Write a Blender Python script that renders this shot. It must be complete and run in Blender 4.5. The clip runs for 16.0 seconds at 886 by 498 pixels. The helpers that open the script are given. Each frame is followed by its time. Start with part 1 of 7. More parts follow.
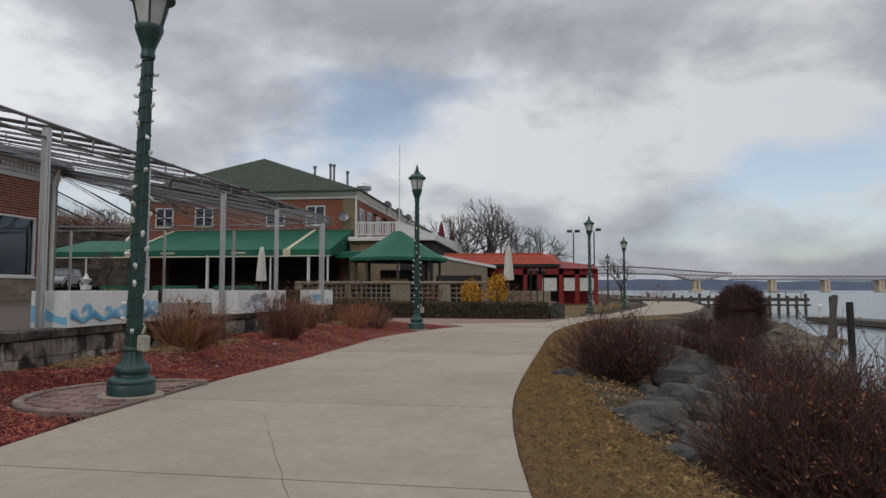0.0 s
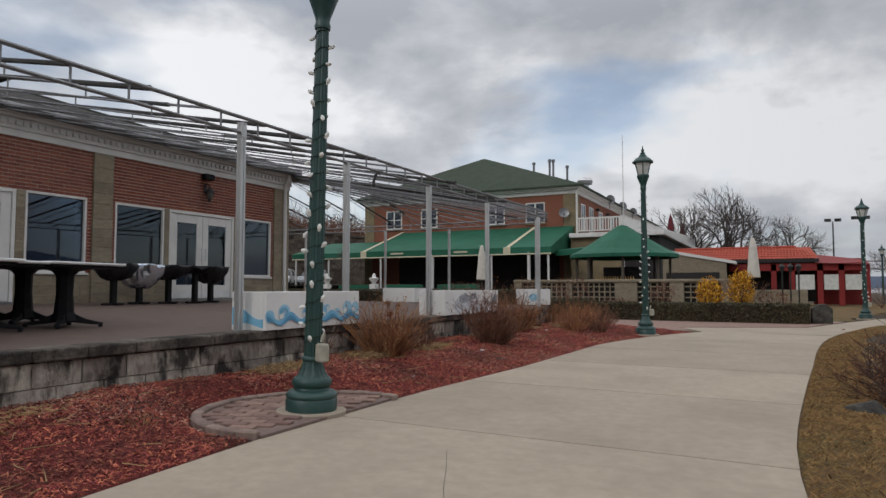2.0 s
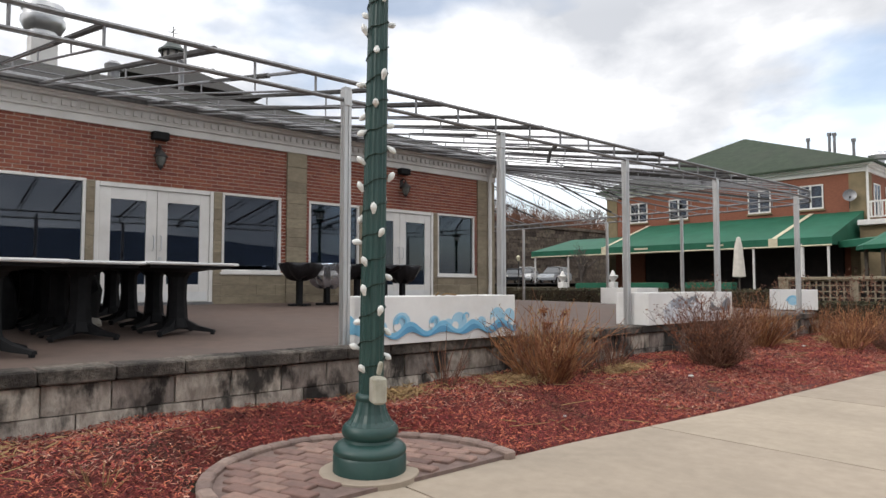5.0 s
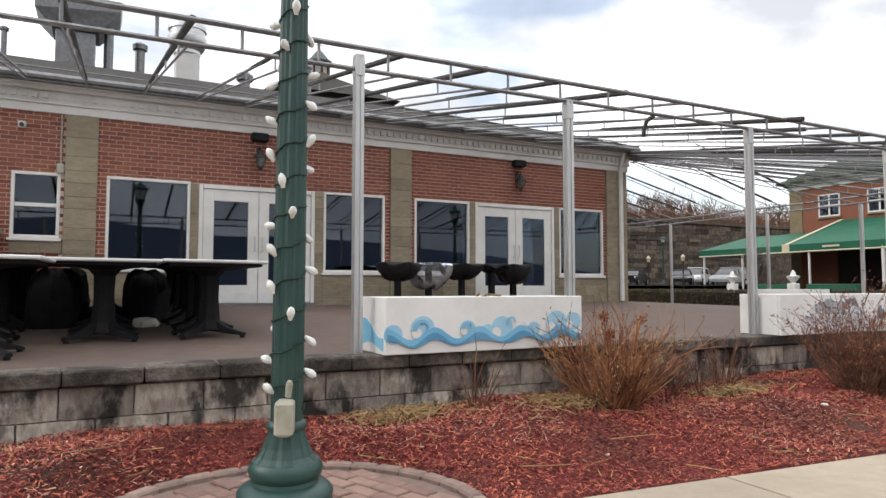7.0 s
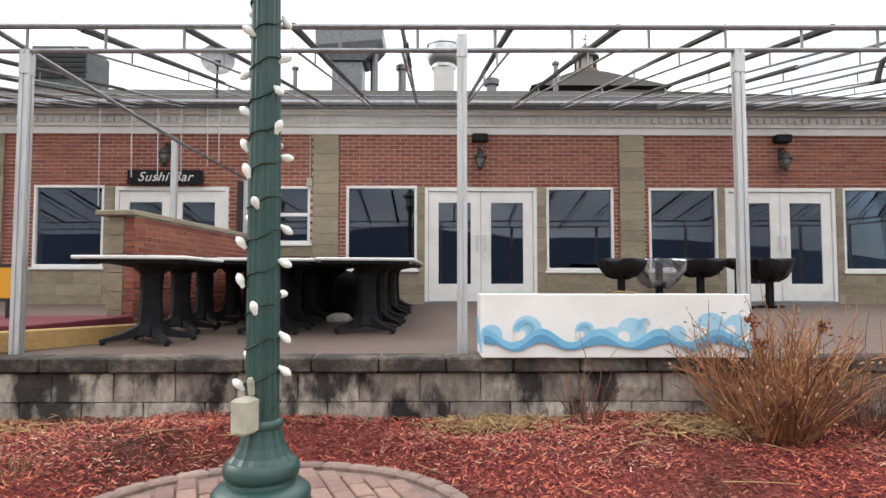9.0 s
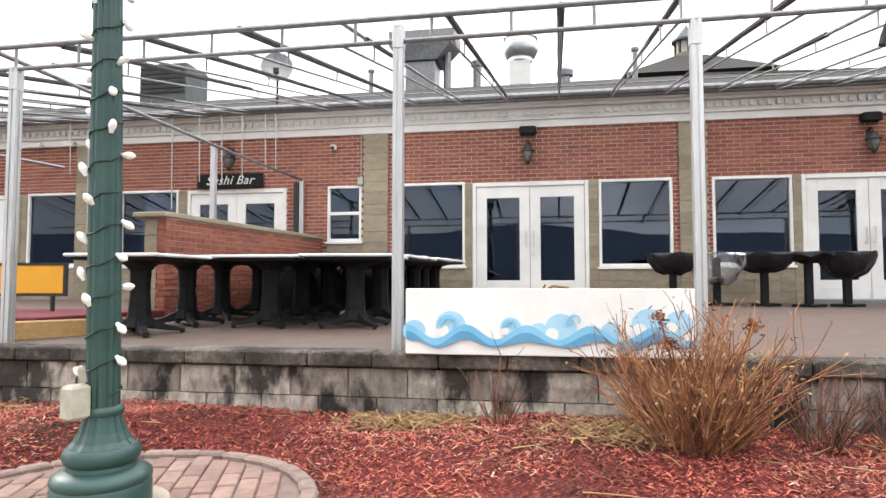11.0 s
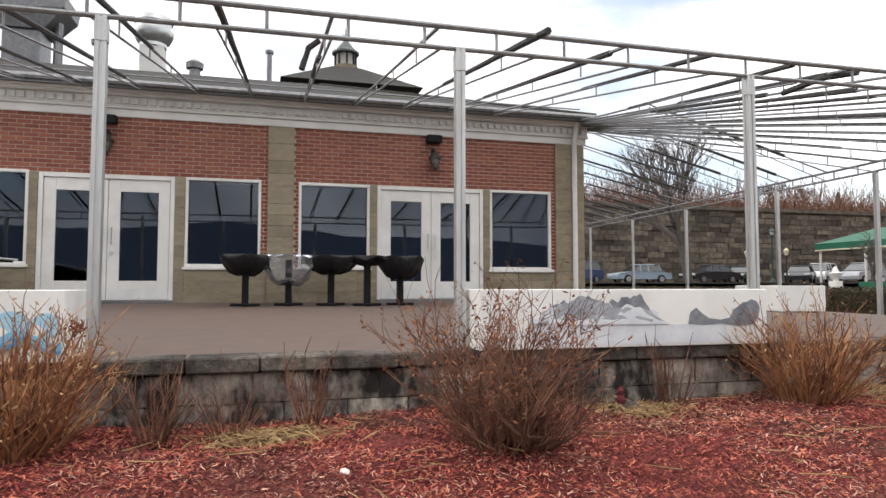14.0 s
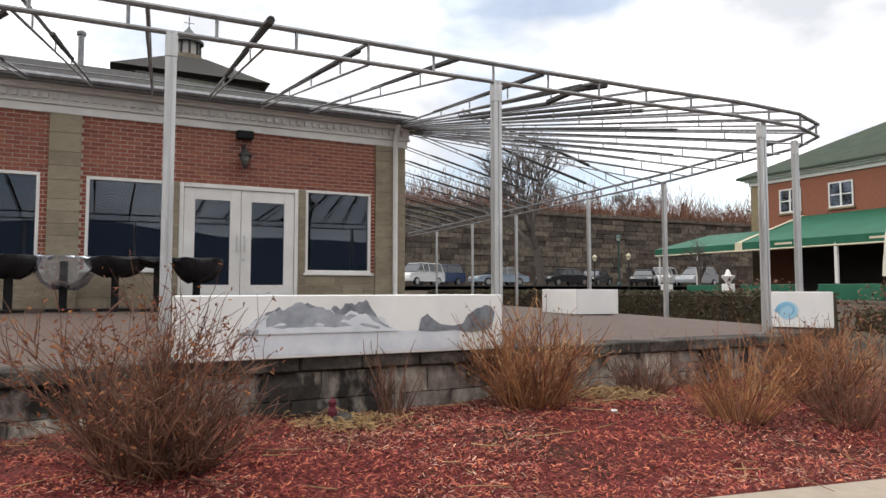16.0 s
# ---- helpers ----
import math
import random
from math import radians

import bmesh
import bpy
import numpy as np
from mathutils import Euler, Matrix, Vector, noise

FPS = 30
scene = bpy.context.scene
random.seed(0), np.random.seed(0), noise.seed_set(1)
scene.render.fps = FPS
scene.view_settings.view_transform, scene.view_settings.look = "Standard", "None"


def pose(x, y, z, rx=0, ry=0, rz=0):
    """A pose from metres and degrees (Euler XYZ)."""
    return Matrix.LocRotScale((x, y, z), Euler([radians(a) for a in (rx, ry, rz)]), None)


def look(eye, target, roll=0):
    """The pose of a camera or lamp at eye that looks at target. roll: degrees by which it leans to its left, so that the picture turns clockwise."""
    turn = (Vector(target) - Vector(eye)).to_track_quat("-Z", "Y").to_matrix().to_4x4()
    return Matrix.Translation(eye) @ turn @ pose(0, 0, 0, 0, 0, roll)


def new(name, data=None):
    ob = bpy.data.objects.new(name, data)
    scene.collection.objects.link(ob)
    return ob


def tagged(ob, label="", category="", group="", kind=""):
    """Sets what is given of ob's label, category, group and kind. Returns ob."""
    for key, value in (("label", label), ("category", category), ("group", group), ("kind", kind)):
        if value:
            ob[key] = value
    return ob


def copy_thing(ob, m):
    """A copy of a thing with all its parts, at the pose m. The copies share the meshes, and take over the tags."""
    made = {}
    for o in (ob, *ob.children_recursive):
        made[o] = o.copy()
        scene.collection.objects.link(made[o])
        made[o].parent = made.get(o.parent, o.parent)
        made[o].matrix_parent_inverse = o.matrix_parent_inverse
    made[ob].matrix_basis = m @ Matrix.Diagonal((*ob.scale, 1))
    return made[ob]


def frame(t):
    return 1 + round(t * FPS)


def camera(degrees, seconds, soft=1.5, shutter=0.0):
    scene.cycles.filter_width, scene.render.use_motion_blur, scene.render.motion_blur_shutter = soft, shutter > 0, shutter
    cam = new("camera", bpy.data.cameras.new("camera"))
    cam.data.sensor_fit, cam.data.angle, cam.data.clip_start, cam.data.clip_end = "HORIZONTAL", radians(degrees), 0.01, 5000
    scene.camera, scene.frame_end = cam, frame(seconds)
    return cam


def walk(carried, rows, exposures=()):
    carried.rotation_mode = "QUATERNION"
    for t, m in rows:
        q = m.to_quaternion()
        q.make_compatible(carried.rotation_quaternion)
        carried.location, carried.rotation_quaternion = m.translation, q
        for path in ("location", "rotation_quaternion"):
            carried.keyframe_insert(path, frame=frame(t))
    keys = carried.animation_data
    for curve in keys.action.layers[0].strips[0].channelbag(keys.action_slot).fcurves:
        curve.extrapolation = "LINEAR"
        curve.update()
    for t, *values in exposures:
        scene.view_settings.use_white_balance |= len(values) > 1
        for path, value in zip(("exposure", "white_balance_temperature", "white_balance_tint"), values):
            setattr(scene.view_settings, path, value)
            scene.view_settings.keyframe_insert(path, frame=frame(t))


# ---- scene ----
cam = camera(68.0, 16.0)
PATH = [
    (0, (-0.134, 1.065, 1.021), (-0.391, 3.045, 1.145), 0.0),
    (0.5, (-0.195, 1.431, 1.028), (-0.568, 3.392, 1.15), 0.0),
    (1, (-0.233, 1.736, 1.043), (-0.769, 3.659, 1.165), 0.0),
    (1.5, (-0.308, 2.076, 1.026), (-1.006, 3.946, 1.151), 0.0),
    (2, (-0.389, 2.444, 1.053), (-1.285, 4.228, 1.171), 0.0),
    (2.5, (-0.435, 2.783, 1.049), (-1.523, 4.456, 1.172), 0.0),
    (3, (-0.507, 3.171, 1.048), (-1.682, 4.785, 1.171), 0.0),
    (3.5, (-0.566, 3.535, 1.067), (-1.888, 5.03, 1.188), 0.0),
    (6, (-0.798, 5.463, 1.115), (-2.39, 6.669, 1.233), 0.0),
    (6.5, (-0.86, 5.85, 1.095), (-2.545, 6.92, 1.221), 0.0),
    (7, (-0.854, 6.187, 1.08), (-2.634, 7.091, 1.197), 0.0),
    (7.5, (-0.93, 6.57, 1.07), (-2.833, 7.175, 1.192), 0.0),
    (8, (-0.922, 6.954, 1.077), (-2.874, 7.373, 1.192), 0.0),
    (8.5, (-0.922, 7.315, 1.058), (-2.906, 7.538, 1.174), 0.0),
    (10.8, (-1.133, 8.855, 1.042), (-3.099, 8.506, 1.155), 0.0),
    (11, (-1.139, 8.974, 1.027), (-3.106, 8.629, 1.139), 0.0),
    (11.5, (-1.13, 9.316, 1.048), (-3.099, 8.984, 1.163), 0.0),
    (12, (-1.092, 9.679, 1.029), (-3.076, 9.457, 1.145), 0.0),
    (12.5, (-1.05, 10.039, 1.009), (-3.045, 10.11, 1.128), 0.0),
    (13, (-0.999, 10.334, 1.028), (-2.984, 10.542, 1.151), 0.0),
    (13.5, (-1.026, 10.66, 1.032), (-2.991, 11.016, 1.147), 0.0),
    (14, (-1.004, 10.907, 1.029), (-2.929, 11.436, 1.143), 0.0),
    (14.5, (-0.97, 11.194, 1.047), (-2.882, 11.768, 1.166), 0.0),
    (15, (-0.934, 11.46, 1.045), (-2.814, 12.131, 1.162), 0.0),
    (15.5, (-0.9, 11.75, 1.052), (-2.724, 12.562, 1.17), 0.0),
    (16, (-0.86, 12.042, 1.054), (-2.654, 12.917, 1.175), 0.0),
]

EXPO = [(0.0, -1.0, 6250, 10), (1.5, -0.94, 6280, 10), (3.5, -0.33, 6450, 10), (6.0, 0.02, 6540, 10), (7.5, 0.22, 6540, 10), (8.5, 0.44, 6540, 10), (11.0, 1.04, 6520, 10), (12.5, 0.43, 6580, 10), (14.5, 0.33, 6630, 10), (16.0, 0.13, 6600, 10)]
walk(cam, [(t, look(eye, target, roll)) for t, eye, target, roll in PATH], EXPO)

# ---- sky and light: a cloudy winter afternoon ----
world = bpy.data.worlds.new("sky")
scene.world = world
world.use_nodes = True
wt = world.node_tree
wt.nodes.clear()


def wn(kind, **kw):
    n = wt.nodes.new(kind)
    for k, v in kw.items():
        n.inputs[k].default_value = v
    return n


w_out, w_bg = wn("ShaderNodeOutputWorld"), wn("ShaderNodeBackground", Strength=1.0)
w_sky = wn("ShaderNodeTexSky")
w_sky.sky_type, w_sky.sun_disc = "NISHITA", False
w_sky.sun_elevation, w_sky.sun_rotation = radians(32), radians(197)
w_dim = wn("ShaderNodeMix")
w_dim.data_type, w_dim.blend_type = "RGBA", "MULTIPLY"
w_dim.inputs[0].default_value = 1.0
w_dim.inputs[7].default_value = (0.2, 0.2, 0.2, 1)
w_co, w_sep = wn("ShaderNodeTexCoord"), wn("ShaderNodeSeparateXYZ")
wt.links.new(w_co.outputs["Generated"], w_sep.inputs[0])


def wmath(op, a, b):
    n = wt.nodes.new("ShaderNodeMath")
    n.operation = op
    for i, v in enumerate((a, b)):
        if isinstance(v, (int, float)):
            n.inputs[i].default_value = v
        else:
            wt.links.new(v, n.inputs[i])
    return n.outputs[0]


# broad flattened cloud masses
w_move = wn("ShaderNodeMapping")
w_move.inputs["Location"].default_value, w_move.inputs["Scale"].default_value = (1.3, 0.55, 0.2), (1.0, 1.0, 1.9)
wt.links.new(w_co.outputs["Generated"], w_move.inputs[0])
w_n1 = wn("ShaderNodeTexNoise", Scale=2.6, Detail=7.0, Roughness=0.54, Distortion=0.15)
w_n2 = wn("ShaderNodeTexNoise", Scale=2.0, Detail=4.0, Roughness=0.55)
w_move2 = wn("ShaderNodeMapping")
w_move2.inputs["Location"].default_value, w_move2.inputs["Scale"].default_value = (4.1, 2.2, 0.9), (1.0, 1.0, 2.6)
wt.links.new(w_co.outputs["Generated"], w_move2.inputs[0])
wt.links.new(w_move.outputs[0], w_n1.inputs["Vector"])
wt.links.new(w_move2.outputs[0], w_n2.inputs["Vector"])
w_shade = wn("ShaderNodeValToRGB")
w_shade.color_ramp.elements[0].position, w_shade.color_ramp.elements[0].color = 0.40, (0.64, 0.665, 0.715, 1)
w_shade.color_ramp.elements[1].position, w_shade.color_ramp.elements[1].color = 0.58, (1.34, 1.34, 1.34, 1)
w_mid = w_shade.color_ramp.elements.new(0.49)
w_mid.color = (0.88, 0.895, 0.93, 1)
wt.links.new(w_n1.outputs[0], w_shade.inputs[0])
w_gap = wn("ShaderNodeValToRGB")
w_gap.color_ramp.elements[0].position, w_gap.color_ramp.elements[0].color = 0.55, (1, 1, 1, 1)
w_gap.color_ramp.elements[1].position, w_gap.color_ramp.elements[1].color = 0.66, (0.4, 0.4, 0.4, 1)
# the cover breaks open low over the buildings to the north
w_open = wn("ShaderNodeVectorMath")
w_open.operation = "DISTANCE"
w_flat = wn("ShaderNodeMapping")
w_flat.inputs["Scale"].default_value = (1.0, 1.0, 3.2)
wt.links.new(w_co.outputs["Generated"], w_flat.inputs[0])
wt.links.new(w_flat.outputs[0], w_open.inputs[0])
w_open.inputs[1].default_value = (-0.20, 0.95, 0.77)
w_thin = wmath("ADD", w_n2.outputs[0], wmath("MULTIPLY", wmath("MAXIMUM", wmath("SUBTRACT", 0.42, w_open.outputs["Value"]), 0.0), 0.55))
wt.links.new(w_thin, w_gap.inputs[0])
# the cloud cover is thinner and brighter inland, to the west
w_west = wmath("SUBTRACT", wmath("ADD", 1.0, wmath("MULTIPLY", wmath("MAXIMUM", wmath("MULTIPLY", w_sep.outputs["X"], -1.0), 0.0), 0.25)), wmath("MULTIPLY", wmath("MAXIMUM", w_sep.outputs["X"], 0.0), 0.15))
# an overcast sky is about three times as bright overhead as low down
w_west = wmath("MULTIPLY", w_west, wmath("ADD", 1.0, wmath("MULTIPLY", wmath("MINIMUM", wmath("MAXIMUM", wmath("SUBTRACT", w_sep.outputs["Z"], 0.38), 0.0), 0.4), 2.6)))
w_lit = wn("ShaderNodeVectorMath")
w_lit.operation = "SCALE"
wt.links.new(w_shade.outputs[0], w_lit.inputs[0])
wt.links.new(w_west, w_lit.inputs["Scale"])
wt.links.new(w_sky.outputs[0], w_dim.inputs[6])
w_mix = wn("ShaderNodeMix")
w_mix.data_type = "RGBA"
wt.links.new(w_gap.outputs[0], w_mix.inputs[0])
wt.links.new(w_dim.outputs[2], w_mix.inputs[6])
wt.links.new(w_lit.outputs[0], w_mix.inputs[7])
wt.links.new(w_mix.outputs[2], w_bg.inputs[0])
wt.links.new(w_bg.outputs[0], w_out.inputs[0])

sun = new("sun", bpy.data.lights.new("sun", "SUN"))
sun.data.energy, sun.data.angle, sun.data.color = 0.9, radians(14), (1.0, 0.95, 0.88)
sun.matrix_world = look((0, 0, 40), (8, 26, 23))


# ---- materials ----
def material(name, colour, other=None, scale=4.0, rough=0.8, metal=0.0, bump=0.0, bump_scale=None, stain=None, stain_scale=0.6,
             stain_amount=0.5, stain_range=(0.48, 0.68), spec=0.3, stretch=None, vary=0.0, vary_mode="object"):
    """Two colours mixed by fine noise, a third laid over it in large stains, fine relief, and a shift from piece to piece."""
    m = bpy.data.materials.new(name)
    m.use_nodes = True
    nt = m.node_tree
    b = nt.nodes["Principled BSDF"]
    b.inputs["Roughness"].default_value, b.inputs["Metallic"].default_value = rough, metal
    b.inputs["Specular IOR Level"].default_value = spec
    geo = nt.nodes.new("ShaderNodeNewGeometry")
    src = geo.outputs["Position"]
    if stretch:
        mp = nt.nodes.new("ShaderNodeMapping")
        mp.inputs["Scale"].default_value = stretch
        nt.links.new(src, mp.inputs[0])
        src = mp.outputs[0]

    def noise_node(s, detail=5.0):
        n = nt.nodes.new("ShaderNodeTexNoise")
        n.inputs["Scale"].default_value, n.inputs["Detail"].default_value, n.inputs["Roughness"].default_value = s, detail, 0.62
        nt.links.new(src, n.inputs["Vector"])
        return n.outputs[0]

    def ramp(fac, lo, hi):
        r = nt.nodes.new("ShaderNodeMapRange")
        r.inputs[1].default_value, r.inputs[2].default_value = lo, hi
        nt.links.new(fac, r.inputs[0])
        return r.outputs[0]

    def mix(fac, a, c):
        x = nt.nodes.new("ShaderNodeMix")
        x.data_type = "RGBA"
        if isinstance(fac, float):
            x.inputs[0].default_value = fac
        else:
            nt.links.new(fac, x.inputs[0])
        for i, v in ((6, a), (7, c)):
            if isinstance(v, tuple):
                x.inputs[i].default_value = (*v, 1)
            else:
                nt.links.new(v, x.inputs[i])
        return x.outputs[2]

    fine = noise_node(scale)
    col = mix(ramp(fine, 0.33, 0.67), colour, other or tuple(c * 0.8 for c in colour))
    if stain:
        big = ramp(noise_node(stain_scale, 7.0), *stain_range)
        k = nt.nodes.new("ShaderNodeMath")
        k.operation = "MULTIPLY"
        k.inputs[1].default_value = stain_amount
        nt.links.new(big, k.inputs[0])
        col = mix(k.outputs[0], col, stain)
    if vary:
        info = nt.nodes.new("ShaderNodeObjectInfo" if vary_mode == "object" else "ShaderNodeNewGeometry")
        hsv = nt.nodes.new("ShaderNodeHueSaturation")
        rnd = info.outputs["Random" if vary_mode == "object" else "Random Per Island"]
        r = nt.nodes.new("ShaderNodeMapRange")
        r.inputs[3].default_value, r.inputs[4].default_value = 1 - vary, 1 + vary
        nt.links.new(rnd, r.inputs[0])
        nt.links.new(r.outputs[0], hsv.inputs["Value"])
        r2 = nt.nodes.new("ShaderNodeMapRange")
        r2.inputs[3].default_value, r2.inputs[4].default_value = 0.5 - vary * 0.03, 0.5 + vary * 0.03
        nt.links.new(rnd, r2.inputs[0])
        nt.links.new(r2.outputs[0], hsv.inputs["Hue"])
        nt.links.new(col, hsv.inputs["Color"])
        col = hsv.outputs[0]
    nt.links.new(col, b.inputs["Base Color"])
    if bump:
        bp = nt.nodes.new("ShaderNodeBump")
        bp.inputs["Strength"].default_value, bp.inputs["Distance"].default_value = bump, 0.02
        nt.links.new(noise_node(bump_scale or scale * 2.5), bp.inputs["Height"])
        nt.links.new(bp.outputs[0], b.inputs["Normal"])
    return m


def glass_material(name, tint, ior=1.5):
    m = bpy.data.materials.new(name)
    m.use_nodes = True
    nt = m.node_tree
    nt.nodes.clear()
    o, mixer = nt.nodes.new("ShaderNodeOutputMaterial"), nt.nodes.new("ShaderNodeMixShader")
    fr, gl, tr = nt.nodes.new("ShaderNodeFresnel"), nt.nodes.new("ShaderNodeBsdfGlossy"), nt.nodes.new("ShaderNodeBsdfTransparent")
    fr.inputs["IOR"].default_value, gl.inputs["Roughness"].default_value = ior, 0.015
    gl.inputs["Color"].default_value, tr.inputs["Color"].default_value = (0.8, 0.87, 1.0, 1), (*tint, 1)
    for a, i in ((fr, 0), (tr, 1), (gl, 2)):
        nt.links.new(a.outputs[0], mixer.inputs[i])
    nt.links.new(mixer.outputs[0], o.inputs[0])
    return m


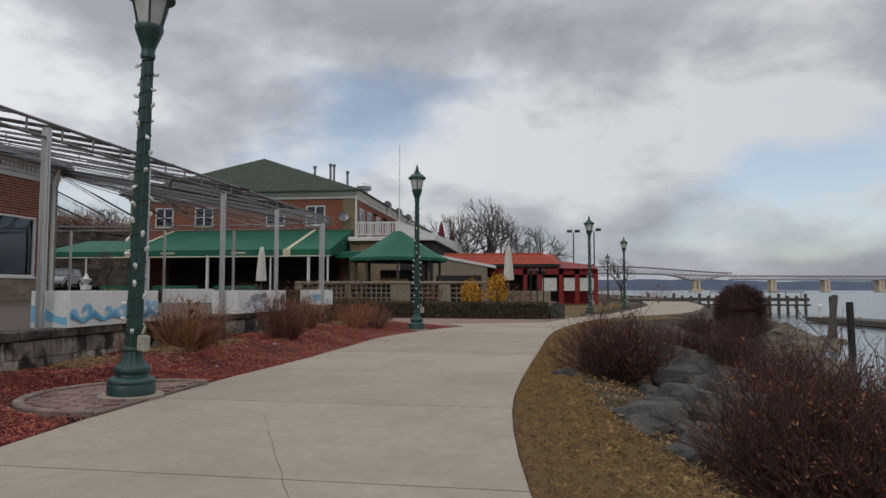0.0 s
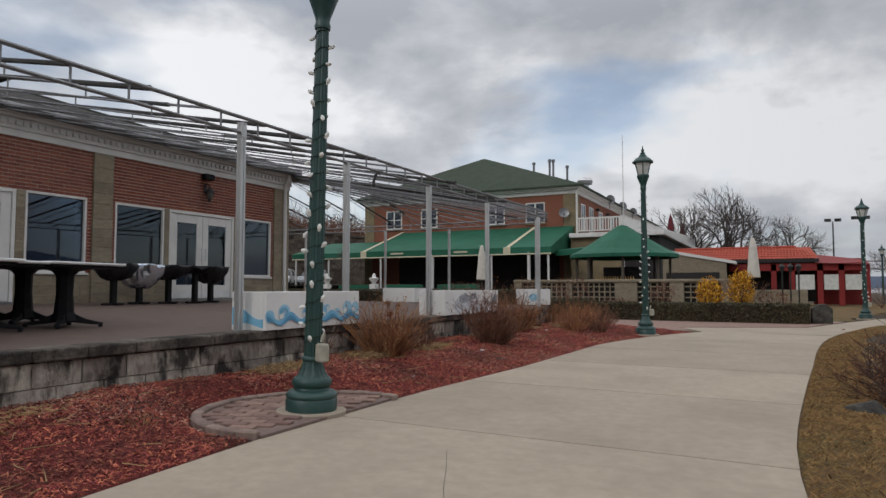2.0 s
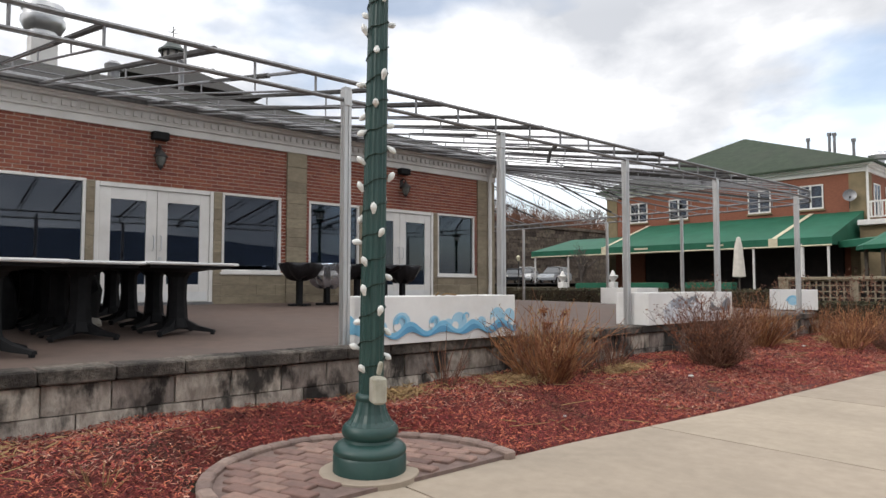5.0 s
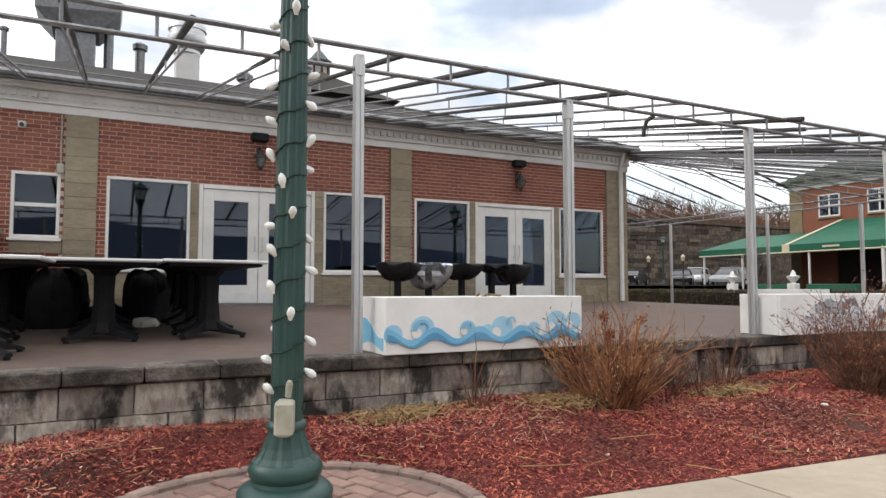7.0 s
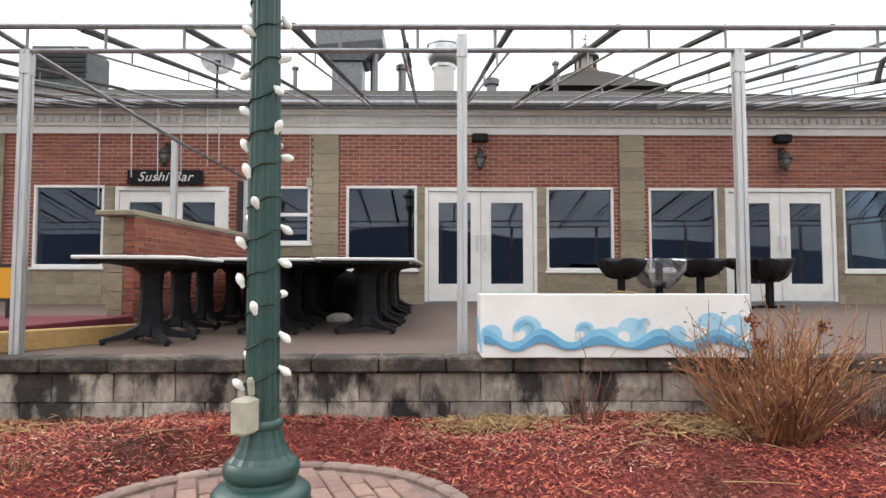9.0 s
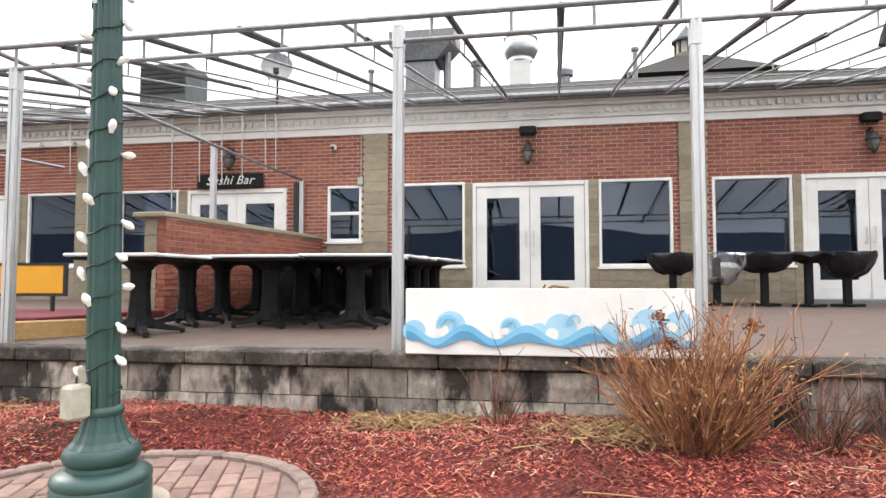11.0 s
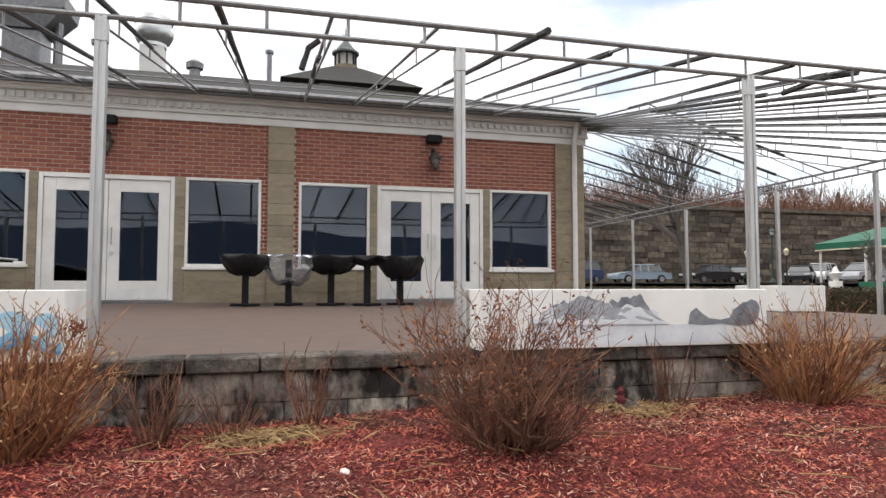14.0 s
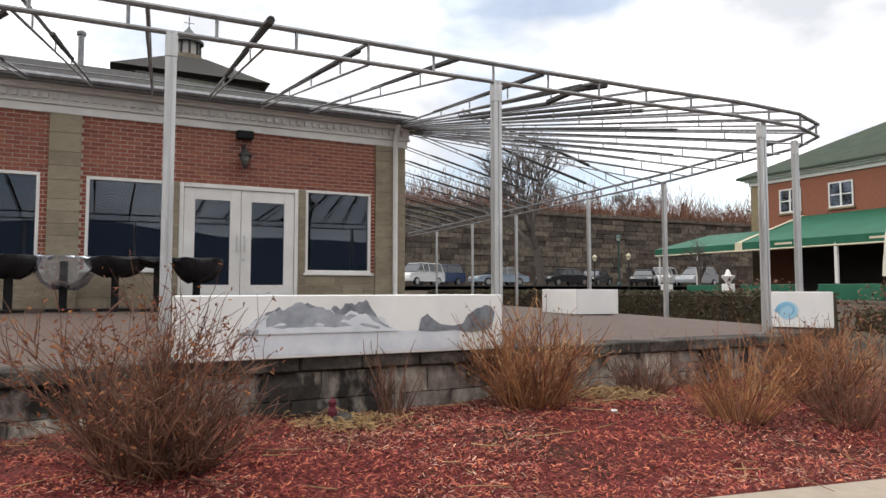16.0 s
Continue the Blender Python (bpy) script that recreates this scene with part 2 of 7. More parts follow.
MAT = {
    "concrete": material("pale_concrete", (0.385, 0.318, 0.245), (0.325, 0.268, 0.207), 9, 0.9, bump=0.12, bump_scale=90, stain=(0.24, 0.2, 0.155), stain_scale=0.8, stain_amount=0.6, stain_range=(0.42, 0.72), vary=0.06),
    "paver": material("clay_paver", (0.26, 0.16, 0.13), (0.18, 0.12, 0.10), 14, 0.9, bump=0.2, bump_scale=120, vary=0.22),
    "edging": material("edging_stone", (0.26, 0.185, 0.155), (0.18, 0.13, 0.11), 14, 0.9, bump=0.3, vary=0.2),
    "mulch": material("red_mulch", (0.26, 0.048, 0.038), (0.045, 0.013, 0.011), 45, 0.95, bump=1.0, bump_scale=60, stain=(0.06, 0.036, 0.024), stain_scale=1.1, stain_amount=0.85),
    "chip": material("mulch_chip", (0.44, 0.098, 0.076), (0.16, 0.034, 0.027), 20, 0.95, stain=(0.07, 0.04, 0.03), stain_scale=1.6, stain_amount=0.75, stain_range=(0.5, 0.68), vary=0.8, vary_mode="island"),
    "chip_dry": material("dry_chip", (0.60, 0.36, 0.27), (0.24, 0.10, 0.075), 20, 0.95, vary=0.4, vary_mode="island"),
    "grass": material("dry_lawn", (0.20, 0.112, 0.042), (0.085, 0.055, 0.026), 12, 0.95, bump=0.9, bump_scale=70, stain=(0.10, 0.105, 0.03), stain_scale=0.5, stain_amount=0.8),
    "blade": material("dry_blade", (0.30, 0.17, 0.068), (0.13, 0.085, 0.034), 6, 0.9, vary=0.4, vary_mode="island"),
    "block": material("retaining_block", (0.44, 0.385, 0.33), (0.20, 0.17, 0.145), 14, 0.95, bump=1.0, bump_scale=45, stain=(0.018, 0.016, 0.015), stain_scale=3.2, stain_amount=0.93, stain_range=(0.47, 0.57), stretch=(1, 1, 0.5), vary=0.4),
    "cap": material("cap_block", (0.22, 0.19, 0.16), (0.085, 0.072, 0.06), 24, 0.95, bump=1.0, bump_scale=60, stain=(0.03, 0.026, 0.023), stain_scale=2.2, stain_amount=0.9, stain_range=(0.40, 0.58), vary=0.15),
    "deck": material("terrace_floor", (0.128, 0.088, 0.071), (0.10, 0.07, 0.057), 5, 0.8, bump=0.08, bump_scale=40, stain=(0.10, 0.078, 0.068), stain_scale=0.5, stain_amount=0.6),
    "mortar": material("mortar", (0.58, 0.52, 0.45), (0.50, 0.44, 0.38), 30, 0.95, bump=0.2),
    "brick": material("red_brick", (0.275, 0.088, 0.057), (0.20, 0.065, 0.044), 25, 0.9, bump=0.25, bump_scale=90, vary=0.22),
    "brick_rest": material("red_brick_field", (0.275, 0.088, 0.057), (0.20, 0.065, 0.044), 25, 0.9, bump=0.25, bump_scale=90, vary=0.22, vary_mode="island"),
    "stone": material("buff_stone", (0.30, 0.25, 0.18), (0.22, 0.185, 0.13), 7, 0.9, bump=0.4, bump_scale=30, stain=(0.16, 0.13, 0.09), stain_scale=1.3, vary=0.12, stretch=(1, 1, 2.5)),
    "white": material("white_paint", (0.74, 0.72, 0.69), (0.66, 0.64, 0.61), 3, 0.55, bump=0.04, stain=(0.50, 0.47, 0.43), stain_scale=1.2, stain_amount=0.4),
    "planter": material("white_planter_paint", (0.80, 0.79, 0.76), (0.74, 0.73, 0.71), 2.5, 0.6, bump=0.05, stain=(0.62, 0.60, 0.56), stain_scale=1.5, stain_amount=0.5),
    "shingle": material("grey_shingle", (0.055, 0.05, 0.045), (0.032, 0.03, 0.029), 16, 0.95, bump=0.5, bump_scale=30, stain=(0.05, 0.055, 0.035), stain_scale=0.4),
    "shingle_green": material("green_shingle", (0.052, 0.07, 0.045), (0.034, 0.047, 0.032), 1.6, 0.95, bump=0.5, bump_scale=12, stain=(0.06, 0.062, 0.05), stain_scale=0.2),
    "pipe": material("galvanised_pipe", (0.25, 0.25, 0.255), (0.16, 0.16, 0.165), 12, 0.4, metal=0.75, stain=(0.22, 0.21, 0.20), stain_scale=2.5),
    "post": material("aluminium_post", (0.60, 0.60, 0.595), (0.48, 0.48, 0.475), 8, 0.42, metal=0.7, stain=(0.34, 0.33, 0.32), stain_scale=1.4, stretch=(6, 6, 0.6)),
    "sleeve": material("black_sleeve", (0.035, 0.034, 0.034), (0.06, 0.058, 0.055), 12, 0.8, bump=0.3),
    "lamp_green": material("green_cast_iron", (0.014, 0.047, 0.041), (0.02, 0.06, 0.052), 7, 0.42, bump=0.06, stain=(0.04, 0.075, 0.06), stain_scale=3.0, spec=0.5),
    "wire": material("green_wire", (0.012, 0.03, 0.02), None, 8, 0.6),
    "bulb": material("white_bulb", (0.82, 0.82, 0.78), (0.70, 0.70, 0.66), 8, 0.3, spec=0.5),
    "frost": material("frosted_pane", (0.66, 0.66, 0.62), (0.5, 0.5, 0.46), 5, 0.3, spec=0.5),
    "lantern_glass": material("smoky_glass", (0.14, 0.14, 0.12), (0.09, 0.09, 0.08), 9, 0.25, spec=0.6),
    "box": material("weathered_plastic", (0.42, 0.40, 0.33), (0.32, 0.30, 0.24), 14, 0.7, stain=(0.20, 0.20, 0.13), stain_scale=6),
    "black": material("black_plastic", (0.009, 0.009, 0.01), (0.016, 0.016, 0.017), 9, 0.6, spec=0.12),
    "top": material("white_tabletop", (0.72, 0.72, 0.71), (0.62, 0.62, 0.61), 3, 0.4, stain=(0.5, 0.49, 0.47), stain_scale=2),
    "tarp": material("black_tarp", (0.008, 0.008, 0.010), (0.016, 0.015, 0.018), 6, 0.4, bump=1.0, bump_scale=18, spec=0.35),
    "blue": material("blue_wave_paint", (0.16, 0.42, 0.62), (0.24, 0.52, 0.70), 3, 0.6),
    "blue_dark": material("deep_blue_paint", (0.085, 0.27, 0.45), (0.13, 0.34, 0.53), 3, 0.6),
    "blue_pale": material("pale_blue_paint", (0.40, 0.62, 0.74), (0.30, 0.54, 0.70), 5, 0.6),
    "grey_paint": material("grey_mural_paint", (0.24, 0.26, 0.29), (0.40, 0.42, 0.45), 9, 0.6),
    "grey_dark": material("dark_mural_paint", (0.13, 0.14, 0.16), (0.25, 0.27, 0.29), 14, 0.6),
    "grey_pale": material("pale_mural_paint", (0.55, 0.58, 0.62), (0.68, 0.70, 0.72), 6, 0.6),
    "twig": material("tan_twig", (0.40, 0.185, 0.09), (0.13, 0.055, 0.03), 5, 0.9, vary=0.45, vary_mode="island"),
    "twig_brown": material("brown_twig", (0.23, 0.115, 0.075), (0.085, 0.04, 0.028), 5, 0.9, vary=0.4, vary_mode="island"),
    "twig_red": material("red_twig", (0.10, 0.05, 0.042), (0.045, 0.024, 0.022), 5, 0.9, vary=0.4, vary_mode="island"),
    "dead_leaf": material("dead_leaf", (0.24, 0.085, 0.035), (0.16, 0.06, 0.03), 8, 0.9, vary=0.45, vary_mode="island"),
    "straw": material("dry_straw", (0.34, 0.22, 0.105), (0.22, 0.135, 0.065), 8, 0.9, vary=0.35, vary_mode="island"),
    "rock": material("grey_rock", (0.10, 0.093, 0.08), (0.022, 0.02, 0.018), 5, 0.9, bump=1.0, bump_scale=14, stain=(0.075, 0.07, 0.06), stain_scale=1.4),
    "rock_brown": material("brown_rock", (0.17, 0.135, 0.095), (0.10, 0.08, 0.06), 4, 0.9, bump=0.6, bump_scale=14, stain=(0.05, 0.045, 0.04), stain_scale=1.4),
    "bank": material("bank_soil", (0.065, 0.045, 0.027), (0.03, 0.023, 0.015), 7, 0.95, bump=0.8, bump_scale=20, stain=(0.10, 0.08, 0.04), stain_scale=0.7),
    "awning": material("green_awning_cloth", (0.012, 0.092, 0.052), (0.017, 0.11, 0.062), 1.2, 0.7, bump=0.1, stain=(0.03, 0.16, 0.10), stain_scale=0.35),
    "cream": material("cream_stripe", (0.62, 0.56, 0.40), (0.52, 0.47, 0.33), 3, 0.7),
    "b2_brick": material("far_brick", (0.27, 0.105, 0.065), (0.20, 0.08, 0.052), 5, 0.9, stain=(0.22, 0.085, 0.05), stain_scale=0.5, stretch=(1, 1, 3)),
    "b2_stone": material("far_quoin", (0.26, 0.20, 0.12), (0.19, 0.15, 0.09), 2, 0.9),
    "tile": material("red_roof_tile", (0.42, 0.085, 0.05), (0.32, 0.065, 0.04), 2, 0.75, vary=0.18),
    "red_paint": material("red_paint", (0.24, 0.02, 0.018), (0.18, 0.018, 0.016), 2, 0.6),
    # near-black that stands for shade in rooms, under roofs and behind the lattice
    "dark": material("shade_dark", (0.022, 0.02, 0.02), (0.035, 0.03, 0.028), 2, 0.8),
    # the blue of distant air haze is mixed into the hill colour
    "hill": material("haze_blue_hill", (0.085, 0.105, 0.15), (0.07, 0.09, 0.125), 0.02, 1.0),
    "steel": material("bridge_steel", (0.40, 0.36, 0.36), (0.34, 0.31, 0.32), 0.1, 0.8),
    # the warm pale tone carries the sunlight on the concrete piers
    "pier": material("sunlit_tone_pier", (0.62, 0.52, 0.36), (0.55, 0.46, 0.32), 0.2, 0.9),
    "asphalt": material("asphalt", (0.055, 0.053, 0.052), (0.045, 0.043, 0.042), 9, 0.9, bump=0.3),
    "wall_stone": material("granite_block", (0.17, 0.135, 0.105), (0.07, 0.056, 0.046), 3, 0.95, bump=1.0, bump_scale=6, stain=(0.04, 0.034, 0.028), stain_scale=0.5, vary=0.5, vary_mode="island"),
    "bark": material("grey_bark", (0.10, 0.085, 0.075), (0.065, 0.055, 0.05), 9, 0.95, bump=0.5),
    "hedge": material("dark_hedge_leaf", (0.05, 0.052, 0.028), (0.085, 0.066, 0.036), 5, 0.8, vary=0.5, vary_mode="island"),
    "yellow_leaf": material("yellow_leaf", (0.60, 0.31, 0.02), (0.46, 0.22, 0.018), 5, 0.8, vary=0.3, vary_mode="island"),
    "timber": material("raw_timber", (0.42, 0.27, 0.11), (0.33, 0.20, 0.08), 6, 0.8, stretch=(1, 8, 8)),
    "old_timber": material("weathered_timber", (0.12, 0.10, 0.08), (0.075, 0.065, 0.055), 5, 0.9, bump=0.4),
    "maroon": material("maroon_cloth", (0.13, 0.022, 0.03), (0.10, 0.018, 0.025), 6, 0.85),
    "yellow": material("yellow_board", (0.72, 0.36, 0.03), (0.66, 0.32, 0.03), 3, 0.6),
    "fixture": material("black_iron", (0.02, 0.02, 0.02), (0.035, 0.03, 0.028), 9, 0.5),
    "verdigris": material("verdigris_copper", (0.11, 0.13, 0.12), (0.075, 0.085, 0.08), 3, 0.6),
    "car_paint": material("car_body", (0.5, 0.5, 0.5), (0.48, 0.48, 0.48), 2, 0.3, spec=0.6),
    "rubber": material("tyre_rubber", (0.02, 0.02, 0.02), None, 8, 0.8),
    "chrome": material("bright_metal", (0.62, 0.62, 0.62), (0.55, 0.55, 0.55), 5, 0.3, metal=0.9),
    "umbrella": material("beige_canvas", (0.66, 0.62, 0.54), (0.56, 0.52, 0.45), 4, 0.8),
    "curtain": material("pale_curtain", (0.5, 0.48, 0.44), (0.4, 0.38, 0.35), 3, 0.9),
    "glass": glass_material("window_glass", (0.42, 0.46, 0.5), 1.75),
}
for key, rgb in (("car_white", (0.72, 0.72, 0.72)), ("car_silver", (0.36, 0.38, 0.40)), ("car_dark", (0.02, 0.022, 0.026)), ("car_blue", (0.30, 0.37, 0.44)), ("car_navy", (0.03, 0.05, 0.12))):
    MAT[key] = material(key, rgb, tuple(c * 0.95 for c in rgb), 2, 0.28, spec=0.6)

film = glass_material("clear_film", (0.86, 0.86, 0.86), 1.5)
f_nt = film.node_tree
f_noise, f_dif, f_mix, f_map = (f_nt.nodes.new(k) for k in ("ShaderNodeTexNoise", "ShaderNodeBsdfDiffuse", "ShaderNodeMixShader", "ShaderNodeMapRange"))
f_noise.inputs["Scale"].default_value, f_dif.inputs["Color"].default_value = 9.0, (0.5, 0.5, 0.52, 1)
f_map.inputs[1].default_value, f_map.inputs[2].default_value, f_map.inputs[4].default_value = 0.3, 0.75, 0.4
f_out = [n for n in f_nt.nodes if n.bl_idname == "ShaderNodeOutputMaterial"][0]
f_old = f_out.inputs[0].links[0].from_socket
f_nt.links.new(f_noise.outputs[0], f_map.inputs[0])
f_nt.links.new(f_map.outputs[0], f_mix.inputs[0])
f_nt.links.new(f_old, f_mix.inputs[1])
f_nt.links.new(f_dif.outputs[0], f_mix.inputs[2])
f_nt.links.new(f_mix.outputs[0], f_out.inputs[0])
MAT["plastic_film"] = film

water = bpy.data.materials.new("river_water")
water.use_nodes = True
wb = water.node_tree.nodes["Principled BSDF"]
wb.inputs["Base Color"].default_value, wb.inputs["Roughness"].default_value = (0.055, 0.062, 0.07, 1), 0.16
wnz, wbp = water.node_tree.nodes.new("ShaderNodeTexNoise"), water.node_tree.nodes.new("ShaderNodeBump")
wtc = water.node_tree.nodes.new("ShaderNodeTexCoord")
wnz.inputs["Scale"].default_value, wnz.inputs["Detail"].default_value = 1.6, 6.0
wbp.inputs["Strength"].default_value, wbp.inputs["Distance"].default_value = 0.5, 0.05
water.node_tree.links.new(wtc.outputs["Object"], wnz.inputs["Vector"])
water.node_tree.links.new(wnz.outputs[0], wbp.inputs["Height"])
water.node_tree.links.new(wbp.outputs[0], wb.inputs["Normal"])
MAT["water"] = water


# ---- mesh helpers ----
class Build:
    """Vertices and faces gathered for one mesh."""

    def __init__(self):
        self.v, self.f = [], []

    def add(self, verts, faces):
        n = len(self.v)
        self.v.extend(tuple(p) for p in verts)
        self.f.extend(tuple(i + n for i in face) for face in faces)
        return self

    def box(self, a, b, bevel=0.0):
        (x0, y0, z0), (x1, y1, z1) = a, b
        if bevel <= 0:
            p = [(x, y, z) for z in (z0, z1) for x, y in ((x0, y0), (x1, y0), (x1, y1), (x0, y1))]
            return self.add(p, [(3, 2, 1, 0), (4, 5, 6, 7), (0, 1, 5, 4), (1, 2, 6, 5), (2, 3, 7, 6), (3, 0, 4, 7)])
        e = bevel
        rings = []
        for z, i in ((z0, e), (z0 + e, 0), (z1 - e, 0), (z1, e)):
            q = []
            for sx, sy in ((0, 0), (1, 0), (1, 1), (0, 1)):
                cx, cy = (x0, x1)[sx], (y0, y1)[sy]
                dx, dy = (1, -1)[sx], (1, -1)[sy]
                pair = [(cx + dx * i, cy + dy * (e + i)), (cx + dx * (e + i), cy + dy * i)]
                q += pair if (sx, sy) in ((0, 0), (1, 1)) else pair[::-1]
            rings.append([(x, y, z) for x, y in q])
        return self.loft(rings)

    def loft(self, rings, caps=True, closed=True):
        n, m = len(rings[0]), len(rings)
        faces = []
        for i in range(m - 1):
            for j in range(n if closed else n - 1):
                k = (j + 1) % n
                faces.append((i * n + j, i * n + k, (i + 1) * n + k, (i + 1) * n + j))
        if caps:
            faces += [tuple(range(n - 1, -1, -1)), tuple(range((m - 1) * n, m * n))]
        return self.add([p for r in rings for p in r], faces)

    def lathe(self, profile, seg=16, centre=(0, 0), flute=0.0):
        """profile: rows of radius and height."""
        rings = []
        for r, z in profile:
            ring = []
            for j in range(seg):
                a = 2 * math.pi * j / seg
                q = r * (1 - flute * (j % 2))
                ring.append((centre[0] + q * math.cos(a), centre[1] + q * math.sin(a), z))
            rings.append(ring)
        return self.loft(rings)

    def tube(self, points, r, seg=6, r_end=None):
        pts = [Vector(p) for p in points]
        rings = []
        for i, p in enumerate(pts):
            d = (pts[min(i + 1, len(pts) - 1)] - pts[max(i - 1, 0)]).normalized()
            side = d.cross(Vector((0, 0, 1)) if abs(d.z) < 0.9 else Vector((1, 0, 0))).normalized()
            up = side.cross(d)
            q = r if r_end is None else r + (r_end - r) * i / max(1, len(pts) - 1)
            rings.append([p + q * (math.cos(2 * math.pi * j / seg) * side + math.sin(2 * math.pi * j / seg) * up) for j in range(seg)])
        return self.loft(rings)

    def plate(self, outline, z0, z1):
        n = len(outline)
        p = [(x, y, z0) for x, y in outline] + [(x, y, z1) for x, y in outline]
        return self.add(p, [tuple(range(n - 1, -1, -1)), tuple(range(n, 2 * n))] + [(i, (i + 1) % n, n + (i + 1) % n, n + i) for i in range(n)])

    def move(self, m):
        self.v = [tuple(m @ Vector(p)) for p in self.v]
        return self

    def mesh(self, name, smooth=False):
        me = bpy.data.meshes.new(name)
        me.from_pydata(self.v, [], self.f)
        me.validate()
        if smooth:
            me.shade_smooth()
            me.set_sharp_from_angle(angle=radians(40))
        me.update()
        return me


def part(name, build, mat, parent=None, label="", smooth=False):
    ob = new(name, build.mesh(name, smooth) if isinstance(build, Build) else build)
    if not ob.data.materials:
        ob.data.materials.append(MAT[mat])
    ob.parent = parent
    if label:
        ob["label"] = label
    return ob


def thing(name, label, category, group="", kind="", at=None):
    ob = new(name)
    ob.empty_display_size = 0.1
    if at is not None:
        ob.matrix_basis = at
    return tagged(ob, label, category, group, kind)


def solid(name, build, mat, label, category, group="", kind="", smooth=False, at=None):
    ob = part(name, build, mat, None, "", smooth)
    if at is not None:
        ob.matrix_basis = at
    return tagged(ob, label, category, group, kind)


def cube(a, b, bevel=0.0):
    return Build().box(a, b, bevel)


def lerp(a, b, t):
    return a + (b - a) * t


def along(rows, y):
    """A value read off rows of (y, value)."""
    return float(np.interp(y, [r[0] for r in rows], [r[1] for r in rows]))


# ---- ground, water and far shore ----
LEFT_EDGE = [(-12, -2.9), (0, -3.3), (4.5, -3.52), (6.5, -3.66), (8.4, -3.6), (10.7, -3.42), (14.7, -3.32), (16.0, -3.1), (17.4, -2.75), (18.6, -2.3), (19.4, -1.9)]
RIGHT_EDGE = [(-12, 3.0), (-4, 1.6), (1, 0.42), (3, 0.08), (4.5, -0.13), (6, -0.25), (7.5, -0.28), (10, -0.14), (13, 0.08), (15, 0.22), (18, 0.55), (21, 1.2), (24, 2.1), (27, 3.6), (30.6, 6.4)]


def smooth(pts, step=0.6):
    """The same line, rounded through its knots."""
    out = []
    for k in range(len(pts) - 1):
        p0, p1, p2, p3 = (Vector(pts[min(max(k + d, 0), len(pts) - 1)]) for d in (-1, 0, 1, 2))
        n = max(1, int((p2.x - p1.x) / step))
        m1, m2 = (p2.y - p0.y) / (p2.x - p0.x) * (p2.x - p1.x), (p3.y - p1.y) / (p3.x - p1.x) * (p2.x - p1.x)
        for i in range(n):
            t = i / n
            out.append((p1.x + (p2.x - p1.x) * t, (2 * t ** 3 - 3 * t * t + 1) * p1.y + (t ** 3 - 2 * t * t + t) * m1 + (3 * t * t - 2 * t ** 3) * p2.y + (t ** 3 - t * t) * m2))
    return out + [pts[-1]]


RIGHT_EDGE = smooth(RIGHT_EDGE)
SHORE = [(-20, 2.8), (0, 3.4), (7, 4.6), (23, 9.4), (45, 17.5), (75, 24), (110, 30), (200, 45)]


PC, PR = Vector((-3.85, 6.93)), 0.94


def deck_z(x, y):
    fade = 1 - 0.8 * min(1, max(0, (y - 16.5) / 4))
    return 0.58 + 0.026 * max(0, -5.6 - x) * fade


def land(x, y):
    """Height of the bare ground."""
    left, right, shore = along(LEFT_EDGE, y), along(RIGHT_EDGE, y), along(SHORE, y)
    if y > 19.4:
        left = -4.0
    z = -0.05
    if x < left and y < 21:
        t = min(1, (left - x) / 1.3)
        z = lerp(-0.05, 0.14, t * t * (3 - 2 * t)) + 0.025 * math.sin(2.1 * y + x) * t
        z = lerp(z, -0.05, min(1, max(0, (y - 18.0) / 2.5)))
    away = (Vector((x, y)) - PC).length
    if away < PR + 0.35:
        z = lerp(-0.05, z, min(1, max(0, (away - PR - 0.02) / 0.33)))
    if x < -5.5 or y > 20:
        z = max(z if y < 21 else -0.05, lerp(0.0, 0.5, min(1, max(0, (-6.0 - x) / 10))) + 0.75 * min(1, max(0, (-24 - x) / 16))) if x < -5.5 else z
    if x > right + 0.1:
        t = min(1, max(0, (x - right - 0.5) / max(0.5, shore - right - 0.5)))
        z = lerp(-0.02, -1.55, t ** 1.25) + 0.10 * noise.noise((x * 0.9, y * 0.9, 0)) * min(1, t * 4)
        if x > shore:
            z = -1.6 - 0.5 * min(3, x - shore)
    return z


def grid(xs, ys, height):
    b = Build()
    b.v = [(x, y, height(x, y)) for y in ys for x in xs]
    n = len(xs)
    b.f = [(j * n + i, j * n + i + 1, (j + 1) * n + i + 1, (j + 1) * n + i) for j in range(len(ys) - 1) for i in range(n - 1)]
    return b


xs = [-900, -400, -200, -120, -80, -50, -35, -25, -18, -13] + [round(-10 + 0.25 * i, 3) for i in range(81)] + [11, 12.5, 14, 16, 18, 20, 24, 28, 34, 40, 46, 52]
ys = [-300, -100, -40, -20, -12] + [round(-6 + 0.3 * i, 3) for i in range(120)] + [31, 34, 38, 42, 46, 50, 56, 64, 75, 90, 110, 140, 200, 300, 600, 1500]
ground = solid("ground", grid(xs, ys, land), "bank", "brown bank soil and winter ground by the river", "ground", kind="structure", smooth=True)

river = Build().add([(-500, -3000, -1.5), (4500, -3000, -1.5), (4500, 4500, -1.5), (-500, 4500, -1.5)], [(0, 1, 2, 3)])
solid("water", river, "water", "wide grey river rippling under the clouds", "river", kind="structure")


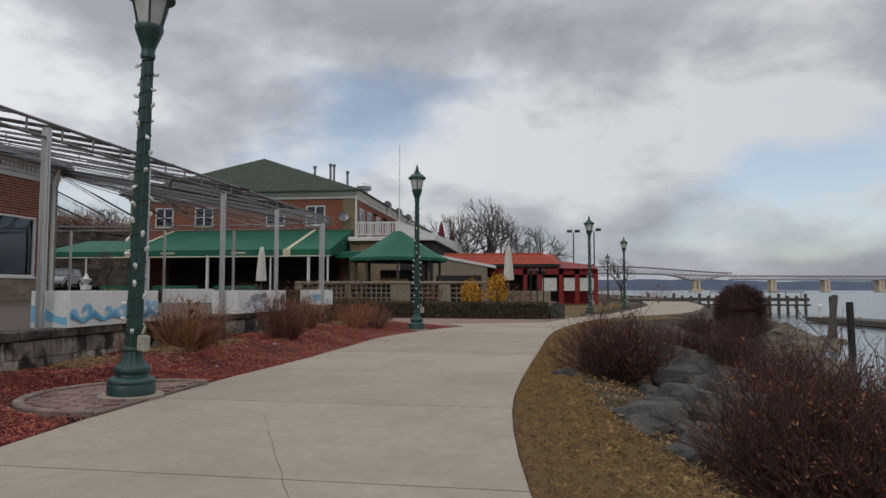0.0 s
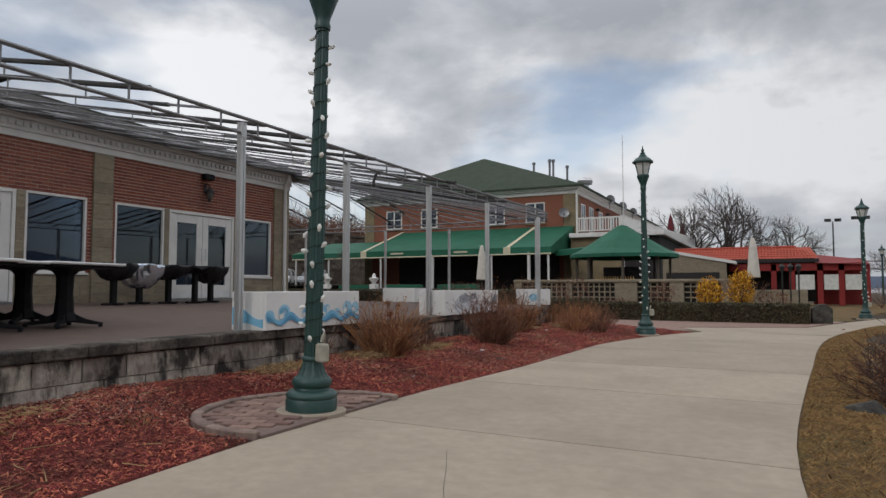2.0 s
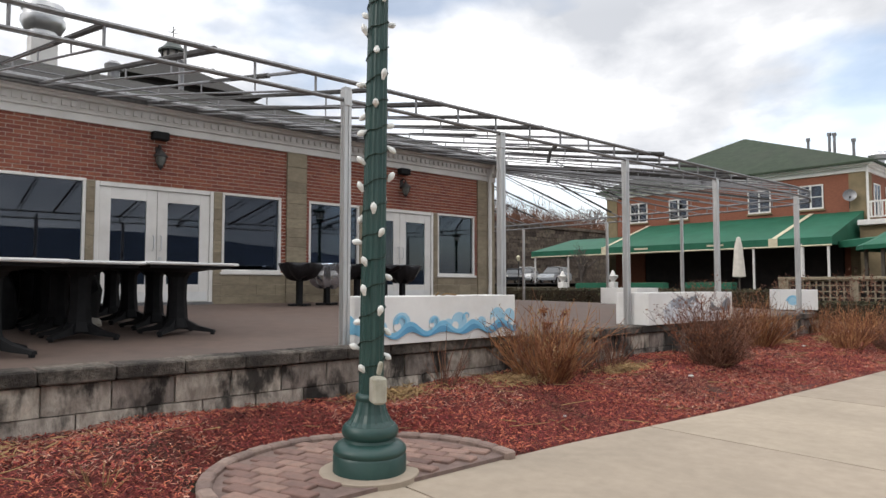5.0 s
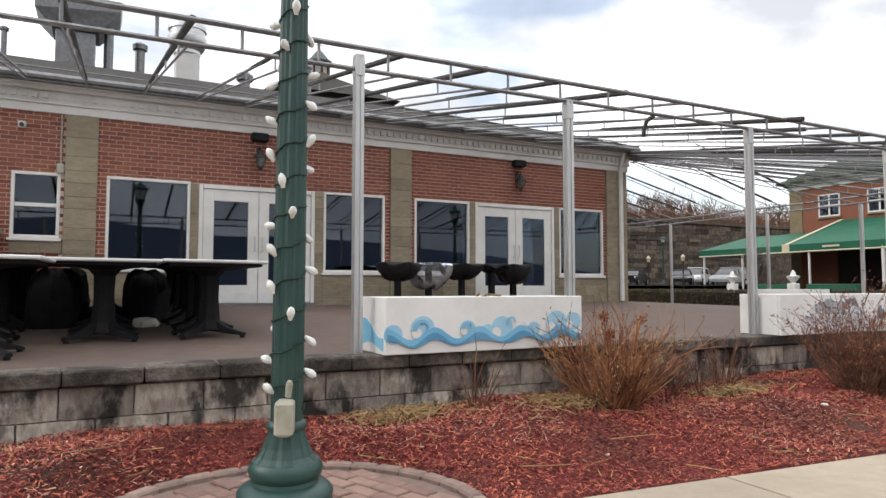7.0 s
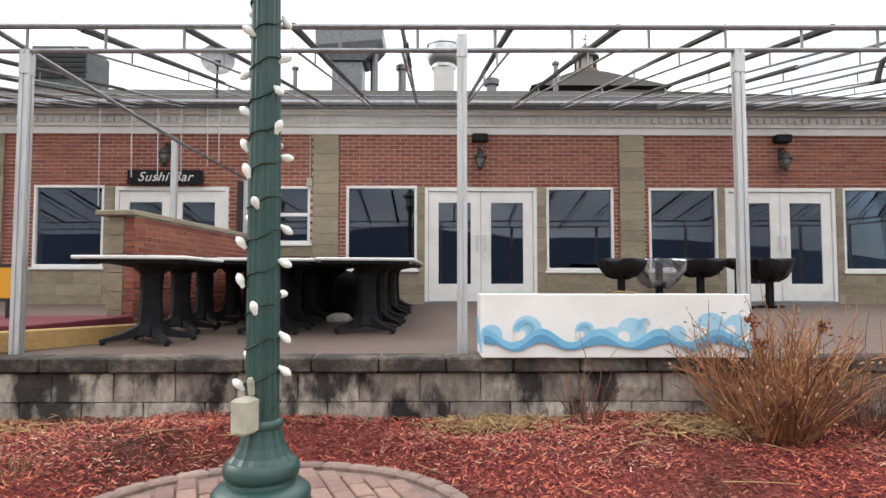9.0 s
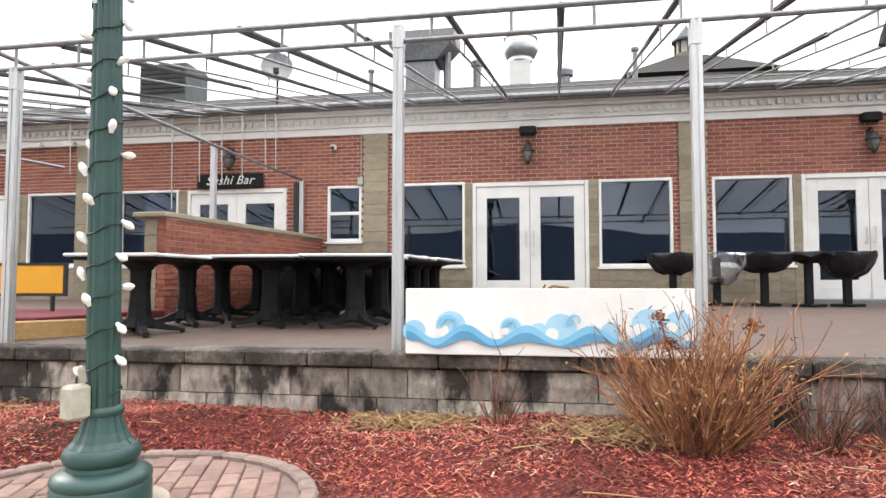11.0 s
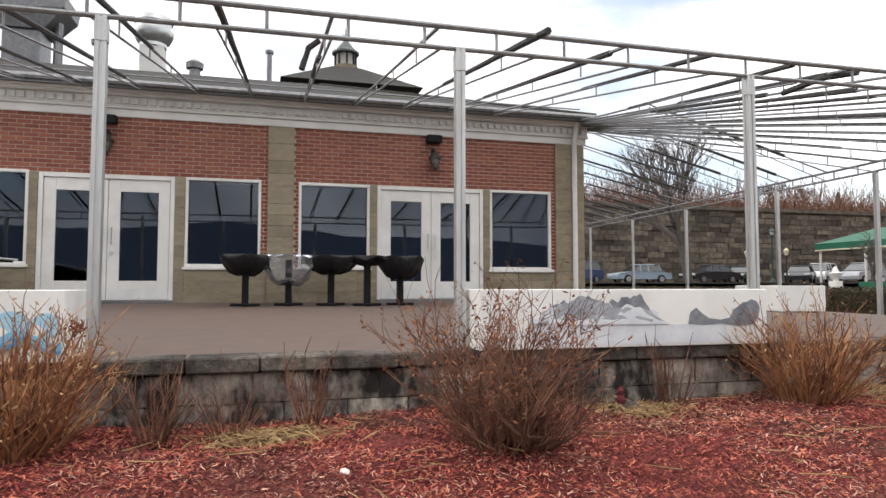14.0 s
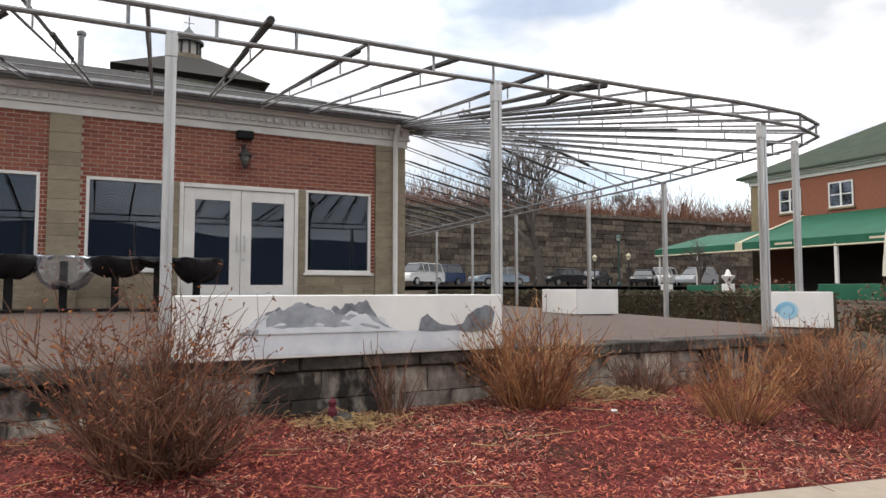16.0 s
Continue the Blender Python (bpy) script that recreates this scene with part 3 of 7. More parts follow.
def ridge(name, rows, depth, base, label):
    """A far range of low hills: rows of x, y, height."""
    b = Build()
    front, top, back = [], [], []
    pts = []
    for (xa, ya, ha), (xb, yb, hb) in zip(rows, rows[1:]):
        for i in range(12):
            t = i / 12
            pts.append((lerp(xa, xb, t), lerp(ya, yb, t), lerp(ha, hb, t)))
    for i, (x, y, h) in enumerate(pts):
        r = math.hypot(x, y)
        h *= 1 + 0.14 * noise.noise((i * 0.21, 3.3, base)) + 0.05 * noise.noise((i * 0.9, 1.3, base))
        front.append((x, y, -3))
        top.append((x * (1 + depth / r), y * (1 + depth / r), h))
        back.append((x * (1 + 3 * depth / r), y * (1 + 3 * depth / r), -3))
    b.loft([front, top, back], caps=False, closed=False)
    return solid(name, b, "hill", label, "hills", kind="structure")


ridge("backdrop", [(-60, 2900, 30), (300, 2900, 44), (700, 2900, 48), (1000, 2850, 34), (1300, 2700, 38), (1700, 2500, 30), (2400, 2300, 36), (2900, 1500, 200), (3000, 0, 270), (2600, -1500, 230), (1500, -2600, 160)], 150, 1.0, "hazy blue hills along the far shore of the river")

# concrete promenade, laid in slabs with open joints
walkway = thing("path", "pale grey-tan concrete riverside walkway with joints and stains", "path", kind="structure")
joints = [-11.9, -9, -6, -3, 0.6, 2.6, 4.55, 6.9, 9.3, 11.7, 14.1, 16.6, 19.3]
for ya, yb in zip(joints, joints[1:]):
    cuts = [ya + 0.008] + [y for y, _ in LEFT_EDGE + RIGHT_EDGE if ya + 0.05 < y < yb - 0.05] + [yb - 0.008]
    cuts = sorted(set(cuts))
    tilt = 0.06 * (ya > 0)
    outline = [(along(RIGHT_EDGE, y), y - tilt) for y in cuts] + [(along(LEFT_EDGE, y), y + tilt) for y in reversed(cuts)]
    part("slab", Build().plate(outline, -0.14, 0.0), "concrete", walkway)
for outline in ([(-1.9, 19.32), (0.78, 19.32), (1.2, 21), (2.1, 24), (3.0, 26), (1.7, 26.2), (0.4, 22.4), (-2.6, 21.0)],
                [(3.02, 26.02), (3.6, 27), (6.4, 30.6), (8.2, 35), (11.0, 45), (13.5, 60), (10.0, 62), (7.6, 45), (5.2, 36), (3.5, 30.5), (1.72, 26.22)]):
    part("slab", Build().plate(outline, -0.14, 0.0), "concrete", walkway)
crack = [(-1.2 - 0.11 * i - 0.03 * noise.noise((i * 0.9, 2, 0)), 4.0 + 0.23 * i + 0.05 * noise.noise((i * 1.3, 7, 0))) for i in range(11)]
part("crack", Build().loft([[(x - 0.001, y, 0.0025) for i, (x, y) in enumerate(crack)], [(x + 0.001 + 0.0008 * (i % 3), y, 0.0025) for i, (x, y) in enumerate(crack)]], caps=False, closed=False), "cap", walkway, "hairline crack")
plaza = Build().plate([(-2.2, 19.45), (-2.65, 21.05), (0.35, 22.45), (1.6, 26.1), (-2, 24.4), (-9, 24.4), (-9, 21.5), (-5, 20.6)], -0.1, 0.012)
solid("pavement", plaza, "paver", "pinkish clay brick paving beside the hedge", "pavement", kind="structure")

# lawn strips
lawn_pts = []
strip = Build()
rows_l = []
for i in range(60):
    y = -8 + i * 0.62
    r = along(RIGHT_EDGE, y)
    wide = along([(-8, 1.8), (2, 1.5), (5, 1.05), (7, 0.75), (9, 0.55), (12, 0.5), (20, 0.6), (30, 1.6)], y)
    rows_l.append([(r + wide * j / 8 + 0.005, y, land(r + wide * j / 8, y) + 0.025 + 0.012 * noise.noise((j * 1.7, y * 3, 0))) for j in range(9)])
strip.loft(rows_l, caps=False, closed=False)
solid("lawn", strip, "grass", "thin dry winter grass along the walkway edge", "grass", kind="structure")
far_lawn = grid([round(-0.5 + i * 0.5, 2) for i in range(20)], [26.6 + i * 1.0 for i in range(30)], lambda x, y: -0.03 + 0.02 * noise.noise((x, y, 0)))
far_lawn.f = [f for f in far_lawn.f if far_lawn.v[f[0]][0] < lerp(2.0, 7.0, (far_lawn.v[f[0]][1] - 26.6) / 20) - 0.6]
solid("lawn", far_lawn, "grass", "yellow-green winter lawn beyond the walkway", "grass", kind="structure")

# mulch bed
def bed_z(x, y):
    return land(x, y) + 0.035


rows_m = []
for i in range(274):
    y = -8 + i * 0.1
    e = along(LEFT_EDGE, y) if y < 19.3 else -2.6
    wall = -5.43 if y < 18.2 else lerp(-5.43, -6.6, min(1, (y - 18.2) / 1.5))
    rows_m.append([(lerp(e - 0.01, wall, j / 24), y, bed_z(lerp(e, wall, j / 24), y) + (0.022 * noise.noise((j * 0.4, y * 2.2, 1)) + 0.012 * noise.noise((j * 1.3, y * 9, 4)) if 0 < j else -0.02)) for j in range(25)])
solid("mulch_bed", Build().loft(rows_m, caps=False, closed=False), "mulch", "red-dyed wood mulch bed with faded patches", "mulch bed", kind="structure")

# ---- terrace: block retaining wall, cap and floor ----
WALL_X, CAP_X = -5.42, -5.36
terrace = thing("terrace_wall", "stained grey concrete block retaining wall of the terrace", "retaining wall", kind="structure")


def edge_point(s):
    """Terrace edge in plan: straight beside the bed, then round the corner. s: metres along it from y = 0."""
    y1, r = 18.0, 1.7
    if s < y1:
        return Vector((CAP_X, s, 0)), Vector((0, 1, 0))
    a, a0 = (s - y1) / r, math.pi / 2 * 0.9
    if a < a0:
        return Vector((CAP_X - r + r * math.cos(a), y1 + r * math.sin(a), 0)), Vector((-math.sin(a), math.cos(a), 0))
    d = Vector((-math.sin(a0), math.cos(a0), 0))
    return Vector((CAP_X - r + r * math.cos(a0), y1 + r * math.sin(a0), 0)) + d * (s - y1 - r * a0), d


core = Build()
fronts = [edge_point(s) for s in [-14 + i * 0.7 for i in range(60)]]
core.loft([[tuple(p - Vector((d.y, -d.x, 0)) * 0.10 + Vector((0, 0, z))) for p, d in fronts] for z in (-0.2, 0.47)], caps=False, closed=False)
part("core", core, "mortar", terrace)
floor_out = [tuple((p - Vector((d.y, -d.x, 0)) * 0.08).xy) for p, d in [edge_point(s) for s in [-14 + i * 0.55 for i in range(78)]]]
deck = Build()
rows_d = []
for x, y in floor_out:
    far = -12.7 if y < 16.6 else -27.0
    rows_d.append([(lerp(x, min(x - 0.1, far), (k / 10) ** 1.2), y if y < 16.6 else lerp(y, 16.6 + (y - 16.6) * 1.0, 0), 0) for k in range(11)])
rows_d = [[(x, y, deck_z(x, y) - (0.004 if k == 0 else 0)) for k, (x, y, _) in enumerate(r)] for r in rows_d]
deck.loft(rows_d, caps=False, closed=False)
solid("floor", deck, "deck", "brownish worn concrete terrace floor", "terrace floor", kind="structure")


def block(w, h, seed):
    """A rough-faced wall block, its face towards -y before turning."""
    rnd = random.Random(seed)
    b = Build()
    n = 4
    rings = []
    for j in range(3):
        z = h * j / 2
        rings.append([(w * i / n, -(0.012 + 0.016 * rnd.random()) * (0 < i < n) * (1.0 if j == 1 else 0.45), z) for i in range(n + 1)])
    b.loft(rings, caps=False, closed=False)
    top = [(0, 0.12, h), (w, 0.12, h)]
    k = len(b.v)
    b.add(top, [])
    b.f.append((*range(2 * (n + 1), 3 * (n + 1)), k + 1, k))
    return b


block_meshes = [block(0.40, 0.185, s).mesh("block") for s in range(6)]
cap_mesh = cube((0.004, 0.0, 0), (0.446, 0.28, 0.10), 0.012).mesh("cap_block")
rnd = random.Random(4)
for row, (z, step) in enumerate(((0.29, 0.41), (0.098, 0.41), (-0.094, 0.41))):
    s = -8 + row % 2 * 0.2
    while s < 21.5:
        p, d = edge_point(s + 0.2)
        o = part("block", block_meshes[rnd.randrange(6)], "block", terrace)
        ang = math.degrees(math.atan2(d.y, d.x))
        q = p - d * 0.2 - Vector((d.y, -d.x, 0)) * (0.055 + 0.006 * rnd.random())
        o.matrix_basis = pose(q.x, q.y, z, 0, 0, ang)
        s += step
s = -8
while s < 21.5:
    p, d = edge_point(s + 0.22)
    o = part("cap_block", cap_mesh, "cap", terrace)
    q = p - d * 0.22
    o.matrix_basis = pose(q.x, q.y, 0.484 + 0.004 * rnd.random(), 0, 0, math.degrees(math.atan2(d.y, d.x)))
    s += 0.45

# ---- the restaurant: brick front with stone piers ----
FX = -12.54
B0, B1 = -11.0, 16.9
PIERS = [(-6.3, -5.87), (-0.32, 0.1), (5.53, 5.98), (10.97, 11.41), (16.3, 16.9)]
WIN = [(-1.43, -0.19, 1.41, 2.86), (0.62, 1.86, 1.41, 2.86), (6.11, 7.37, 1.37, 2.86), (9.66, 10.87, 1.35, 2.84), (11.49, 12.73, 1.36, 2.83), (14.98, 16.22, 1.34, 2.84)]
SMALL = (4.83, 5.48, 1.83, 2.85)
DOORS = [(-3.9, -1.9), (2.04, 4.04), (7.5, 9.5), (12.86, 14.85)]
DOOR_TOP, FRIEZE = 2.83, 3.77
TOPS = sorted([(a, b) for a, b, *_ in WIN] + DOORS + [SMALL[:2]])

front = thing("wall_east", "red brick restaurant wall with buff stone piers and panels", "brick wall", kind="structure")
# backing wall in pieces round the openings
holes = [(a, b, c, d) for a, b, c, d in WIN] + [(a, b, 0.5, DOOR_TOP) for a, b in DOORS] + [SMALL]
cutsy = sorted({B0, B1} | {v for h in holes for v in h[:2]})
for a, b in zip(cutsy, cutsy[1:]):
    mid = (a + b) / 2
    hole = [h for h in holes if h[0] < mid < h[1]]
    spans = [(0.3, 4.4)] if not hole else [(0.3, hole[0][2]), (hole[0][3], 4.4)]
    for z0, z1 in spans:
        part("wall_panel", cube((FX - 0.3, a, z0), (FX - 0.001, b, z1)), "mortar", front)
# side and back walls that close the building
part("wall_panel", cube((-34, B1 - 0.3, 0.3), (FX - 0.31, B1 - 0.02, 4.4)), "b2_brick", front)
part("wall_panel", cube((-34, B0, 0.3), (FX - 0.31, B0 + 0.28, 4.4)), "b2_brick", front)
part("wall_panel", cube((-34.3, B0, 0.3), (-34.02, B1, 4.4)), "b2_brick", front)
# the room's dimness is put into the near-black colour of its surfaces
room = thing("dining_room", "dining room behind the windows, coloured near-black to look dim", "room", kind="structure")
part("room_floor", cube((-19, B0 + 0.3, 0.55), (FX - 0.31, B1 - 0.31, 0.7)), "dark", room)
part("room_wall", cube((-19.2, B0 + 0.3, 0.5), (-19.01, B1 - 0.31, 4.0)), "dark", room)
solid("ceiling", cube((-19, B0 + 0.3, 3.7), (FX - 0.31, B1 - 0.31, 3.8)), "dark", "dining room ceiling coloured near-black to look dim", "ceiling", kind="structure")

# cornice with dentils, gutter, roof
cornice = thing("cornice", "white painted wooden cornice with small dentils", "cornice", kind="structure")
for x1, z0, z1 in ((0.05, FRIEZE, 3.90), (0.09, 3.90, 3.94), (0.075, 3.94, 4.10), (0.17, 4.10, 4.15), (0.24, 4.15, 4.22)):
    part("moulding", cube((FX - 0.02, B0, z0 + 0.001), (FX + x1, B1 + x1, z1), 0.008), "white", cornice)
dent = Build()
y = B0
while y < B1:
    dent.box((FX + 0.06, y, 3.975), (FX + 0.125, y + 0.075, 4.06))
    y += 0.135
part("dentils", dent, "white", cornice)["kind"] = "stuff"
roof = thing("roof", "low grey shingled roof over the restaurant", "roof", kind="structure")
E_ = Build()
ex, ez = FX + 0.34, 4.27
TX, TY, TZ, YE = -17.0, 12.2, 5.92, B1 + 0.12
E_.add([(ex, B0 - 3, ez), (ex, YE, ez), (TX, TY, TZ), (TX, B0 - 3, TZ)], [(0, 1, 2, 3)])
E_.add([(ex, YE, ez), (-46, YE, ez), (-41, TY, TZ), (TX, TY, TZ)], [(0, 1, 2, 3)])
E_.add([(-46, YE, ez), (-46, B0 - 3, ez), (-41, B0 - 3, TZ), (-41, TY, TZ)], [(0, 1, 2, 3)])
E_.add([(TX, B0 - 3, TZ), (TX, TY, TZ), (-41, TY, TZ), (-41, B0 - 3, TZ)], [(0, 1, 2, 3)])
part("shingles", E_, "shingle", roof)
part("eave_board", cube((ex - 0.02, B0 - 3, ez - 0.12), (ex, B1 + 0.1, ez - 0.004)), "pipe", roof)
for k in range(1, 24):
    t = k / 24
    x, yc = lerp(ex, TX, t), lerp(YE, TY, t)
    part("shingle_course", cube((-0.2, B0 - 3, -0.004), (0.0, yc - 0.05, 0.014)).move(Matrix.Translation((x, 0, lerp(ez, TZ, t) + 0.006)) @ Matrix.Rotation(math.atan2(TZ - ez, ex - TX), 4, "Y")), "shingle", roof)
part("hip_cap", Build().tube([(ex, YE, ez + 0.02), (TX, TY, TZ + 0.02)], 0.05, 6), "shingle", roof)
part("gutter", Build().tube([(ex + 0.04, B0 - 3, ez - 0.03), (ex + 0.04, B1 + 0.1, ez - 0.03)], 0.055, 8), "pipe", roof, "grey metal gutter", True)
part("downspout", Build().tube([(FX + 0.25, 16.68, 4.2), (FX + 0.1, 16.68, 3.85), (FX + 0.1, 16.68, 0.78)], 0.05, 8), "white", roof, "white downspout", True)
cap_roof = thing("roof", "grey shingled hip roof under a cupola", "roof", kind="structure")
CX, CY = -28.7, 14.2
part("shingles", Build().loft([[(CX - w, CY - w, z), (CX + w, CY - w, z), (CX + w, CY + w, z), (CX - w, CY + w, z)] for w, z in ((2.4, 5.8), (2.4, 8.85), (2.75, 8.9), (0.62, 10.18))]), "shingle", cap_roof)
cup = thing("cupola", "small weathered octagonal roof cupola with a domed cap and weathervane", "cupola", at=pose(CX, CY, 10.2))
part("base", Build().lathe([(0.62, -0.1), (0.62, 0.12), (0.52, 0.16), (0.52, 0.2)], 8), "stone", cup)
part("lantern", Build().lathe([(0.42, 0.2), (0.42, 0.72)], 8), "curtain", cup)
for k in range(8):
    a = math.pi / 4 * k
    part("post", cube((-0.04, -0.04, 0.2), (0.04, 0.04, 0.74)).move(pose(0.44 * math.cos(a), 0.44 * math.sin(a), 0, 0, 0, math.degrees(a))), "fixture", cup)
part("dome", Build().lathe([(0.58, 0.72), (0.58, 0.80), (0.46, 0.86), (0.38, 0.96), (0.27, 1.10), (0.16, 1.24), (0.06, 1.34), (0.03, 1.42)], 16), "verdigris", cup, "dark metal dome", True)
part("weathervane", Build().tube([(0, 0, 1.3), (0, 0, 1.85)], 0.018).tube([(-0.22, 0, 1.66), (0.25, 0, 1.66)], 0.014).tube([(0, -0.2, 1.58), (0, 0.2, 1.58)], 0.012), "fixture", cup)

hood = thing("exhaust_hood", "large grey sheet-metal kitchen exhaust hood on the roof", "roof vent", at=pose(-18.7, 5.33, 6.35) @ Matrix.Scale(0.82, 4))
part("duct", cube((-0.5, -0.5, -0.8), (0.5, 0.5, 0.95), 0.02), "pipe", hood)
part("hood_box", Build().loft([[(-0.6, -0.6, 0.95), (0.6, -0.6, 0.95), (0.6, 0.6, 0.95), (-0.6, 0.6, 0.95)], [(-0.75, -1.0, 1.4), (0.75, -1.0, 1.4), (0.75, 1.15, 1.6), (-0.75, 1.15, 1.6)], [(-0.75, -1.0, 1.9), (0.75, -1.0, 1.9), (0.75, 1.2, 1.9), (-0.75, 1.2, 1.9)]]), "pipe", hood)
part("flue", Build().tube([(0.1, 0.85, 0.0), (0.1, 0.85, 1.3)], 0.13, 10), "pipe", hood)
fan = thing("roof_fan", "round grey mushroom roof fan on a square curb", "roof vent", at=pose(-20.0, 7.95, 6.75) @ Matrix.Diagonal((0.84, 0.84, 1.08, 1)))
part("curb", cube((-0.36, -0.36, -0.9), (0.36, 0.36, 0.7), 0.02), "white", fan)
part("fan_cap", Build().lathe([(0.42, 0.7), (0.42, 0.78), (0.5, 0.82), (0.62, 1.0), (0.62, 1.12), (0.55, 1.16), (0.55, 1.3), (0.6, 1.32), (0.58, 1.44), (0.4, 1.56), (0.15, 1.62)], 20), "chrome", fan, "", True)
for x, y, h, r in ((-19.4, 6.75, 0.85, 0.12), (-18.6, 11.0, 0.75, 0.07), (-18.5, 3.9, 0.55, 0.06), (-18.2, 9.2, 0.05, 0.14)):
    v = thing("vent_pipe", "short metal vent pipe on the roof", "vent pipe", "roof vents", at=pose(x, y, 6.4 if x > -19.5 else 6.9))
    part("pipe", Build().lathe([(r, -1.1), (r, h)], 10), "pipe", v, "", True)
    part("cap", Build().lathe([(r * 1.5, h), (r * 1.6, h + r), (r * 0.8, h + 1.6 * r)], 10), "pipe", v, "", True)
box = thing("air_handler", "dark louvred air handler on the roof", "roof vent", at=pose(-19, -2.4, 6.55))
part("casing", cube((-0.6, -0.75, -0.7), (0.6, 0.75, 1.0), 0.02), "verdigris", box)
for k in range(6):
    part("louvre", cube((0.6, -0.7, 0.12 + k * 0.14), (0.64, 0.7, 0.2 + k * 0.14)), "fixture", box)


def satellite_dish(x, y, z, r, turn, group="satellite dishes"):
    t = thing("satellite_dish", "grey satellite dish on a short bent mast", "satellite dish", group, at=pose(x, y, z, 0, 0, turn))
    d = Build().lathe([(0.02, 0.0), (r * 0.5, r * 0.06), (r, r * 0.24), (r * 1.0, r * 0.27), (r * 0.5, r * 0.09), (0.02, 0.03)], 18)
    part("dish", d.move(pose(0, 0, 0.45, 80, 0, 0)), "pipe", t, "", True)
    part("mast", Build().tube([(0, 0.06, 0.42), (0, 0.1, 0.2), (0, 0.1, -0.3)], 0.025), "fixture", t)
    part("feed_arm", Build().tube([(0, 0.02, 0.25), (0, -r * 0.9, 0.32)], 0.015).box((-0.05, -r * 0.9 - 0.05, 0.28), (0.05, -r * 0.9 + 0.05, 0.37)), "fixture", t)
    return t


satellite_dish(-12.75, 3.72, 4.72, 0.3, 110)


def framed_window(y0, y1, z0, z1, x=FX, bars=0, sash=False, label="large fixed window with a white frame, reflecting clouds"):
    w = thing("window", label, "window", "restaurant windows", "structure")
    f = 0.05
    for a, b in (((y0, z0), (y1, z0 + f)), ((y0, z1 - f), (y1, z1)), ((y0, z0 + f), (y0 + f, z1 - f)), ((y1 - f, z0 + f), (y1, z1 - f))):
        part("window_frame", cube((x - 0.08, a[0] + 0.001, a[1]), (x + 0.012, b[0] - 0.001, b[1]), 0.006), "white", w)
    if sash:
        m = (z0 + z1) / 2
        part("window_frame", cube((x - 0.07, y0 + f, m - 0.03), (x + 0.004, y1 - f, m + 0.03), 0.005), "white", w)
        for za, zb in ((z0 + f, m - 0.03), (m + 0.03, z1 - f)):
            part("pane", cube((x - 0.05, y0 + f, za), (x - 0.044, y1 - f, zb)), "glass", w).visible_shadow = False
    else:
        part("pane", cube((x - 0.05, y0 + f, z0 + f), (x - 0.044, y1 - f, z1 - f)), "glass", w).visible_shadow = False
    part("window_sill", cube((x - 0.02, y0 - 0.03, z0 - 0.045), (x + 0.05, y1 + 0.03, z0 - 0.001), 0.006), "white", w)
    return w


for a, b, c, d in WIN:
    framed_window(a, b, c, d)
framed_window(*SMALL, sash=True, label="small white double-hung sash window in the brick")


def double_door(y0, y1, z0, z1, x=FX):
    d = thing("double_door", "closed white double doors with tall glass panes", "door", "restaurant doors", "structure")
    f = 0.07
    for a, b in (((y0, z0), (y0 + f, z1)), ((y1 - f, z0), (y1, z1)), ((y0 + f, z1 - f), (y1 - f, z1))):
        part("door_frame", cube((x - 0.12, a[0] + 0.001, a[1]), (x + 0.015, b[0] - 0.001, b[1]), 0.006), "white", d)
    mid = (y0 + y1) / 2
    for k, (a, b) in enumerate(((y0 + f, mid), (mid, y1 - f))):
        a, b = a + 0.004, b - 0.004
        leaf = part("door_leaf", Build(), "white", d)
        st, lo, hi = 0.175, z0 + 0.33, z1 - f - 0.2
        b_ = Build()
        for p, q in (((a, z0 + 0.02), (a + st, z1 - f - 0.004)), ((b - st, z0 + 0.02), (b, z1 - f - 0.004)), ((a + st, z0 + 0.02), (b - st, lo)), ((a + st, hi), (b - st, z1 - f - 0.004))):
            b_.box((x - 0.06, p[0], p[1]), (x - 0.012, q[0], q[1]), 0.004)
        leaf.data = b_.mesh("door_leaf")
        leaf.data.materials.append(MAT["white"])
        part("pane", cube((x - 0.04, a + st, lo), (x - 0.034, b - st, hi)), "glass", leaf).visible_shadow = False
        hy = b - 0.06 if k == 0 else a + 0.06
        part("handle", Build().tube([(x, hy, z0 + 0.92), (x + 0.05, hy, z0 + 0.94), (x + 0.05, hy, z0 + 1.16), (x, hy, z0 + 1.18)], 0.012), "chrome", leaf, "chrome pull handle", True)
        part("kick_plate", cube((x - 0.012, a + 0.02, z0 + 0.04), (x - 0.008, b - 0.02, z0 + 0.2)), "top", leaf, "grey metal kick plate")
    part("lock", Build().lathe([(0.03, 0), (0.03, 0.02)], 10).move(pose(x - 0.012, mid + 0.06, z0 + 0.78, 0, 90, 0)), "chrome", d)
    part("threshold", cube((x - 0.1, y0, z0 - 0.06), (x + 0.06, y1, z0 + 0.015), 0.006), "pipe", d)
    return d


for a, b in DOORS:
    double_door(a, b, 0.79, DOOR_TOP)


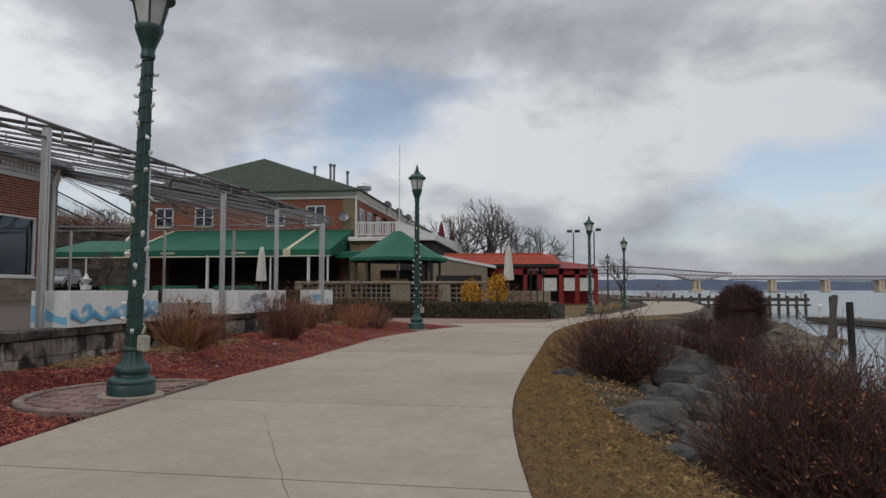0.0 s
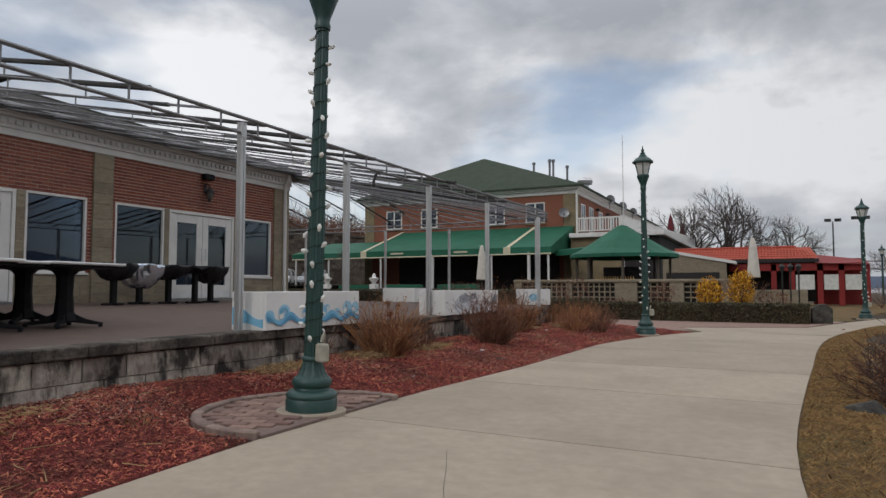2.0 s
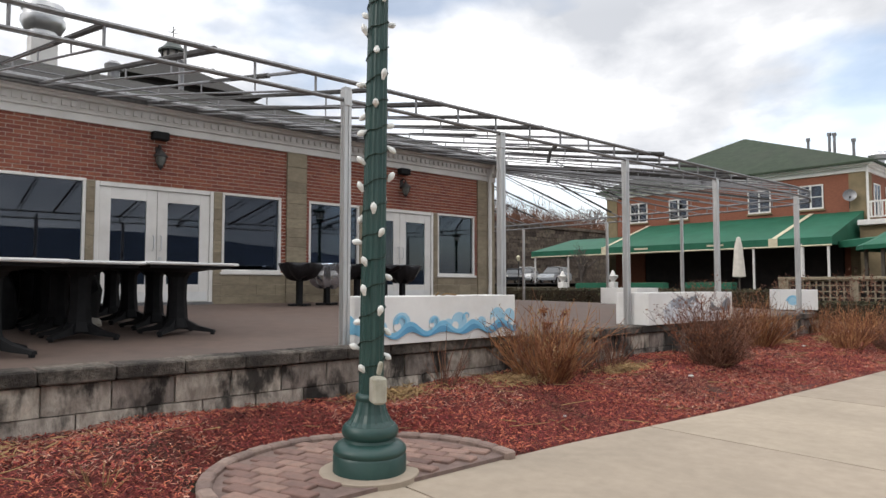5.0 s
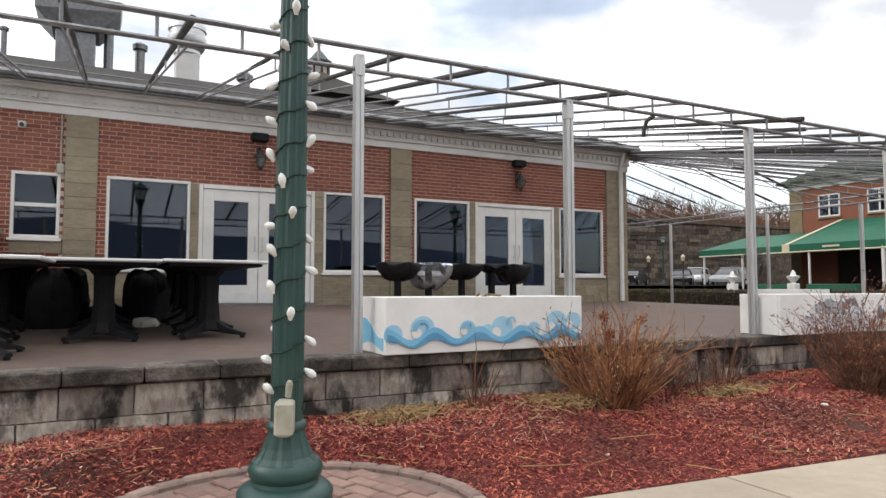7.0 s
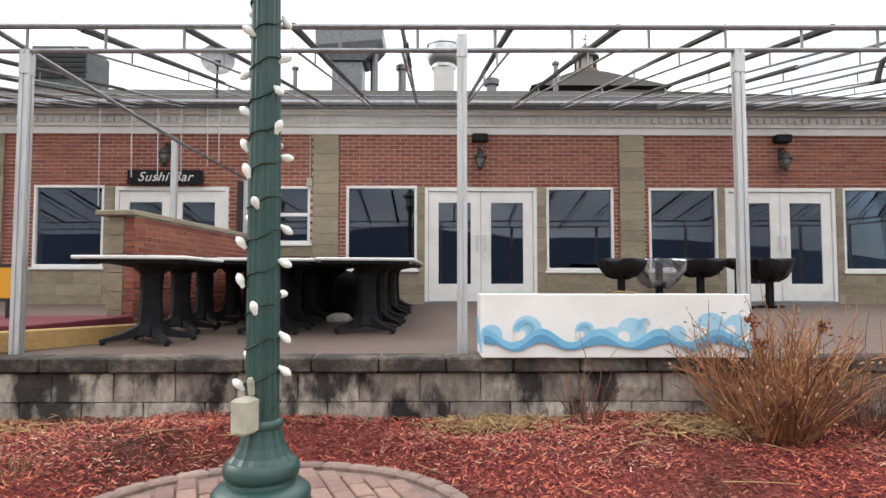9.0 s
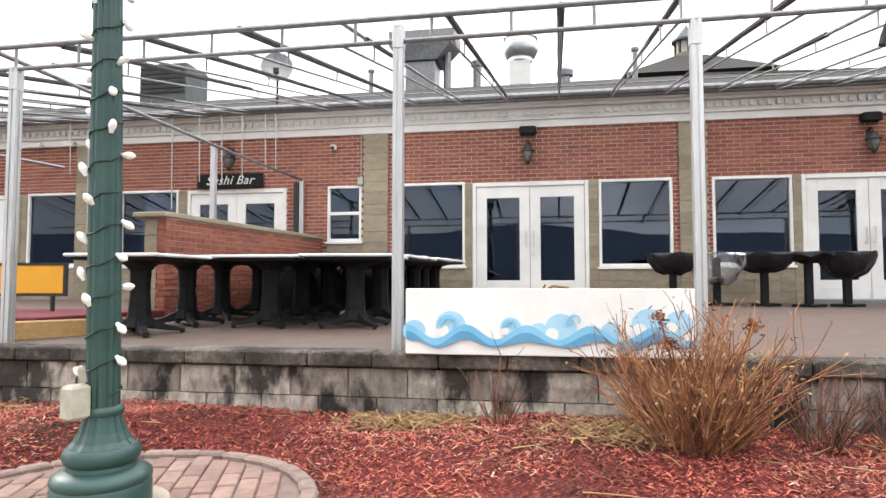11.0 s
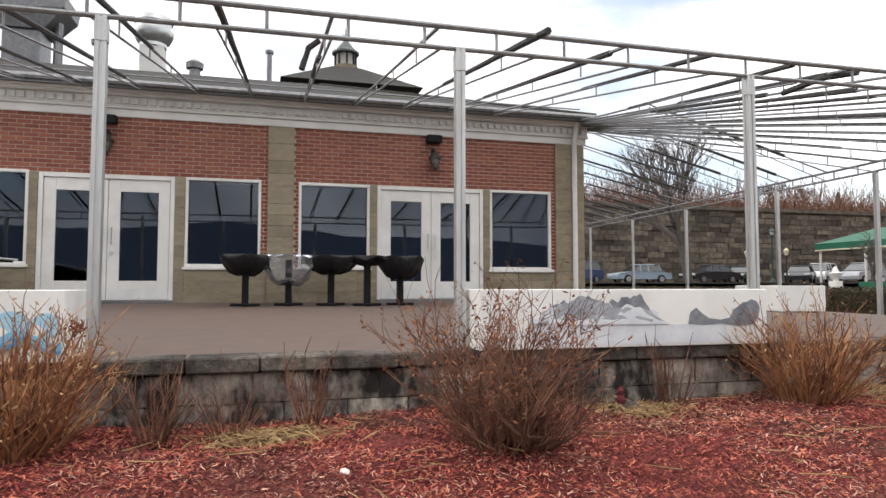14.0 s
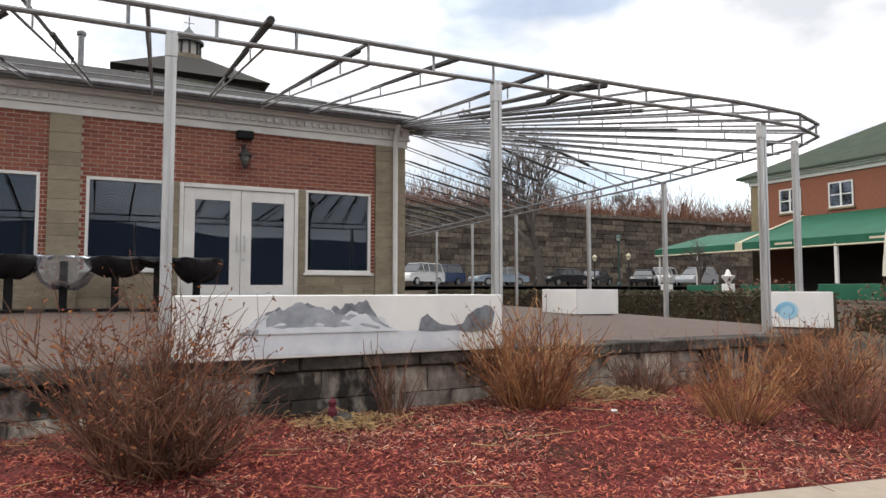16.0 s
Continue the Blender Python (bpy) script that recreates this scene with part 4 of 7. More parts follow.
def wall_lantern(y, z, speaker=True):
    t = thing("wall_lantern", "black iron carriage lantern on a curled wall bracket", "wall lamp", "wall lanterns", at=pose(FX, y, z))
    part("bracket", Build().tube([(0.0, 0, 0.2), (0.08, 0, 0.24), (0.16, 0, 0.2), (0.17, 0, 0.12)], 0.014).box((-0.01, -0.04, 0.02), (0.02, 0.04, 0.22)), "fixture", t)
    part("cap", Build().lathe([(0.125, 0.03), (0.12, 0.05), (0.07, 0.09), (0.055, 0.12), (0.02, 0.15)], 12, (0.17, 0)), "fixture", t, "", True)
    glass = part("glass", Build().lathe([(0.04, -0.13), (0.085, -0.05), (0.09, 0.028)], 8, (0.17, 0)), "lantern_glass", t)
    for k in range(4):
        a = math.pi / 4 + math.pi / 2 * k
        ca, sa = math.cos(a), math.sin(a)
        part("glazing_bar", Build().tube([(0.17 + 0.044 * ca, 0.044 * sa, -0.13), (0.17 + 0.089 * ca, 0.089 * sa, -0.05), (0.17 + 0.094 * ca, 0.094 * sa, 0.03)], 0.007, 4), "fixture", glass)
    part("base", Build().lathe([(0.012, -0.2), (0.03, -0.17), (0.05, -0.14), (0.045, -0.125)], 8, (0.17, 0)), "fixture", t)
    if speaker:
        s = thing("loudspeaker", "small black outdoor loudspeaker under the cornice", "loudspeaker", "loudspeakers", at=pose(FX, y, z + 0.4))
        part("case", cube((0.03, -0.14, -0.07), (0.19, 0.14, 0.07), 0.015), "black", s)
        part("bracket", cube((-0.01, -0.03, -0.03), (0.04, 0.03, 0.03)), "fixture", s)


wall_lantern(8.48, 3.30)
wall_lantern(13.88, 3.30)
wall_lantern(2.96, 3.36, False)

# hanging sign over the side doors
sign = thing("sign_board", "black sign board with white script lettering", "sign", at=pose(FX + 0.05, 2.94, 2.99))
part("board", cube((0, -0.66, -0.13), (0.04, 0.66, 0.13), 0.008), "black", sign)
txt = bpy.data.curves.new("lettering", "FONT")
txt.body, txt.size, txt.shear, txt.extrude, txt.align_x, txt.align_y, txt.space_character = "Sushi Bar", 0.235, 0.35, 0.003, "CENTER", "CENTER", 1.08
txt.materials.append(MAT["white"])
let = new("lettering", txt)
let.parent, let.matrix_basis = sign, pose(0.045, 0, 0, 90, 0, 90)
let["label"] = "white slanted lettering"


# ---- pergola: bare pipe frame of an awning over the terrace ----
pergola = thing("pergola", "bare galvanised pipe awning frame over the terrace", "pergola")
ZL, ZU, PX = 2.765, 2.938, -5.60
CURVE = [(-5.6, -7), (-5.6, 4.75), (-5.6, 15.2), (-5.58, 16.4), (-5.52, 17.7), (-5.56, 18.7), (-5.78, 19.35), (-6.3, 19.7), (-7.3, 19.88), (-9.1, 20.2), (-11.5, 20.6), (-15.3, 21.2), (-18.6, 21.7), (-22.2, 22.2), (-26, 22.7)]


def curve_at(s):
    """A point at s metres along the outer beam from y = 4.75."""
    pts = [Vector((x, y, 0)) for x, y in CURVE[1:]]
    for a, b in zip(pts, pts[1:]):
        d = (b - a).length
        if s <= d:
            return a + (b - a) * (s / d)
        s -= d
    return pts[-1]


def beam_rise(x, y=8.0, k=0.004):
    """The outer beam climbs a little along the terrace."""
    return 0.022 * max(0, -9.0 - x) + k * (min(y, 20) - 8)


for z in (ZL, ZU):
    part("beam", Build().tube([(x, y, z + beam_rise(x, y, 0.0065 if z == ZL else 0.004)) for x, y in CURVE], 0.019 if z == ZL else 0.022, 8), "pipe", pergola, "", True)
for k in range(66):
    s = k * 0.56 - 11.2
    p = curve_at(s) if s > 0 else Vector((PX, 4.75 + s, 0))
    part("stub", Build().tube([(p.x, p.y, ZL + beam_rise(p.x, p.y, 0.0065)), (p.x, p.y, ZU + beam_rise(p.x, p.y))], 0.012, 6), "pipe", pergola)


def post_section(w):
    h, g = w / 2, w * 0.11
    q = [(-h, -h), (-g, -h), (-g, -h + g), (g, -h + g), (g, -h), (h, -h)]
    out = []
    for k in range(4):
        a = math.pi / 2 * k
        out += [(x * math.cos(a) - y * math.sin(a), x * math.sin(a) + y * math.cos(a)) for x, y in q[:-1]]
    return out


def post(x, y, z0, z1, w=0.07, turn=0.0):
    b = Build()
    sec = post_section(w)
    b.loft([[(u, v, z) for u, v in sec] for z in (z0, z1)])
    b.box((-w * 0.56, -w * 0.56, z1 - 0.17), (w * 0.56, w * 0.56, z1 - 0.03), 0.004)
    b.move(pose(x, y, 0, 0, 0, turn))
    part("post", b, "post", pergola)
    part("post_foot", Build().box((x - w * 1.1, y - w * 1.1, z0), (x + w * 1.1, y + w * 1.1, z0 + 0.012), 0.003), "pipe", pergola)


for y, top in ((-4.6, ZL), (-1.6, ZL), (1.6, ZL), (4.75, ZL), (7.87, 2.88), (9.88, ZL), (12.3, ZL), (14.86, ZL), (18.15, ZL)):
    post(PX - 0.01, y, deck_z(PX, y) - 0.01, top + 0.0065 * (y - 8))
for x, y in ((-6.05, 19.3), (-9.1, 20.2), (-11.6, 20.6), (-15.3, 21.2), (-18.6, 21.7), (-22.2, 22.2)):
    post(x, y, deck_z(x, y) - 0.05, ZL + beam_rise(x, y, 0.0065), 0.06)


def rafter(p, q, rnd, light=1.0, cloth=None):
    """A light truss from the outer beam p to the eave q: pipe above, thin pipe below, stubs between, some with remains of cloth."""
    p, q = Vector(p), Vector(q)
    sag = 0.02 * rnd.random()
    up = [p.lerp(q, t) - Vector((0, 0, sag * math.sin(math.pi * t))) for t in (0, 0.25, 0.5, 0.75, 1)]
    lo = [p.lerp(q, t) - Vector((0, 0, (0.155 * (1 - t * 0.72)) + sag)) for t in (0, 0.5, 1)]
    b = Build().tube(up, 0.0165 * light, 7).tube(lo, 0.011 * light, 6)
    for t in (0.14, 0.34, 0.55, 0.76):
        b.tube([p.lerp(q, t), p.lerp(q, t) - Vector((0, 0, 0.155 * (1 - t * 0.72)))], 0.009, 5)
    r = part("rafter", b, "pipe", pergola)
    a = rnd.uniform(0.0, 0.3)
    a, e = cloth or ((a, min(1.0, a + rnd.uniform(0.35, 0.7))) if rnd.random() < 0.8 else (0, 0))
    if e > 0:
        w = 0.024 + 0.006 * rnd.random()
        pts = [p.lerp(q, lerp(a, e, k / 8)) + Vector((0.004 * rnd.random(), 0.006 * rnd.random(), 0.004 - sag * 0.7)) for k in range(9)]
        part("cloth_remnant", Build().tube(pts, w, 7, w * 0.8), "sleeve", r, "dark rolled cloth remnant", True)
    return r


rnd = random.Random(11)
# how far the dark rolled cloth still reaches along each rafter
CLOTH = {-3: (0.0, 0.85), -2: (0.0, 0.75), -1: (0.1, 0.3), 0: (0.0, 0.9), 1: (0.0, 0.8), 2: (0.0, 0.35), 3: (0.0, 0.7), 4: (0.3, 0.55), 5: (0, 0.0), 6: (-0.03, 0.5), 7: (0.05, 0.65), 8: (0.0, 0.4)}
for k in range(-17, 9):
    y = 8.22 + 0.785 * k
    if 4.0 < y < 4.9:
        continue
    rafter((PX, y, ZU + beam_rise(PX, y)), (FX + 0.36, y + max(-0.05, 0.06 * k - 0.05), 4.2), rnd, 1.0, CLOTH.get(k))
hub = (FX + 0.34, B1 - 0.2, 4.2)
for k in range(13):
    s = 10.6 + k * 0.62
    p = curve_at(s)
    rafter((p.x, p.y, ZU + beam_rise(p.x, p.y)), (hub[0] - 0.05 * k, hub[1] + 0.03 * k, 4.18), rnd)
for k in range(15):
    p = curve_at(19.2 + k * 1.0)
    rafter((p.x, p.y, ZU + beam_rise(p.x, p.y)), (p.x - 0.6, B1 + 0.35, 4.15), rnd, 0.85)
part("ledger", Build().tube([(FX + 0.38, B0, 4.17), (FX + 0.38, B1 + 0.3, 4.17), (-26, B1 + 0.4, 4.15)], 0.016, 6), "pipe", pergola)
for z0 in (4.30, 4.40):
    part("ledger", Build().tube([(FX + 0.30 - z0 * 0.02, B0, z0), (FX + 0.30, B1 - 0.2, z0)], 0.012, 6), "pipe", pergola)
# short hanging tail of torn cloth at the outer beam
part("cloth_remnant", Build().tube([(-5.98, 11.3, 2.9), (-6.0, 11.22, 2.84), (-6.01, 11.19, 2.74), (-6.0, 11.17, 2.67)], 0.024, 7), "sleeve", pergola, "torn cloth remnant", True)
part("cloth_remnant", Build().tube([(-5.66, 16.1, 2.97), (-5.95, 16.0, 3.0), (-6.4, 15.95, 2.98)], 0.03, 7), "sleeve", pergola, "torn cloth remnant", True)
# side beam over the ramp wall, with rods hanging from the eave
part("side_beam", Build().tube([(PX, 4.42, ZU + 0.02), (-9.5, 4.32, 2.96), (FX + 0.06, 4.36, 2.96)], 0.022, 8), "pipe", pergola, "", True)
part("side_beam", Build().tube([(-6.6, 1.5, 2.72), (-9.4, 2.0, 2.72)], 0.022, 8), "pipe", pergola, "", True)
part("post", cube((-9.54, 4.24, 1.92), (-9.46, 4.31, 2.97), 0.006), "post", pergola)
part("post", cube((FX + 0.03, 4.32, 0.76), (FX + 0.10, 4.40, 2.97), 0.006), "post", pergola)
part("post", cube((FX + 0.03, 4.22, 0.76), (FX + 0.12, 4.315, 2.92), 0.01), "fixture", pergola)
for y, z in ((1.9, 2.2), (2.45, 2.7), (2.9, 2.65), (3.3, 2.75), (3.75, 2.9), (3.95, 2.9), (0.15, 1.8), (-0.25, 2.9)):
    part("hanging_rod", Build().tube([(FX + 0.34, y, 4.18), (FX + 0.3, y, z + 0.25)], 0.011, 5), "post", pergola)

# ---- street lamps ----
def street_lamp(x, y, z, lean=0.0, lights=True, turn=0.0, detail=True):
    t = thing("street_lamp", "dark green fluted cast-iron lamp post wound with white bulbs", "street lamp", "promenade lamps", at=pose(x, y, z, 0, lean, turn))
    part("base", Build().lathe([(0.213, 0), (0.213, 0.10), (0.205, 0.112), (0.214, 0.128), (0.211, 0.146), (0.188, 0.168), (0.15, 0.182), (0.145, 0.198), (0.16, 0.215), (0.166, 0.238), (0.160, 0.262), (0.146, 0.278)], 28), "lamp_green", t, "", True)
    part("skirt", Build().lathe([(0.145, 0.275), (0.122, 0.30), (0.102, 0.34), (0.088, 0.385), (0.081, 0.415)], 32, (0, 0), 0.06), "lamp_green", t)
    part("collar", Build().lathe([(0.084, 0.412), (0.091, 0.424), (0.091, 0.436), (0.082, 0.45), (0.074, 0.455)], 24), "lamp_green", t, "", True)
    part("column", Build().lathe([(0.073, 0.45), (0.071, 1.4), (0.062, 2.4), (0.055, 3.26)], 32, (0, 0), 0.085), "lamp_green", t, "fluted column")
    part("neck", Build().lathe([(0.066, 3.24), (0.07, 3.27), (0.06, 3.30), (0.066, 3.34), (0.095, 3.42), (0.125, 3.5), (0.135, 3.54), (0.13, 3.56)], 20), "lamp_green", t, "", True)
    lantern = part("lantern", Build().lathe([(0.115, 3.555), (0.185, 3.83)], 6), "frost", t, "pale lantern glass")
    for k in range(6):
        a = math.pi / 3 * k
        part("lantern_bar", Build().tube([(0.118 * math.cos(a), 0.118 * math.sin(a), 3.555), (0.19 * math.cos(a), 0.19 * math.sin(a), 3.84)], 0.011, 5), "lamp_green", lantern)
    part("roof", Build().lathe([(0.2, 3.82), (0.228, 3.835), (0.228, 3.87), (0.2, 3.885), (0.165, 3.93), (0.09, 3.975), (0.075, 3.985)], 20), "lamp_green", t, "", True)
    part("finial", Build().lathe([(0.085, 3.98), (0.085, 4.0), (0.05, 4.03), (0.058, 4.06), (0.03, 4.085), (0.038, 4.12), (0.02, 4.15), (0.006, 4.22)], 12), "lamp_green", t, "", True)
    part("footing", Build().lathe([(0.29, -0.03), (0.29, 0.006), (0.28, 0.012)], 24), "concrete", t, "round concrete footing")
    if lights:
        rnd = random.Random(int(x * 100))
        helix, turns = [], 18.0
        for i in range(int(turns * 12)):
            zz = 0.5 + i / (turns * 12) * 2.76
            a = 2 * math.pi * i / 12 + 0.9
            r = lerp(0.078, 0.06, (zz - 0.6) / 2.7)
            helix.append((r * math.cos(a), r * math.sin(a), zz + 0.008 * math.sin(i * 1.7)))
        part("light_string", Build().tube(helix, 0.0042, 4), "wire", t, "dark green light string")
        bulb = Build().lathe([(0.009, -0.032), (0.012, -0.018), (0.0175, -0.004), (0.019, 0.008), (0.014, 0.024), (0.004, 0.034)], 8).mesh("bulb", True)
        i = 2
        while i < len(helix) - 7:
            i += rnd.choice((4, 5, 5, 6, 7))
            px, py, pz = helix[i]
            d = Vector((px, py, 0)).normalized()
            o = part("bulb", bulb, "bulb", t)
            tip = rnd.uniform(20, 150)
            o.matrix_basis = pose(px + d.x * 0.022, py + d.y * 0.022, pz - 0.005, 0, tip, math.degrees(math.atan2(d.y, d.x)))
        # outlet box
        bx = part("outlet_box", cube((-0.052, -0.04, -0.075), (0.052, 0.04, 0.075), 0.012), "box", t, "weathered outlet box")
        bx.matrix_basis = pose(0.125, -0.04, 0.49, 0, 0, -20)
        o = part("photocell", Build().lathe([(0.014, 0), (0.016, 0.06), (0.01, 0.075)], 8), "box", t)
        o.matrix_basis = pose(0.1, -0.02, 0.575, 0, 18, 0)
    return t


street_lamp(-3.87, 6.92, 0.03, 1.3)
street_lamp(-2.94, 17.53, 0.02, 0, turn=40)
street_lamp(2.45, 29.5, -0.02, 0)
street_lamp(5.3, 39.6, -0.14, 0)
street_lamp(6.3, 56.0, -0.2, 0, lights=False)

# round paved pad at the first lamp, cut off by the walkway
pad = thing("paved_pad", "round pad of pinkish clay pavers with a stone edging", "pavement", kind="structure")
part("bedding", Build().plate([(PC.x + PR * 0.98 * math.cos(a), PC.y + PR * 0.98 * math.sin(a)) for a in [radians(v) for v in range(75, 295, 10)]], -0.06, 0.022), "edging", pad)
paver_mesh = cube((-0.098, -0.047, -0.04), (0.098, 0.047, 0.008), 0.006).mesh("paver")
rnd = random.Random(5)
for i in range(-11, 11):
    for j in range(-6, 6):
        u, v = j * 0.206 + (i % 2) * 0.103, i * 0.103
        px, py = PC.x + u * math.cos(0.35) - v * math.sin(0.35), PC.y + u * math.sin(0.35) + v * math.cos(0.35)
        if (Vector((px, py)) - PC).length < PR - 0.12 and px < along(LEFT_EDGE, py) - 0.06 and (Vector((px, py)) - Vector((-3.87, 6.92))).length > 0.22:
            o = part("paver", paver_mesh, "paver", pad)
            o.matrix_basis = pose(px, py, 0.032 + rnd.uniform(-0.003, 0.003), rnd.uniform(-1, 1), rnd.uniform(-1, 1), 20)
edge_mesh = cube((-0.042, -0.082, -0.06), (0.042, 0.082, 0.012), 0.012).mesh("edging_stone")
for k in range(22):
    a = radians(78 + k * 10.0)
    px, py = PC.x + (PR - 0.02) * math.cos(a), PC.y + (PR - 0.02) * math.sin(a)
    if px < along(LEFT_EDGE, py) - 0.03:
        o = part("edging_stone", edge_mesh, "edging", pad)
        o.matrix_basis = pose(px, py, 0.036 + rnd.uniform(0, 0.008), 0, 0, math.degrees(a) + rnd.uniform(-3, 3))

# ---- painted planters ----
def planter(m, length, deep, tall, label):
    t = thing("planter", label, "planter", "white terrace planters", at=m)
    w = 0.035
    for a, b in (((0, 0), (w, length)), ((-deep, 0), (-deep + w, length)), ((-deep + w, 0), (0, w)), ((-deep + w, length - w), (0, length))):
        part("side", cube((a[0], a[1] + 0.001, 0), (b[0] if b[0] else 0, b[1] - 0.001, tall), 0.006) if a[0] == 0 and a[1] == 0 and b[1] == length else cube((a[0], a[1], 0), (b[0], b[1], tall - 0.002), 0.004), "planter", t)
    part("soil", cube((-deep + w, w, 0.05), (0, length - w, tall - 0.05)), "bank", t)
    part("skid", cube((-deep + 0.05, 0.1, -0.02), (-0.02, length - 0.1, 0.001)), "old_timber", t)
    return t


def flat_shape(outline, x, y_off=0.0, z_off=0.0):
    """A thin painted patch on the planter's front: outline in (along, up)."""
    n = len(outline)
    b = Build()
    b.add([(x, y_off + u, z_off + v) for u, v in outline] + [(x - 0.004, y_off + u, z_off + v) for u, v in outline],
          [tuple(range(n))] + [(i, n + i, n + (i + 1) % n, (i + 1) % n) for i in range(n)])
    return b


def band(length, low, high, n=60, start=0.0):
    us = [start + (length - start) * i / n for i in range(n + 1)]
    return [(u, low(u)) for u in us] + [(u, high(u)) for u in reversed(us)]


def curl(cu, cv, r, turn=1, a0=0.0, width=0.35):
    """A breaking wave crest drawn as a spiral band."""
    out, inn = [], []
    for i in range(26):
        t = i / 25
        a = a0 + turn * t * 4.4
        q = r * (1 - 0.72 * t)
        out.append((cu + q * math.cos(a), cv + q * math.sin(a)))
        q2 = q * (1 - width * (1 - t * 0.5))
        inn.append((cu + q2 * math.cos(a), cv + q2 * math.sin(a)))
    return out + inn[::-1]


def disc(cu, cv, r, n=22):
    return [(cu + r * math.cos(2 * math.pi * i / n), cv + r * math.sin(2 * math.pi * i / n) * 0.95) for i in range(n)]


FZ = 0.585
wave_box = planter(pose(-5.365, 7.99, FZ), 1.80, 0.46, 0.425, "white box planter painted with blue breaking waves")
XF = 0.037
beat = lambda u: math.cos(2 * math.pi * (u - 0.414) / 0.396)
low = lambda u: 0.075 + 0.022 * beat(u) + 0.008 * math.sin(u * 21)
high = lambda u: 0.150 + 0.036 * beat(u + 0.02) + 0.010 * math.sin(u * 17 + 1)
mid_ = lambda u: lerp(low(u), high(u), 0.45) + 0.012 * math.sin(u * 15.9 + 2)
crests = ((0.06, 0.15, 0.075), (0.3, 0.188, 0.098), (0.684, 0.18, 0.066), (0.86, 0.15, 0.062), (0.996, 0.175, 0.098), (1.3, 0.16, 0.06), (1.526, 0.205, 0.102), (1.70, 0.215, 0.078))
for k, (cu, cv, r) in enumerate(crests):
    part("painted_wave", flat_shape([(u, v) for u, v in disc(cu, cv, r) if u < 1.795], XF + 0.003 + 0.0006 * k), "blue_pale", wave_box, "pale blue painted crest")
    if k not in (0, 3, 5):
        part("painted_wave", flat_shape(disc(cu - r * 0.55, cv - r * 0.35, r * 0.42, 14), XF + 0.009), "planter", wave_box)
part("painted_wave", flat_shape(band(1.79, low, high, 70, 0.01), XF + 0.012), "blue", wave_box, "blue painted wave band")
part("painted_wave", flat_shape(band(1.79, low, mid_, 70, 0.01), XF + 0.015), "blue_dark", wave_box, "deep blue painted wave band")
for cu, cv, r, s, a in ((1.09, 0.222, 0.062, -1, 3.6), (0.30, 0.19, 0.09, -1, 3.3), (0.69, 0.185, 0.06, -1, 3.3)):
    part("painted_wave", flat_shape(curl(cu, cv, r, s, a, 0.45)[:: s], XF + 0.018), "blue", wave_box, "curling blue painted crest")
part("painted_wave", flat_shape([(u, v) for u, v in band(0.455, lambda u: 0.05 + 0.03 * math.sin(u * 9), lambda u: 0.19 + 0.07 * math.sin(u * 9 + 1), 20, 0.01)], 0.0).move(pose(0, -0.004, 0, 0, 0, -90) @ pose(0, -0.46, 0)), "blue", wave_box, "blue painted wave band")
part("dry_stems", Build().tube([(-0.2, 0.8, 0.36), (-0.1, 0.95, 0.44), (-0.06, 1.05, 0.43)], 0.01).tube([(-0.22, 0.85, 0.36), (-0.15, 0.9, 0.45)], 0.008), "straw", wave_box)

sea_box = planter(pose(-5.365, 12.36, FZ), 2.38, 0.46, 0.425, "white box planter painted with a grey mountain seascape")
rr = random.Random(2)
def ridge_line(u, base, tall, seed):
    return base + tall * (0.6 + 0.55 * noise.noise((u * 3.1, seed, 0)) + 0.3 * noise.noise((u * 9, seed, 3)) + 0.12 * noise.noise((u * 26, seed, 5))) * min(1, max(0.12, min(u - 0.3, 1.5 - u) * 3.5))


part("mural", flat_shape(band(2.0, lambda u: 0.02, lambda u: 0.165, 8, 0.38), XF + 0.002), "grey_pale", sea_box, "pale painted water")
for k, (z0, tall, mat_, a, b) in enumerate(((0.17, 0.30, "grey_dark", 0.40, 1.42), (0.17, 0.24, "grey_pale", 0.36, 1.40), (0.17, 0.20, "grey_paint", 0.55, 1.45), (0.17, 0.15, "grey_pale", 0.40, 1.48), (0.168, 0.09, "grey_paint", 0.38, 1.35), (0.166, 0.055, "grey_pale", 0.5, 1.5))):
    part("mural", flat_shape(band(b, lambda u: z0, lambda u, tall=tall, k=k, z0=z0: max(z0 + 0.004, ridge_line(u, z0, tall, 3.7 * k + 1.3)), 60, a), XF + 0.004 + 0.0015 * k), mat_, sea_box, "grey painted mountains and cloud")
part("mural", flat_shape([(1.66, 0.16), (1.68, 0.25), (1.73, 0.285), (1.77, 0.25), (1.84, 0.205), (1.95, 0.19), (2.03, 0.205), (2.07, 0.27), (2.10, 0.285), (2.15, 0.32), (2.19, 0.325), (2.23, 0.345), (2.28, 0.33), (2.31, 0.28), (2.29, 0.2), (2.25, 0.15), (2.1, 0.14), (1.95, 0.16), (1.8, 0.15)][::-1], XF + 0.004), "grey_dark", sea_box, "dark painted headland and rock")
plain_box = planter(pose(-10.5, 18.72, deck_z(-10, 18.6), 0, 0, 263), 1.15, 0.75, 0.40, "plain white box planter on the terrace")
crest_box = planter(pose(-6.3, 19.0, 0.60, 0, 0, 307), 0.72, 0.72, 0.42, "white box planter painted with a blue wave crest")
part("painted_wave", flat_shape(disc(0.25, 0.2, 0.11), XF + 0.004), "blue_pale", crest_box, "pale blue painted wave")
part("painted_wave", flat_shape(curl(0.25, 0.19, 0.14, -1, 3.2)[::-1], XF + 0.010), "blue", crest_box, "curling blue painted crest")

